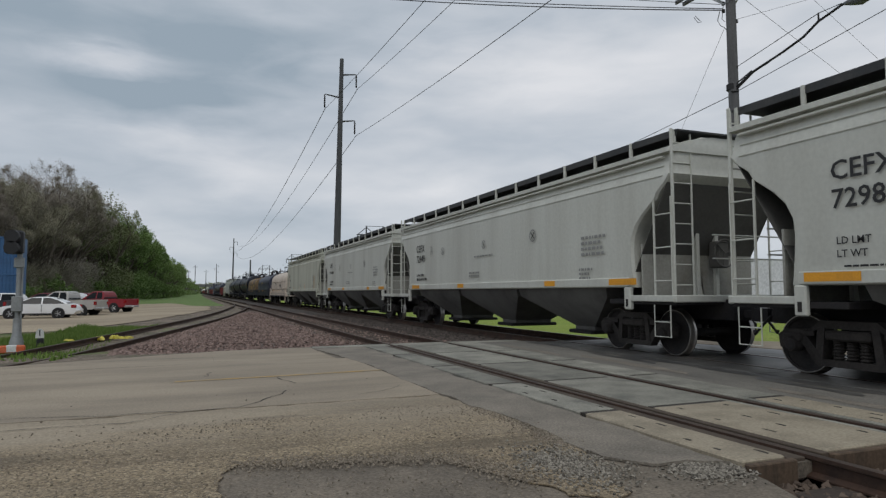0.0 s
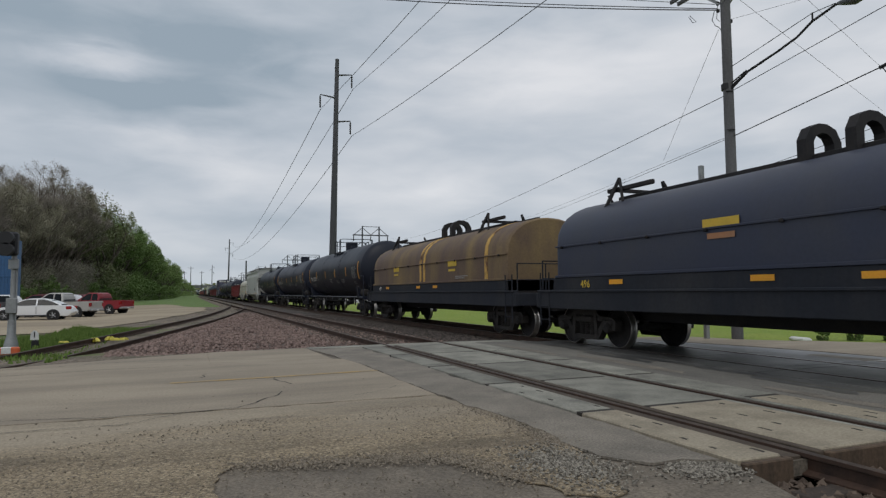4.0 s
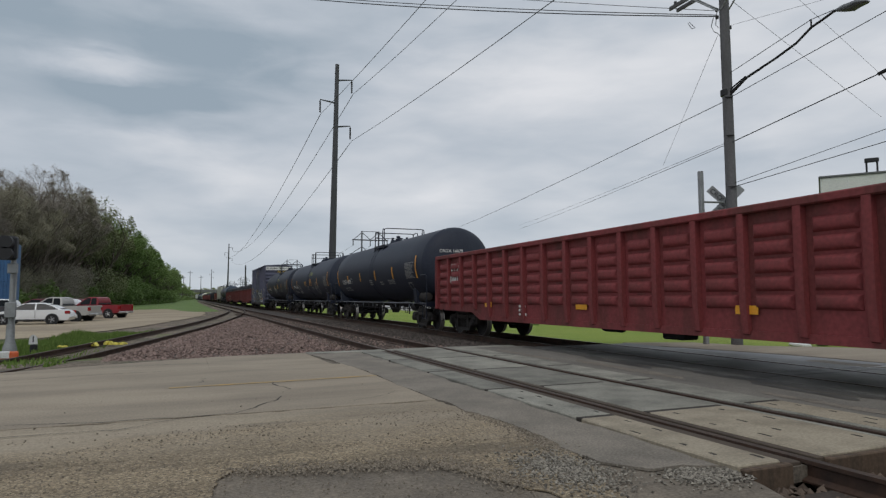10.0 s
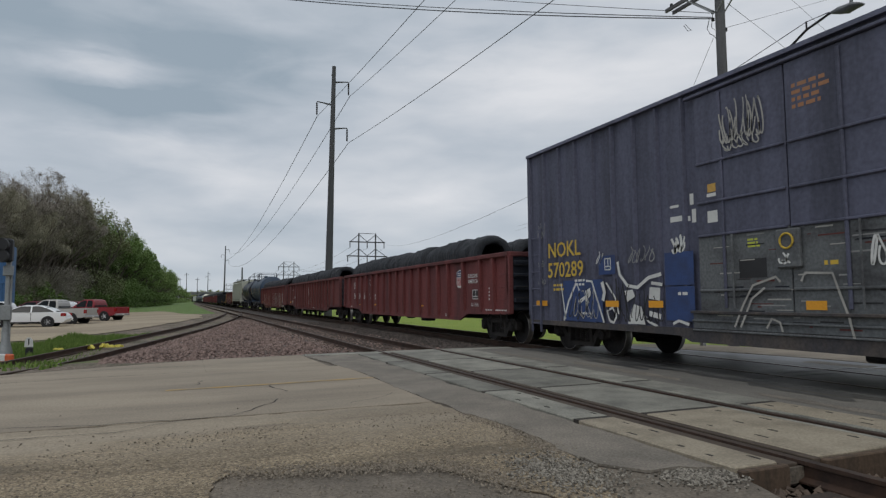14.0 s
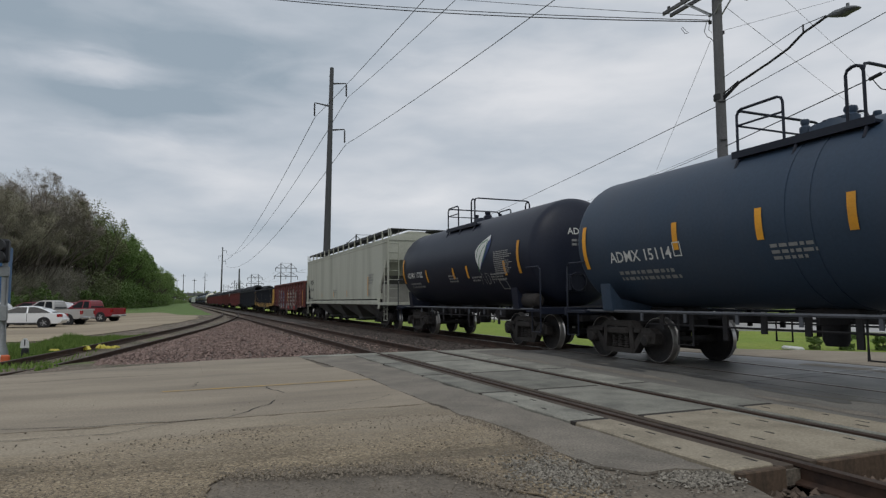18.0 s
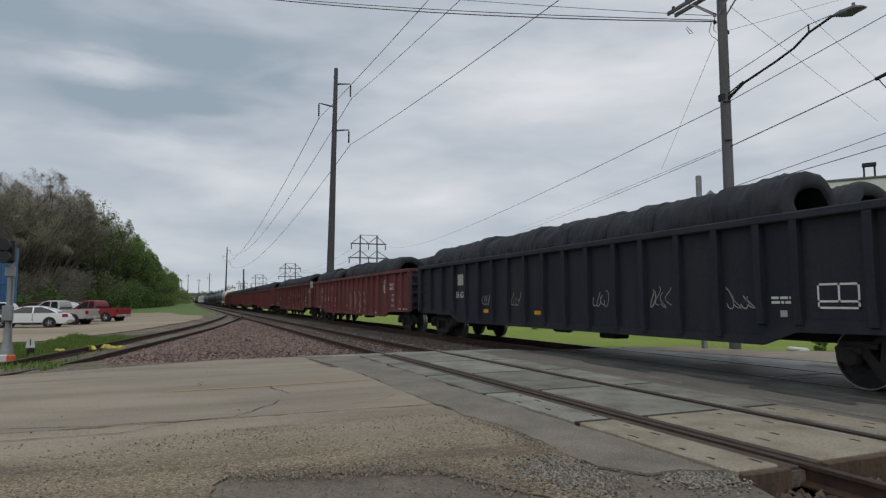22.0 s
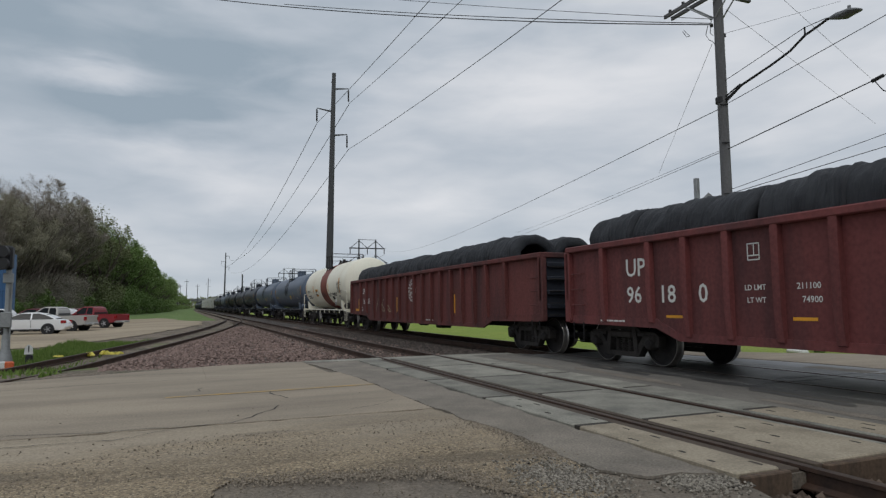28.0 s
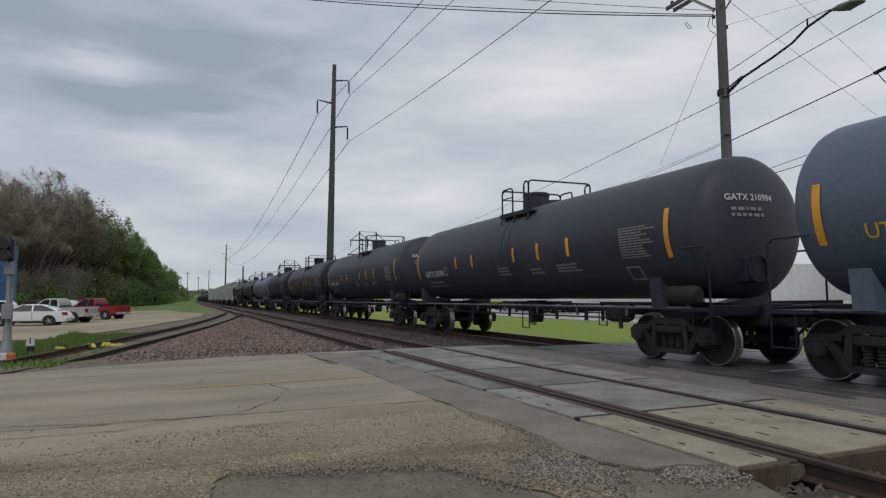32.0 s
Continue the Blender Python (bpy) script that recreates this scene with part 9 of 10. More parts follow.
for i, body, mark, ink in TANKS:
    h = span(i) / 2 - 1.17
    rows = GATX_ROW(h) if i in (35, 36, 37) else ((h - 0.15, -0.60, 0.9), (-h + 0.65, -0.5, 0.8)) if i < 36 else ((h - 2.6, -0.40, 0.45), (0.9, -0.36, 0.48), (-1.6, -0.36, 0.48), (-4.6, -0.36, 0.5), (-h + 0.6, -0.58, 0.9))
    car = put(i, tank(i, span(i), "dull grey-black tank wagon with faded yellow marks" if body in ("tank_faded", "tank_slate", "tank_grey") else BLACK, body, "tank_black", 1.36, stripes=rows if i < 38 else rows[:2], dome="can", seams=1))
    tank_print(car, span(i), mark, ink, "ink_grey", 0.30, -0.55, i, i not in (33, 34), 0.85, i > 34)
    if i in (33, 34):
        tank_mark(car, letters(mark, 0.19, ink), -1.02, 0.40, "lettering", None, h)
        tank_mark(car, bars(5, 0.55, 0.42, i, 0.5).mesh("small_print", "ink_yellow", 0), -0.72, -0.10, "small_print", None, h)
        tank_mark(car, strip_mesh(0.06, 0.30, "reflector_yellow"), -3.42, -0.50, "reflector_stripe")
        tank_mark(car, kept("ylw2", lambda: Shape().quad((0, 0, 0), (0.75, 0, 0), (0.75, 0.30, 0), (0, 0.30, 0)).mesh("placard", "ink_yellow", 0)), -1.25, -0.72, "placard")
        tank_mark(car, kept("sq", lambda: Shape().quad((0, 0, 0), (0.34, 0, 0), (0.34, 0.30, 0), (0, 0.30, 0)).mesh("placard", "ink_white", 0)), -4.75, -0.90, "placard")
        tank_mark(car, kept("sqi", lambda: Shape().quad((0.05, 0.05, 0.002), (0.28, 0.05, 0.002), (0.28, 0.22, 0.002), (0.05, 0.22, 0.002)).mesh("placard", "ink_black", 0)), -4.77, -0.89, "placard")
        stain = Shape()
        rnd = random.Random(i)
        for k in range(60):
            u, q, ww = rnd.gauss(0.0, 0.45), rnd.uniform(0.0, 1.35) ** 1.3, rnd.uniform(0.02, 0.10)
            ln = rnd.uniform(0.15, 0.7)
            ribbon(stain, [(u + 0.03 * math.sin(j + k), 1.75 - q - ln * j / 6) for j in range(7)], ww, 0.0002 * k)
        tank_mark(car, stain.mesh("spill_stain", "ink_black", 0), 0.5, -0.35, "spill_stain")
for i in range(42, len(COUPLINGS) - 1):
    if i < 49:
        car = put(i, hopper(i, span(i), "pale grey covered hopper wagon far down the train", "hopper_white" if i % 2 else "hopper_grey"))
        hopper_print(car, i, "CEFX", "", 0.4)
    else:
        car = put(i, tank(i, span(i), "black tank wagon far down the train", "tank_black" if i % 3 else "tank_faded", "tank_black"))
        tank_mark(car, letters("TILX", 0.4, "ink_white"), span(i) / 2 - 1.8, 0.0)

# ---------------------------------------------------------------- poles, wires and signs
def pole_shape(foot, head, r0, r1, n=10):
    return Shape().tube([foot, tuple((Vector(foot) * 0.5 + Vector(head) * 0.5)), head], r0, n, r1)


def cable(a, b, sag, name="overhead_wire", r=0.012, label="thin dark overhead wire", n=14):
    a, b = Vector(a), Vector(b)
    pts = []
    for i in range(n + 1):
        k = i / n
        p = a.lerp(b, k)
        p.z -= sag * 4 * k * (1 - k)
        pts.append(p)
    ob = part(name, Shape().tube(pts, r, 5), "wire_mat")
    return tagged(ob, label, "wire", "overhead wires")


def transmission_pole(x, y, h, label, lean=0.45, detail=True):
    t = thing("transmission_pole", label, "utility pole", "transmission poles", pose(x, y, ground_z(x, y)))
    part("shaft", pole_shape((0, 0, -0.5), (lean, 0, h), 0.42, 0.20, 12), "pole_steel", t)
    for z, s, ln in ((h - 1.55, 1, 1.55), (h - 3.95, -1, 1.65), (h - 6.4, 1, 1.5)):
        xx = lean * z / h
        arm = Shape().tube([(xx, 0, z - 0.12), (xx + s * ln * 0.6, 0, z + 0.02), (xx + s * ln, 0, z + 0.10)], 0.10, 8, 0.05)
        part("arm", arm, "pole_steel", t)
        ins = Shape()
        ins.lathe([(0.03, 0.0)] + [(0.10 if k % 2 else 0.06, -0.1 - 0.1 * k) for k in range(12)] + [(0.03, -1.35)], (xx + s * ln, 0, z + 0.05), "z", 8)
        part("insulator", ins, "plastic_black", t)
    cap = Shape().tube([(lean, 0, h), (lean - 0.25, 0, h - 1.0)], 0.03)
    part("ground_wire", cap, "wire_mat", t)
    return t


transmission_pole(13.35, 62.7, 25.5, "tall dark transmission pole with three side arms")
transmission_pole(16.6, 292.0, 25.5, "distant transmission pole with side arms", 0.3)
transmission_pole(19.0, 560.0, 25.5, "distant transmission pole with side arms", 0.1)
transmission_pole(13.5, -90.0, 25.5, "tall dark transmission pole with three side arms", 0.1)
# conductors from pole to pole
for dx, z, sag in ((1.98, 22.2, 3.6), (-1.37, 19.75, 2.75), (1.87, 17.3, 3.2)):
    cable((13.5 + dx, 62.7, z), (13.5 + dx, -90.0, z), sag, r=0.021, n=28)
    cable((13.5 + dx, 62.7, z), (16.6 + dx, 292.0, z - 0.5), 5.0, r=0.032, n=20)


def h_tower(x, y, h):
    t = thing("lattice_tower", "wooden H-frame power line tower far off", "power tower", "H-frame towers", pose(x, y, -0.5))
    for s in (-1, 1):
        part("leg", pole_shape((s * 2.3, 0, 0), (s * 2.2, 0, h), 0.24, 0.18, 8), "pole_steel", t)
    for z, w in ((h - 2.3, 4.7), (h - 5.9, 5.3)):
        part("crossarm", Shape().box(-w, w, -0.12, 0.12, z - 0.14, z + 0.14), "pole_steel", t)
        b = Shape()
        for s in (-1, 1):
            b.tube([(s * 2.2, 0, z + 1.9), (s * w * 0.92, 0, z + 0.1)], 0.09)
            b.tube([(s * 2.2, 0, z + 1.9), (0, 0, z + 0.1)], 0.09)
        part("brace", b, "pole_steel", t)
        for u in (-w * 0.95, 0, w * 0.95):
            part("insulator", Shape().lathe([(0.04, 0), (0.12, -0.2), (0.12, -1.3), (0.04, -1.4)], (u, 0, z - 0.1), "z", 6), "plastic_black", t)
    part("top_tie", Shape().tube([(-2.2, 0, h - 0.1), (2.2, 0, h - 0.1)], 0.07), "pole_steel", t)


for y in (156, 285, 410, 540, 680):
    h_tower(43.2, y, 18.6)
for u in (-4.5, 0, 4.5):
    for y0, y1 in ((156, 285), (285, 410)):
        cable((43.2 + u, y0, 14.3), (43.2 + u, y1, 14.3), 2.5, r=0.022, n=12)


def street_pole():
    t = thing("utility_pole", "weathered wooden utility pole with crossarm and street lamp", "utility pole", "", pose(13.6, 12.82, -0.3))
    part("shaft", pole_shape((0.06, 0.02, -0.3), (-0.02, -0.06, 11.6), 0.150, 0.122, 16), "pole_wood", t)
    for x in (-0.17, 0.11):
        part("crossarm", Shape().box(x, x + 0.06, -1.3, 1.9, 10.24, 10.36, 0.01), "pole_wood", t)
    part("crossarm", Shape().box(-1.1, 1.1, -0.2, -0.09, 10.05, 10.16, 0.01), "pole_wood", t)
    for s, y in ((-1, 1.05), (1, 1.05), (-1, -0.95), (1, -0.95)):
        part("brace", Shape().tube([(s * 0.13, 0.05 if y > 0 else -0.05, 9.45), (s * 0.14, y, 10.26)], 0.022), "galv_mat", t, "flat steel crossarm brace")
    for y in (-1.15, -0.6, 0.7, 1.25, 1.8):
        part("insulator", Shape().lathe([(0.02, 0), (0.05, 0.03), (0.045, 0.16), (0.0, 0.18)], (0, y, 10.36), "z", 8), "plastic_black", t)
    # curved lamp arm held by two struts and a tie wire
    arm = Shape().tube([(0, -0.15, 7.10), (0, -0.73, 7.34), (0, -1.61, 7.53), (0, -2.18, 7.69), (0, -2.60, 7.92), (0, -2.94, 8.00), (0, -3.16, 8.06), (0, -3.30, 8.07)], 0.030, 8)
    arm.tube([(0.0, -0.13, 7.02), (0, -0.70, 7.32), (0, -1.2, 7.43)], 0.026)
    arm.tube([(0.0, -0.16, 7.19), (0, -0.66, 7.37)], 0.020)
    part("lamp_arm", arm, "wire_mat", t, "dark curved steel lamp arm")
    part("arm_clamp", Shape().lathe([(0.150, 7.04), (0.152, 7.04), (0.152, 7.20), (0.150, 7.20)], (0, 0, 0), "z", 14), "wire_mat", t)
    part("tie_wire", Shape().tube([(0, -0.14, 7.63), (0, -2.60, 8.11), (0, -3.18, 8.10)], 0.009), "wire_mat", t)
    part("tie_post", Shape().tube([(0, -2.60, 7.93), (0, -2.60, 8.12)], 0.022), "wire_mat", t)
    head = Shape()
    head.loft([[(a * math.cos(q), y, z + b * math.sin(q)) for q in np.linspace(0, 2 * math.pi, 12, endpoint=False)] for y, z, a, b in
               ((-3.24, 8.06, 0.05, 0.035), (-3.42, 8.03, 0.11, 0.085), (-3.60, 7.99, 0.15, 0.105), (-3.74, 8.00, 0.15, 0.085), (-3.90, 7.97, 0.11, 0.045), (-3.97, 7.95, 0.05, 0.015))])
    part("lamp_head", head, "lamp_grey", t, "grey cobra-head street lamp")
    part("photocell", Shape().lathe([(0.0, 0.09), (0.035, 0.085), (0.04, 0.0), (0.0, 0.0)], (0, -3.70, 8.07), "z", 8), "lamp_grey", t)
    part("cable_loop", Shape().tube([(-0.1, 0.25, 9.35), (-0.1, 0.34, 9.12), (-0.12, 0.22, 8.92), (-0.14, 0.08, 8.82), (-0.1, 0.02, 8.70)], 0.010), "wire_mat", t)
    part("cable_loop", Shape().tube([(-0.1, 0.12, 9.45), (-0.1, 0.18, 9.1), (-0.12, 0.06, 8.98)], 0.009), "wire_mat", t)
    part("cable_loop", Shape().tube([(-0.5, 0.75, 9.36), (-0.46, 0.66, 9.22), (-0.42, 0.60, 9.14), (-0.44, 0.72, 9.16), (-0.5, 0.8, 9.34)], 0.009), "wire_mat", t)
    for z, s in ((9.51, -1), (9.30, -1), (8.94, 1)):
        part("cable_clamp", Shape().lathe([(0.0, -0.05), (0.045, -0.04), (0.045, 0.04), (0.0, 0.05)], (s * 0.10, -0.12 * s, z), "z", 8), "wire_mat", t)
    for z in (6.96, 5.9, 4.5):
        part("bolt", Shape().tube([(-0.16, -0.10, z), (0.02, -0.20, z)], 0.018), "wire_mat", t)
    return t


street_pole()
# service and telephone wires that meet at the pole
WIRES = (((13.45, 12.90, 9.00), (0.33, 25.04, 13.09), 0.25, 0.016), ((13.45, 12.90, 9.04), (3.46, 24.86, 13.3), 0.12, 0.013), ((13.45, 12.98, 9.20), (7.02, 22.46, 13.05), 0.05, 0.009),
         ((13.6, 12.70, 6.66), (15.22, 5.32, 8.61), 0.0, 0.010), ((13.6, 12.9, 6.61), (48.47, 156.0, 15.2), 1.5, 0.011), ((13.6, 12.70, 5.42), (14.92, 6.77, 6.85), 0.0, 0.014),
         ((13.6, 12.9, 5.40), (32.09, 58.0, 8.32), 0.1, 0.008), ((13.6, 12.9, 5.45), (32.1, 58.0, 8.73), 0.1, 0.006), ((13.6, 12.70, 4.30), (16.4, 6.63, 5.93), 0.0, 0.008), ((13.6, 12.70, 4.20), (16.4, 6.64, 5.46), 0.0, 0.010),
         ((13.50, 12.95, 8.47), (22.24, 25.15, 7.85), 0.0, 0.006), ((13.6, 12.50, 9.29), (30.03, 19.26, 9.6), 0.0, 0.006), ((13.6, 12.80, 11.55), (28.77, 17.93, 10.58), 0.0, 0.006), ((13.6, 12.70, 8.66), (21.74, 14.88, 12.09), 0.0, 0.005))
for a, b, sag, r in WIRES:
    cable(a, b, sag, r=r)
joint = thing("wire_splice", "black splice sleeve on an overhead wire", "wire fitting", "", pose(14.36, 9.12, 6.27, 0, 0, 0))
part("sleeve", Shape().tube([(-0.02, 0.10, -0.03), (0.0, 0.0, 0.0), (0.03, -0.14, 0.04)], 0.045, 8), "wire_mat", joint)
part("drip_loop", Shape().tube([(0.0, 0.05, -0.02), (0.02, -0.02, -0.16), (0.05, -0.10, -0.30), (0.08, -0.2, -0.35)], 0.012), "wire_mat", joint)


def crossbuck():
    t = thing("crossing_sign", "white railroad crossbuck on a grey post", "road sign", "", pose(13.05, 13.3, -0.15))
    part("post", Shape().box(-0.06, 0.06, -0.06, 0.06, -0.2, 4.85, 0.012), "galv_mat", t)
    for a, words in ((45, "RAILROAD"), (-45, "CROSSING")):
        m = pose(0.74, -0.16 if a > 0 else -0.13, 4.0, 0, 0, -32) @ pose(0, 0, 0, 0, -a, 0)
        b = part("blade", Shape().box(-0.58, 0.58, -0.006, 0.006, -0.115, 0.115), "galv_mat", t, "pale sign blade", m)
        part("lettering", letters(words, 0.185, "ink_black"), None, b, "", pose(-0.53, -0.009, -0.065, 90, 0, 0))
    part("bracket", Shape().tube([(0, 0, 4.0), (0.66, -0.12, 4.0)], 0.03), "galv_mat", t)


crossbuck()


def signal_mast():
    t = thing("railway_signal", "black signal head on a grey mast beside the siding", "signal", "", pose(-4.78, 22.2, -0.42))
    part("mast", Shape().lathe([(0.075, 0.5), (0.075, 3.35), (0.0, 3.36)], (0, 0, 0), "z", 12), "galv_mat", t)
    part("base", Shape().lathe([(0.20, -0.1), (0.19, 0.25), (0.12, 0.5), (0.11, 0.95), (0.0, 0.95)], (0, 0, 0), "z", 12), "galv_mat", t)
    hd = Shape().box(-0.36, 0.12, -0.30, 0.02, 2.85, 3.55, 0.06)
    hd.lathe([(0.16, -0.55), (0.19, -0.55), (0.19, -0.28), (0.16, -0.28)], (-0.12, 0, 3.35), "y", 14)
    hd.lathe([(0.16, -0.55), (0.19, -0.55), (0.19, -0.28), (0.16, -0.28)], (-0.12, 0, 3.02), "y", 14)
    part("signal_head", hd, "plastic_black", t, "black hooded signal head")
    part("junction_box", Shape().box(-0.14, 0.14, -0.18, -0.05, 1.15, 1.6, 0.02), "galv_mat", t)
    part("upper_box", Shape().box(-0.12, 0.14, -0.16, -0.05, 2.45, 2.75, 0.02), "galv_mat", t)
    part("conduit", Shape().tube([(0.1, -0.05, 0.1), (0.1, -0.05, 2.5)], 0.02), "galv_mat", t)
    part("stay", Shape().tube([(-0.55, 0.0, 0.0), (-0.62, 0, 1.9)], 0.02), "galv_mat", t)


signal_mast()


def marker_post():
    t = thing("switch_stand", "small dark switch stand with a pale round target", "switch stand", "", pose(-4.25, 22.6, -0.40) @ Matrix.Scale(0.78, 4))
    part("stand", Shape().box(-0.12, 0.12, -0.10, 0.10, -0.1, 0.38, 0.04).lathe([(0.05, 0.3), (0.04, 0.62), (0, 0.62)], (0, 0, 0), "z", 8), "plastic_black", t)
    part("target", Shape().prism([(-0.15, 0.40), (0.15, 0.40), (0.13, 0.66), (0.05, 0.76), (-0.05, 0.76), (-0.13, 0.66)], "y", -0.14, -0.11), "sign_white", t)
    part("lens", Shape().box(-0.02, 0.02, -0.15, -0.141, 0.48, 0.72), "plastic_black", t)


marker_post()


def debris():
    rnd = random.Random(3)
    for k, (x, y, s) in enumerate(((-2.75, 23.4, 0.30), (-2.35, 23.9, 0.30), (-2.0, 23.7, 0.22), (-3.6, 23.4, 0.14), (-0.4, 22.2, 0.12))):
        sh = Shape()
        j = rnd.uniform(0, 9)
        sh.loft([[(s * m * (0.8 + 0.5 * math.sin(3 * q + j) + 0.3 * math.sin(7 * q + j)) * math.cos(q), 0.5 * s * m * (0.8 + 0.4 * math.sin(4 * q + j)) * math.sin(q), z * s * (1 + 0.6 * math.sin(5 * q + j))) for q in np.linspace(0, 6.2832, 22, endpoint=False)] for z, m in ((0.02, 0.9), (0.12, 0.95), (0.24, 0.75), (0.30, 0.45), (0.22, 0.2))])
        ob = part("plastic_sheet", sh, "plastic_yellow" if k < 4 else "sign_white", None, "", pose(x, y, -0.26 if k < 4 else -0.16, 0, 0, rnd.uniform(0, 180)))
        tagged(ob, "crumpled yellow plastic sheet caught on the rail" if k < 4 else "scrap of white plastic on the ballast", "litter")
    b = part("barrier_board", Shape().box(-0.95, 0.95, -0.07, 0.07, 0.0, 0.20, 0.03), "plastic_orange", None, "", pose(-4.9, 19.2, -0.26, 0, 0, 8))
    tagged(b, "orange and white barrier board lying in the grass", "barrier")
    for x in (-0.55, 0.15, 0.65):
        part("white_stripe", Shape().box(x - 0.12, x + 0.12, -0.075, 0.075, 0.02, 0.205, 0.02), "sign_white", b)
    l = part("litter", Shape().box(-0.10, 0.10, -0.06, 0.06, 0.0, 0.06, 0.02), "plastic_blue", None, "", pose(-0.55, 18.4, -0.14, 5, 8, 30))
    tagged(l, "crumpled blue wrapper on the ballast", "litter")
    p = part("litter", Shape().box(-0.3, 0.3, -0.2, 0.2, 0.0, 0.14, 0.05), "sign_white", None, "", pose(15.2, 12.2, -0.12, 3, 5, 20))
    tagged(p, "crumpled white paper bag on the grass edge", "litter")


debris()


# ---------------------------------------------------------------- parked vehicles
def wheel_on(car, x, y, r, w=0.22):
    s = 1 if y > 0 else -1
    t = part("wheel", Shape().lathe([(r * 0.62, -w / 2), (r * 0.93, -w / 2), (r, -w * 0.32), (r, w * 0.32), (r * 0.93, w / 2), (r * 0.62, w / 2), (r * 0.62, -w / 2)], (0, 0, 0), "y", 22, False), "tyre_mat", car, "", pose(x, y, r))
    rim = Shape().lathe([(0.0, s * w * 0.40), (r * 0.18, s * w * 0.42), (r * 0.22, s * w * 0.30), (r * 0.52, s * w * 0.30), (r * 0.62, s * w * 0.46), (r * 0.64, s * w * 0.40), (r * 0.64, -s * w * 0.3), (0, -s * w * 0.3)], (0, 0, 0), "y", 20)
    for k in range(5):
        a = 2 * math.pi * k / 5
        rim.tube([(0, s * w * 0.40, 0), (r * 0.58 * math.cos(a), s * w * 0.42, r * 0.58 * math.sin(a))], r * 0.08, 5)
    part("rim", rim, "alloy_mat", t)


def vehicle(kind, paint, label, x, y, turn, category="car"):
    """A parked vehicle, its nose along +x of its own space."""
    t = thing({"sedan": "sedan_car", "pickup": "pickup_truck", "suv": "suv_car"}[kind], label, category, "parked vehicles", pose(x, y, ground_z(x, y) + 0.035, 0, 0, turn))
    L, W, r = {"sedan": (5.1, 0.92, 0.34), "pickup": (5.7, 1.0, 0.40), "suv": (4.8, 0.93, 0.37)}[kind]
    h = L / 2
    if kind == "sedan":
        low = [(-h, 0.40), (-h - 0.02, 0.62), (-h + 0.05, 0.86), (-h + 0.28, 0.98), (-1.75, 1.03), (0.0, 1.01), (1.0, 0.98), (1.75, 0.88), (h - 0.25, 0.74), (h - 0.04, 0.56), (h, 0.42), (h - 0.08, 0.26), (-h + 0.12, 0.26)]
        cab = [(-2.10, 0.97), (-1.62, 1.24), (-1.15, 1.41), (-0.65, 1.49), (-0.10, 1.50), (0.35, 1.43), (0.85, 1.22), (1.40, 0.98)]
        wb = (-1.48, 1.45)
    elif kind == "pickup":
        low = [(-0.72, 0.42), (-0.72, 1.18), (0.95, 1.18), (1.30, 1.15), (h - 0.2, 1.04), (h, 0.88), (h - 0.02, 0.42)]
        cab = [(-0.78, 1.16), (-0.72, 1.62), (-0.62, 1.80), (-0.42, 1.87), (0.15, 1.88), (0.50, 1.82), (0.90, 1.52), (1.38, 1.16)]
        wb = (-1.80, 1.78)
    else:
        low = [(-h, 0.5), (-h + 0.02, 1.02), (-h + 0.1, 1.08), (0.95, 1.06), (h - 0.35, 0.96), (h, 0.80), (h - 0.02, 0.36), (-h + 0.1, 0.36)]
        cab = [(-h + 0.08, 1.06), (-h + 0.22, 1.48), (-h + 0.42, 1.66), (-1.5, 1.73), (-0.3, 1.74), (0.15, 1.66), (0.55, 1.42), (1.15, 1.06)]
        wb = (-1.42, 1.42)
    top, base = max(z for _, z in cab), min(z for _, z in cab)

    def half_width(z):
        return W - 0.03 - 0.24 * max(0.0, (z - base) / (top - base))

    def rounded(outline):
        """The outline with its corners softened."""
        out = []
        n = len(outline)
        for i in range(n):
            p, q, v = (Vector(outline[(i + d) % n]) for d in (-1, 0, 1))
            a, b = min(0.16, (q - p).length * 0.42), min(0.16, (v - q).length * 0.42)
            s0, s1 = q + (p - q).normalized() * a, q + (v - q).normalized() * b
            for k in (0.0, 0.33, 0.67, 1.0):
                out.append(tuple(s0.lerp(q, k).lerp(q.lerp(s1, k), k)))
        return out

    def skin(outline, flare):
        outline = rounded(outline)
        rings = []
        for f, e in ((-1, 1.6), (-0.985, 0.7), (-0.95, 0.2), (-0.86, 0.0), (0.86, 0.0), (0.95, 0.2), (0.985, 0.7), (1, 1.6)):
            ring = []
            for u, z in outline:
                w = flare(z)
                ring.append((u * (1 - 0.006 * e), w * f, z - 0.012 * e * (1 if z > 0.6 else -3)))
            rings.append(ring)
        return Shape().loft(rings)
    part("body", skin(low, lambda z: W - 0.05 * max(0, (z - 0.6) / 0.6) - 0.05 * max(0, (0.6 - z) / 0.3)), paint, t, "painted body", None, 35)
    part("cabin", skin(cab, half_width), paint, t, "", None, 35)
    # side windows in two panes, windscreen and rear window
    cx = sum(u for u, _ in cab) / len(cab)
    ceil = base + 0.86 * (top - base)

    def edge_at(z, front):
        chain = cab[::-1] if front else cab
        for a, b in zip(chain, chain[1:]):
            if b[1] >= z:
                return a[0] + (b[0] - a[0]) * (z - a[1]) / (b[1] - a[1])
        return chain[3][0]
    floor = base + 0.05
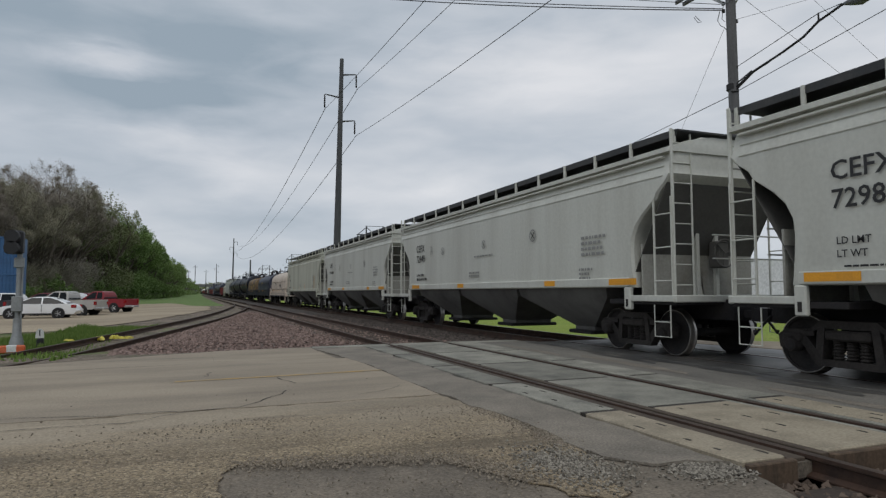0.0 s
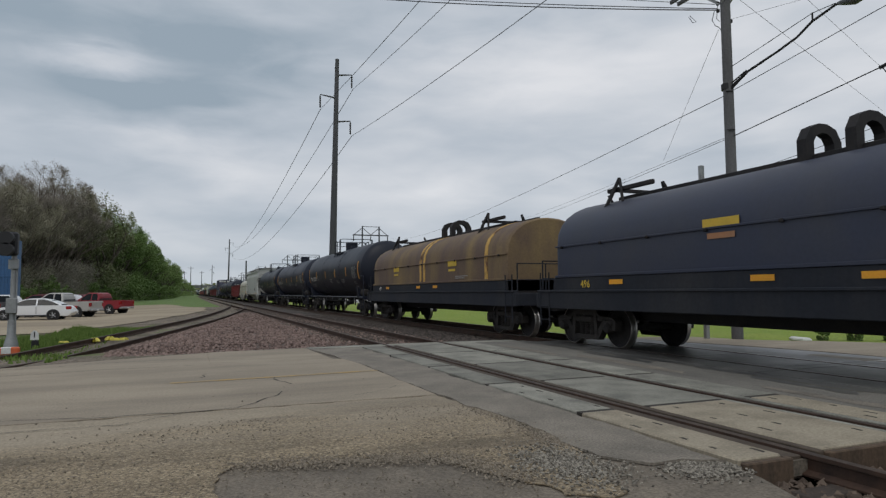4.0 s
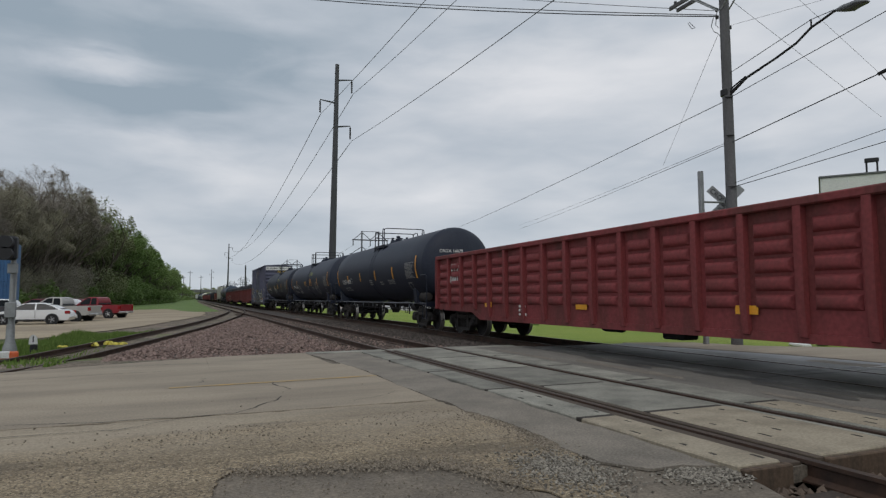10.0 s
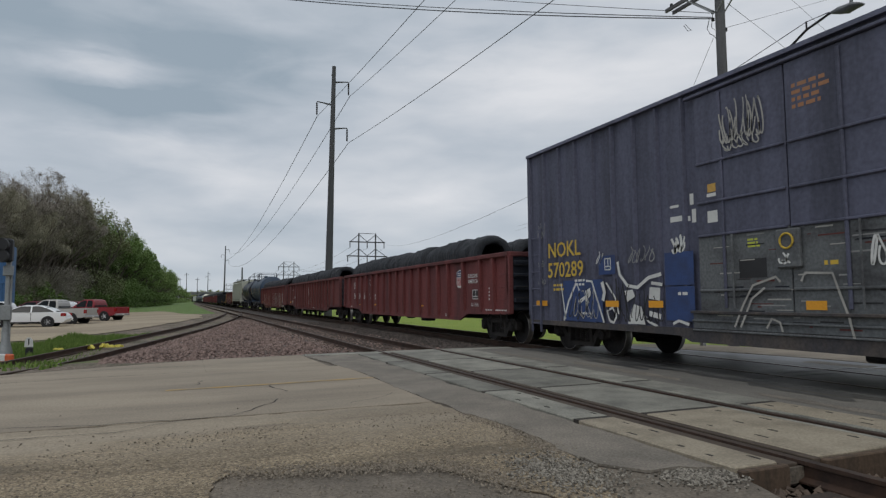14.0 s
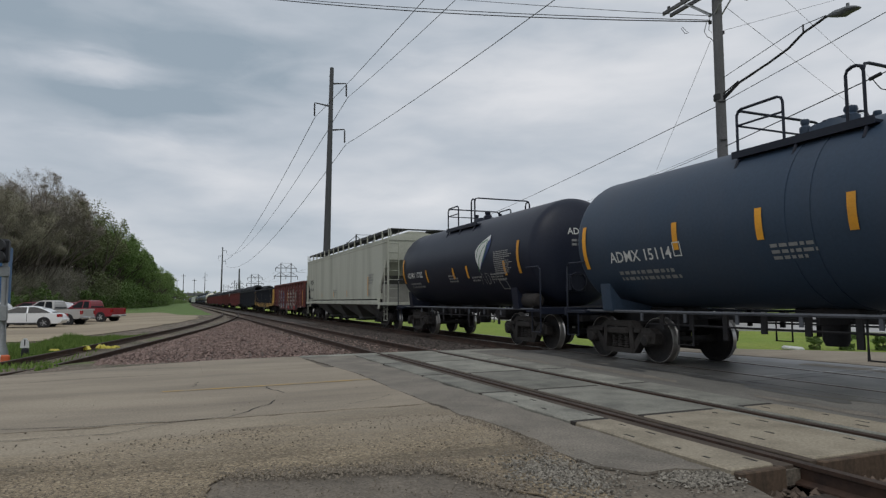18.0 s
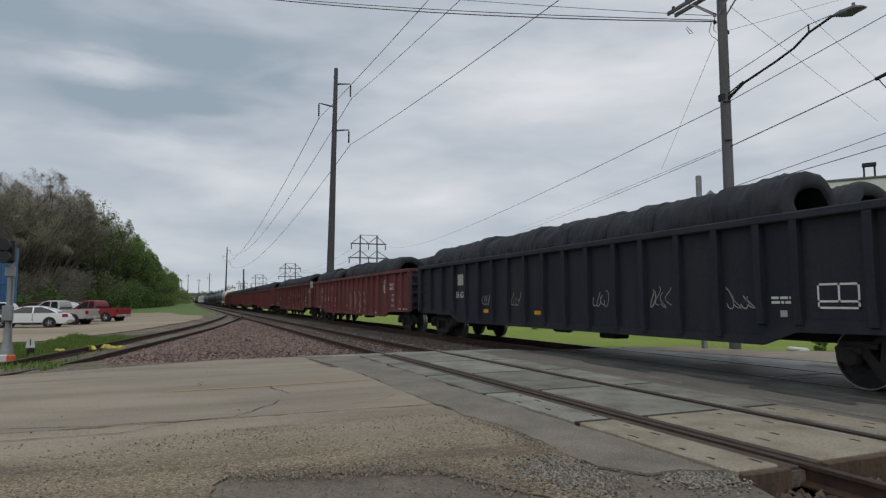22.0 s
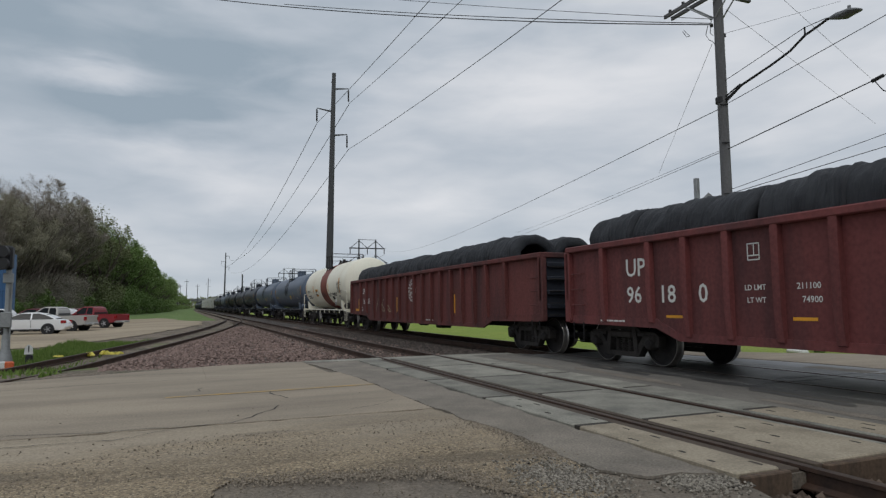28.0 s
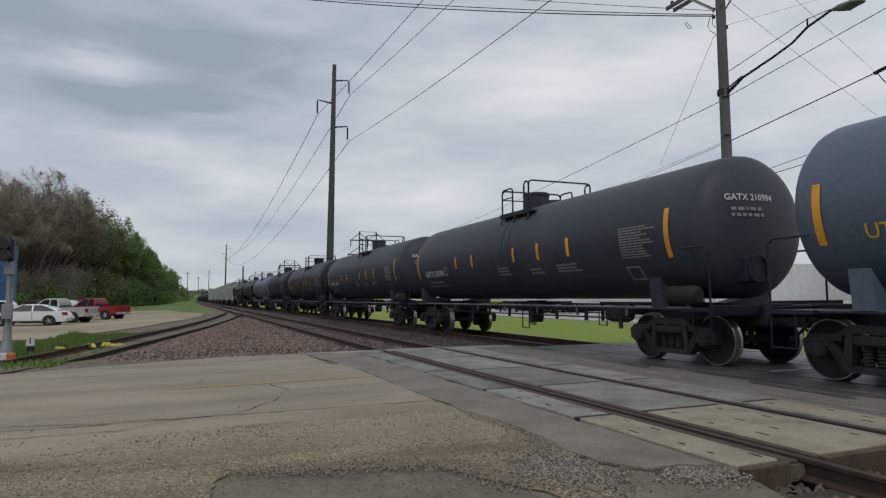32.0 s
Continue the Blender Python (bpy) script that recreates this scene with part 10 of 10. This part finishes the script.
    for s in (-1, 1):
        for a0, a1 in ((None, cx - 0.12), (cx - 0.02, None)):
            levels = [floor + (ceil - floor) * q / 5 for q in range(6)]
            fronts = [(min(edge_at(z, True) - 0.16, 9 if a1 is None else a1), z) for z in levels]
            backs = [(max(edge_at(z, False) + 0.16, -9 if a0 is None else a0), z) for z in levels]
            pts = fronts + backs[::-1]
            ring = lambda d: [(u, s * (half_width(z) + d), z) for u, z in pts]
            part("side_window", Shape().loft([ring(-0.02), ring(0.022)]), "window_glass", t, "dark side window", None, 0)
        for wx in wb:
            part("wheel_arch", Shape().lathe([(0.0, s * (W - 0.22)), (r + 0.07, s * (W - 0.22)), (r + 0.07, s * (W + 0.006)), (0.0, s * (W + 0.006))], (wx, 0, r), "y", 20), "plastic_black", t, "dark wheel well")
            wheel_on(t, wx, s * (W - 0.09), r)
        z0, z1 = (0.72, 0.94) if kind == "sedan" else (0.78, 1.10)
        part("tail_light", Shape().box(-h - 0.015, -h + (0.30 if kind == "sedan" else 0.14), min(s * (W - 0.26), s * (W + 0.008)), max(s * (W - 0.26), s * (W + 0.008)), z0, z1, 0.03), "lamp_red", t)
        part("headlight", Shape().box(h - 0.25, h - 0.01, min(s * (W - 0.4), s * (W - 0.05)), max(s * (W - 0.4), s * (W - 0.05)), 0.62, 0.76, 0.04), "alloy_mat", t)
        part("mirror", Shape().box(0.80, 1.0, min(s * W, s * (W + 0.18)), max(s * W, s * (W + 0.18)), base, base + 0.16, 0.04), paint, t)
        part("door_seam", Shape().box(cx - 0.075, cx - 0.06, min(s * (W - 0.06), s * (W + 0.003)), max(s * (W - 0.06), s * (W + 0.003)), 0.45, base - 0.02), "plastic_black", t)
        part("sill_trim", Shape().box(wb[0] + r + 0.1, wb[1] - r - 0.1, min(s * (W - 0.1), s * (W - 0.002)), max(s * (W - 0.1), s * (W - 0.002)), 0.27, 0.36, 0.02), "plastic_black", t)
    for (u0, z0), (u1, z1), nm in ((cab[0], cab[2], "rear_window"), (cab[-1], cab[-3], "windscreen")):
        a = (u0 + (u1 - u0) * 0.12, z0 + (z1 - z0) * 0.12)
        b = (u0 + (u1 - u0) * 0.90, z0 + (z1 - z0) * 0.90)
        dx = -0.02 if nm == "rear_window" else 0.02
        part(nm, Shape().quad((a[0] + dx, -W + 0.18, a[1] + 0.012), (a[0] + dx, W - 0.18, a[1] + 0.012), (b[0] + dx, W - 0.33, b[1] + 0.012), (b[0] + dx, -W + 0.33, b[1] + 0.012)), "window_glass", t, "", None, 0)
    part("rear_bumper", Shape().box(-h - 0.10, -h + 0.12, -W + 0.04, W - 0.04, 0.44, 0.62, 0.05), "alloy_mat" if kind == "pickup" else paint, t)
    part("front_bumper", Shape().box(h - 0.12, h + 0.05, -W + 0.06, W - 0.06, 0.34, 0.54, 0.04), "plastic_black", t)
    part("number_plate", Shape().box(-h - 0.115, -h - 0.10, -0.16, 0.16, 0.47, 0.60), "sign_white", t)
    if kind == "pickup":
        for s in (-1, 1):
            side = Shape().loft([[(u, s * q, z) for u, z in ((-h, 0.58), (-h + 0.25, 0.46), (-0.75, 0.46), (-0.75, 1.17), (-h, 1.20))] for q in (W - 0.07, W - 0.005)])
            part("bed_side", side, paint, t, "side wall of the open load bed")
        part("tailgate", Shape().box(-h - 0.01, -h + 0.06, -W + 0.07, W - 0.07, 0.60, 1.19, 0.02), paint, t)
        part("bed_floor", Shape().box(-h + 0.05, -0.74, -W + 0.06, W - 0.06, 0.60, 0.68), "plastic_black", t, "dark load bed liner")
        part("chassis", Shape().box(-h + 0.2, -0.7, -0.5, 0.5, 0.34, 0.60), "plastic_black", t)
    return t


vehicle("sedan", "paint_white", "white sedan parked on the dirt lot", -9.98, 52.0, 175, "car")
vehicle("pickup", "paint_silver", "silver pickup truck parked behind the white sedan", -9.2, 57.2, 160, "pickup truck")
vehicle("pickup", "paint_red", "red pickup truck parked nose to the trees", -7.4, 64.5, 150, "pickup truck")
vehicle("suv", "paint_maroon", "dark red car parked among the trucks", -10.2, 68.5, 150, "car")
vehicle("suv", "paint_white", "white station wagon parked at the back of the lot", -11.0, 65.5, 162, "car")
vehicle("suv", "paint_white", "white station wagon parked behind the sedan", -15.4, 63.5, 168, "car")
vehicle("pickup", "paint_dark", "dark pickup truck parked by the blue container", -15.6, 57.5, 172, "pickup truck")
vehicle("suv", "paint_maroon", "dark red car at the edge of the trees", -13.4, 71.5, 160, "car")
vehicle("sedan", "paint_silver", "silver car parked by the trees", -19.5, 66.0, 165, "car")


# ---------------------------------------------------------------- buildings and far things
def container():
    t = thing("shipping_container", "blue corrugated shipping container behind the lot", "container", "", pose(-18.8, 74.0, -0.5))
    part("shell", Shape().box(-6.0, 3.2, -1.25, 1.25, 0.1, 7.2, 0.03), "container_blue", t)
    for k in range(30):
        x = -5.8 + 0.3 * k
        part("corrugation", kept("ccorr", lambda: Shape().prism([(-0.09, -1.25), (-0.05, -1.30), (0.05, -1.30), (0.09, -1.25)], "z", 0.2, 7.05).mesh("corrugation", "container_blue")), None, t, "", pose(x, 0, 0))
    for z in (0.1, 3.5, 7.1):
        part("frame_rail", Shape().box(-6.05, 3.25, -1.34, -1.25, z, z + 0.16, 0.02), "container_blue", t)


container()


def plant():
    t = thing("factory_building", "pale tall factory block with a flat roof beyond the tracks", "building", "", pose(80.07, 60.0, 0, 0, 0, -53))
    part("wall", Shape().box(0, 34, 0, 24, -0.5, 17.25, 0.1), "wall_cream", t)
    part("parapet", Shape().box(-0.2, 34.2, -0.2, 24.2, 17.25, 17.5, 0.05), "lamp_grey", t)
    for k in range(16):
        part("wall_seam", Shape().box(1.0 + 2.1 * k, 1.08 + 2.1 * k, -0.05, 0.0, -0.4, 17.2), "wall_white", t)
    for x in (5.4, 6.6):
        part("roof_pipe", Shape().tube([(x, 1, 17.4), (x, 1, 19.4)], 0.12, 8), "plastic_black", t)
    part("roof_vent", Shape().box(5.2, 6.8, 0.6, 1.4, 19.0, 19.5, 0.05), "plastic_black", t)
    for k in range(4):
        part("window", Shape().box(3 + 6 * k, 5.4 + 6 * k, -0.07, 0.05, 10.5, 12.0), "window_glass", t)
    part("stair_box", Shape().box(20, 24, -1.2, -0.01, 0, 15, 0.05), "wall_white", t)
    low = thing("low_warehouse", "long low white warehouse beyond the grass", "building", "", pose(0, 0, 0))
    part("wall", Shape().box(48, 78, 66, 90, -0.5, 4.2, 0.05), "wall_white", low)
    part("roof", Shape().prism([(47.5, 4.2), (78.5, 4.2), (63, 5.6)], "y", 65.5, 90.5), "galv_mat", low)
    for k in range(4):
        part("dock_door", Shape().box(50 + 7 * k, 53.4 + 7 * k, 65.9, 66.05, 0.0, 3.4), "lamp_grey", low)


plant()


def trailer(x, y, turn):
    t = thing("parked_trailer", "long white semi-trailer parked across the grass", "trailer", "parked trailers", pose(x, y, -0.36, 0, 0, turn))
    part("box_body", Shape().box(-6.5, 6.5, -1.28, 1.28, 1.15, 4.0, 0.04), "wall_white", t)
    part("chassis", Shape().box(-6.3, 6.3, -0.5, 0.5, 0.85, 1.15), "steel_dark", t)
    for u in (-5.2, -4.0):
        for s in (-1, 1):
            wheel_on(t, u, s * 1.05, 0.5, 0.3)
    part("landing_leg", Shape().box(3.6, 3.75, -0.9, -0.75, 0.0, 0.9).box(3.6, 3.75, 0.75, 0.9, 0.0, 0.9), "steel_dark", t)


for k, (x, y, a) in enumerate(((33, 38, 92), (34, 58, 90), (33.5, 78, 91), (44, 36, 4), (34, 102, 90), (52, 30, 2))):
    trailer(x, y, a)


def bridge():
    t = thing("road_bridge", "grey road bridge over the tracks far away", "bridge", "", pose(0, 520, 0))
    part("deck", Shape().box(-60, 70, -5, 5, 5.6, 6.8), "far_concrete_mat", t)
    part("parapet", Shape().box(-60, 70, -5.2, -4.9, 6.8, 7.7), "far_concrete_mat", t)
    for x in (-14, -4, 26, 40):
        part("pier", Shape().box(x - 0.8, x + 0.8, -4, 4, -1, 5.6), "far_concrete_mat", t)


bridge()
for k, (x, y, h) in enumerate(((24.7, 300, 16.5), (33, 420, 13), (9.0, 460, 17), (2.0, 430, 19), (-2, 500, 18), (30, 360, 11), (-6, 620, 20), (45, 480, 14))):
    t = thing("line_pole", "far wooden line pole", "utility pole", "far line poles", pose(x, y, -0.5))
    part("shaft", pole_shape((0, 0, 0), (0, 0, h), 0.42 if k == 0 else 0.26, 0.3 if k == 0 else 0.16, 8), "pole_steel", t)
    if k:
        part("crossarm", Shape().box(-1.4, 1.4, -0.1, 0.1, h - 1.2, h - 1.0), "pole_steel", t)


# ---------------------------------------------------------------- trees and grass
def tree_parts(seed, h, spread, leaf, count, size, bare=False):
    """Trunk with limbs and a crown of many small leaves or twigs inside an uneven rounded outline."""
    rnd = random.Random(seed)
    wood, crown = Shape(), Shape()
    tips = []
    fork = h * rnd.uniform(0.14, 0.22)
    mid, reach, tall = h * 0.56, h * 0.36 * spread, h * 0.46

    def inside(p):
        a = math.atan2(p.y, p.x)
        lump = 1 + 0.16 * noise.noise((math.cos(a) * 1.3 + seed, math.sin(a) * 1.3, p.z * 3.0 / h)) + 0.10 * noise.noise((math.cos(a) * 4 + seed, math.sin(a) * 4, p.z * 9.0 / h))
        w = reach * (1.0 if p.z > mid else 1.0 - 0.25 * (mid - p.z) / mid)
        return (p.x * p.x + p.y * p.y) / (w * w) + max(0.0, p.z - mid) ** 2 / (tall * tall) < lump
    wood.tube([(0, 0, -0.3), (0.1 * rnd.uniform(-1, 1), 0.1, fork * 0.6), (0.2 * rnd.uniform(-1, 1), 0.2 * rnd.uniform(-1, 1), fork)], h * 0.020, 7, h * 0.015)

    def grow(p, d, ln, r, depth):
        while ln > 0.3 and not inside(p + d * ln):
            ln *= 0.75
        q = p + d * ln
        m = p + d * ln * 0.5 + Vector((rnd.uniform(-1, 1), rnd.uniform(-1, 1), rnd.uniform(-0.5, 1))) * ln * 0.06
        wood.tube([p, m, q], r, 5 if depth < 2 else 3, r * 0.62)
        if depth >= 2:
            tips.append((q, ln))
            tips.append((m, ln))
        if depth < (5 if bare else 3):
            for _ in range(3 if depth < 2 else 2):
                nd = (d + Vector((rnd.uniform(-1, 1), rnd.uniform(-1, 1), rnd.uniform(-0.25, 0.7))) * 0.75).normalized()
                grow(q if rnd.random() < 0.6 else m, nd, ln * rnd.uniform(0.62, 0.8), r * 0.6, depth + 1)
    for k in range(6):
        a = 2 * math.pi * k / 6 + rnd.uniform(-0.4, 0.4)
        tilt = rnd.uniform(0.2, 0.9) * spread
        grow(Vector((0, 0, fork * rnd.uniform(0.75, 1.0))), Vector((math.cos(a) * tilt, math.sin(a) * tilt, 1.0)).normalized(), h * 0.29, h * 0.010, 0)
    # low scrubby growth round the foot keeps the crown down to the ground
    for k in range(int(len(tips) * 0.30)):
        a = rnd.uniform(0, 6.28)
        tips.append((Vector((math.cos(a) * h * 0.24, math.sin(a) * h * 0.24, h * rnd.uniform(0.03, 0.3))), h * 0.10))
    per = max(1, count // len(tips))
    for p, ln in tips:
        for _ in range(per):
            o = Vector([max(-1.3, min(1.3, rnd.gauss(0, 0.7))) for _ in range(3)]) * (0.20 * ln + 0.010 * h)
            c = p + o
            if c.z < 0.15:
                c.z = 0.15 + rnd.random() * 0.5
            if not inside(c):
                c = p + o * 0.15
            s = size * rnd.uniform(0.6, 1.4)
            if bare and rnd.random() < 0.93:
                u = (o.normalized() * 0.7 + Vector((rnd.uniform(-1, 1), rnd.uniform(-1, 1), rnd.uniform(-0.4, 1.0)))).normalized() * 4.2
                wide = 0.085
            else:
                u = Vector((rnd.uniform(-1, 1), rnd.uniform(-1, 1), rnd.uniform(-0.6, 0.6))).normalized()
                wide = 0.6
            v = u.cross(Vector((rnd.uniform(-1, 1), rnd.uniform(-1, 1), rnd.uniform(-1, 1)))).normalized()
            crown.add([c - u * s, c - v * s * wide + u * s * 0.1, c + u * s, c + v * s * wide], [(0, 1, 2, 3)])
    return wood.mesh("trunk", "bark_mat", 40), crown.mesh("crown", leaf, 0)


KINDS = {"green": [(1, 15, 1.0, "leaf_green", 24000, 0.105), (2, 14, 1.1, "leaf_green", 22000, 0.105), (3, 13, 1.1, "leaf_bright", 22000, 0.105)],
         "fresh": [(9, 13, 1.05, "leaf_fresh", 16000, 0.11)],
         "olive": [(4, 16, 1.0, "leaf_olive", 22000, 0.10), (5, 15.5, 0.95, "leaf_olive", 20000, 0.10)],
         "bare": [(6, 16.0, 1.0, "twig_mat", 30000, 0.10), (7, 16.6, 0.95, "twig_mat", 30000, 0.10), (8, 15.4, 1.05, "leaf_bud", 28000, 0.10)]}
LABEL = {"fresh": "bright light-green tree in young leaf", "green": "broad green tree in fresh leaf", "olive": "olive-green tree with its leaves half out", "bare": "tall brown tree still almost bare of leaves"}


def trees():
    rnd = random.Random(21)
    protos = {}
    for kind, rows in KINDS.items():
        for row in rows:
            wood, crown = tree_parts(*row, bare=kind == "bare")
            protos.setdefault(kind, []).append((wood, crown, row[1]))
    rows = []

    def kind_at(x, y):
        """Bare in the west of the wood, then half out, then in full leaf."""
        side = math.degrees(math.atan2(x, y)) + rnd.uniform(-0.7, 0.7)
        return "bare" if side < -8.0 else "olive" if side < -6.2 else "green" if side < -2.8 else "fresh"
    # nearest wood on the dirt lot's far side: brown first, then olive, then green
    for k in range(34):
        u = k / 33
        y = 78 + 150 * u ** 1.25
        x = -27 + 21.5 * u ** 0.62 + rnd.uniform(-1.5, 1.5)
        rows.append((x, y, kind_at(x, y)))
        for near, far, back in ((5, 9, 5), (12, 20, 8)):
            x2, y2 = x - rnd.uniform(near, far), y + rnd.uniform(2, back + 4)
            rows.append((x2, y2, kind_at(x2, y2)))
    for k in range(16):
        rows.append((-30 - 3.2 * k + rnd.uniform(-1, 1), 80 - 0.6 * k + rnd.uniform(-2, 2), "bare"))
    for k in range(14):
        rows.append((-6.5 - rnd.uniform(0, 6), 222 + 16 * k, "fresh"))
    # the wood's tip, lower and lower towards the line
    tip = ((-5.6, 262, 0.80), (-4.2, 275, 0.62), (-3.0, 300, 0.70), (-1.6, 310, 0.55), (-0.6, 330, 0.62), (0.8, 345, 0.50), (2.0, 372, 0.50))
    for x, y, kind in rows:
        wood, crown, h = rnd.choice(protos[kind])
        s = rnd.uniform(0.90, 1.06) * (1.05 if y < 95 else 1.14 if y < 112 else 1.2 if y < 165 else 1.0 if y < 200 else 0.92)
        t = thing("tree", LABEL[kind], "tree", "trees of the wood")
        t.matrix_basis = pose(x, y, ground_z(x, y) - 0.1, 0, 0, rnd.uniform(0, 360)) @ Matrix.Scale(s, 4)
        part("trunk", wood, None, t)
        part("crown", crown, None, t)
    for x, y, s in tip:
        wood, crown, h = protos["fresh"][0]
        t = thing("tree", "small light-green tree at the tip of the wood", "tree", "trees of the wood")
        t.matrix_basis = pose(x, y, ground_z(x, y) - 0.1, 0, 0, rnd.uniform(0, 360)) @ Matrix.Scale(s, 4)
        part("trunk", wood, None, t)
        part("crown", crown, None, t)
    # low bushes along the wood's edge
    wood, crown = tree_parts(15, 4.0, 1.4, "leaf_green", 1500, 0.16)
    for k in range(16):
        u = k / 15
        x, y = -24 + 20.0 * u ** 0.6 + rnd.uniform(-1, 1), 70 + 110 * u
        t = thing("bush", "dense green bush at the edge of the wood", "bush", "bushes by the wood")
        t.matrix_basis = pose(x, y, ground_z(x, y) - 0.3, 0, 0, rnd.uniform(0, 360)) @ Matrix.Scale(rnd.uniform(0.7, 1.1), 4)
        part("stem", wood, None, t)
        part("crown", crown, None, t)
    for x, y, k in ((16.3, 12.4, 0.13), (16.9, 11.9, 0.17), (17.6, 11.4, 0.15), (18.3, 11.2, 0.12), (20.2, 34.5, 0.15)):
        wood, crown = kept("shrub", lambda: tree_parts(16, 4.0, 1.5, "leaf_green", 7000, 0.13))
        t = thing("bush", "low dark green shrub beside the far road", "bush", "shrubs by the far road")
        t.matrix_basis = pose(x, y, ground_z(x, y) - 0.05, 0, 0, rnd.uniform(0, 360)) @ Matrix.Scale(k, 4)
        part("stem", wood, None, t)
        part("crown", crown, None, t)
    # far woods on the horizon
    far = Shape()
    for k in range(9000):
        x = rnd.uniform(-300, 420)
        y = 640 + rnd.uniform(0, 120)
        z = rnd.uniform(0, 9 + 4 * noise.noise((x * 0.02, 0, 0)))
        s = rnd.uniform(0.8, 1.8)
        u = Vector((rnd.uniform(-1, 1), rnd.uniform(-1, 1), rnd.uniform(-1, 1))).normalized() * s
        v = u.cross(Vector((rnd.uniform(-1, 1), rnd.uniform(-1, 1), rnd.uniform(-1, 1)))).normalized() * s
        far.add([Vector((x, y, z)) - u, Vector((x, y, z)) - v, Vector((x, y, z)) + u, Vector((x, y, z)) + v], [(0, 1, 2, 3)])
    ob = part("far_woods", far, "leaf_olive", None, "", None, 0)
    tagged(ob, "dark line of woods on the horizon", "woods", "", "stuff")


trees()


def grass():
    rnd = random.Random(8)
    sh = Shape()
    for k in range(52000):
        q = rnd.random()
        if q < 0.40:
            x, y = rnd.uniform(-10.5, -2.4), rnd.uniform(15.2, 29.5)
            if abs(x - spur_x(y)) < 1.0 and rnd.random() < 0.75 or x > spur_x(y) + 1.1:
                continue
            hgt = rnd.uniform(0.03, 0.13)
        else:
            y = rnd.uniform(21, 32)
            x = spur_x(y) - 1.0 - rnd.random() * (8.5 - 0.16 * y)
            hgt = rnd.uniform(0.06, 0.24) * (0.5 + max(0.0, 0.5 + noise.noise((x * 0.8, y * 0.5, 4))))
        z = ground_z(x, y)
        a = rnd.uniform(0, 3.14)
        w = rnd.uniform(0.015, 0.04)
        c, s = math.cos(a) * w, math.sin(a) * w
        l = rnd.uniform(-0.05, 0.05)
        sh.add([(x - c, y - s, z - 0.01), (x + c, y + s, z - 0.01), (x + l, y + l, z + hgt)], [(0, 1, 2)])
    ob = part("grass_tufts", sh, "grass_blade", None, "", None, 0)
    tagged(ob, "tufts of green grass and weeds", "grass", "", "stuff")


grass()


# ---------------------------------------------------------------- what moves
def motions():
    for car, mid in TRAIN:
        walk(car, [(t, pose(TRAIN_X, mid - SPEED * t, 0)) for t in (0.0, 32.0)])
    for w, i, along, local in WHEELSETS:
        start = (COUPLINGS[i] + COUPLINGS[i + 1]) / 2 + along
        a, b = (start - 27.0) / SPEED, (start - 3.0) / SPEED
        first, last = max(0, math.ceil(a * FPS)), min(32 * FPS, math.floor(b * FPS))
        if last - first < 2:
            continue
        turn = math.degrees(SPEED / FPS / 0.457)
        rows = [(0.0, pose(0, local, 0.457))] if first > 0 else []
        for k in range(first, last + 1):
            rows.append((k / FPS, pose(0, local, 0.457, turn * (k - first))))
        if last < 32 * FPS:
            rows.append((32.0, pose(0, local, 0.457, turn * (last - first))))
        walk(w, rows)


motions()
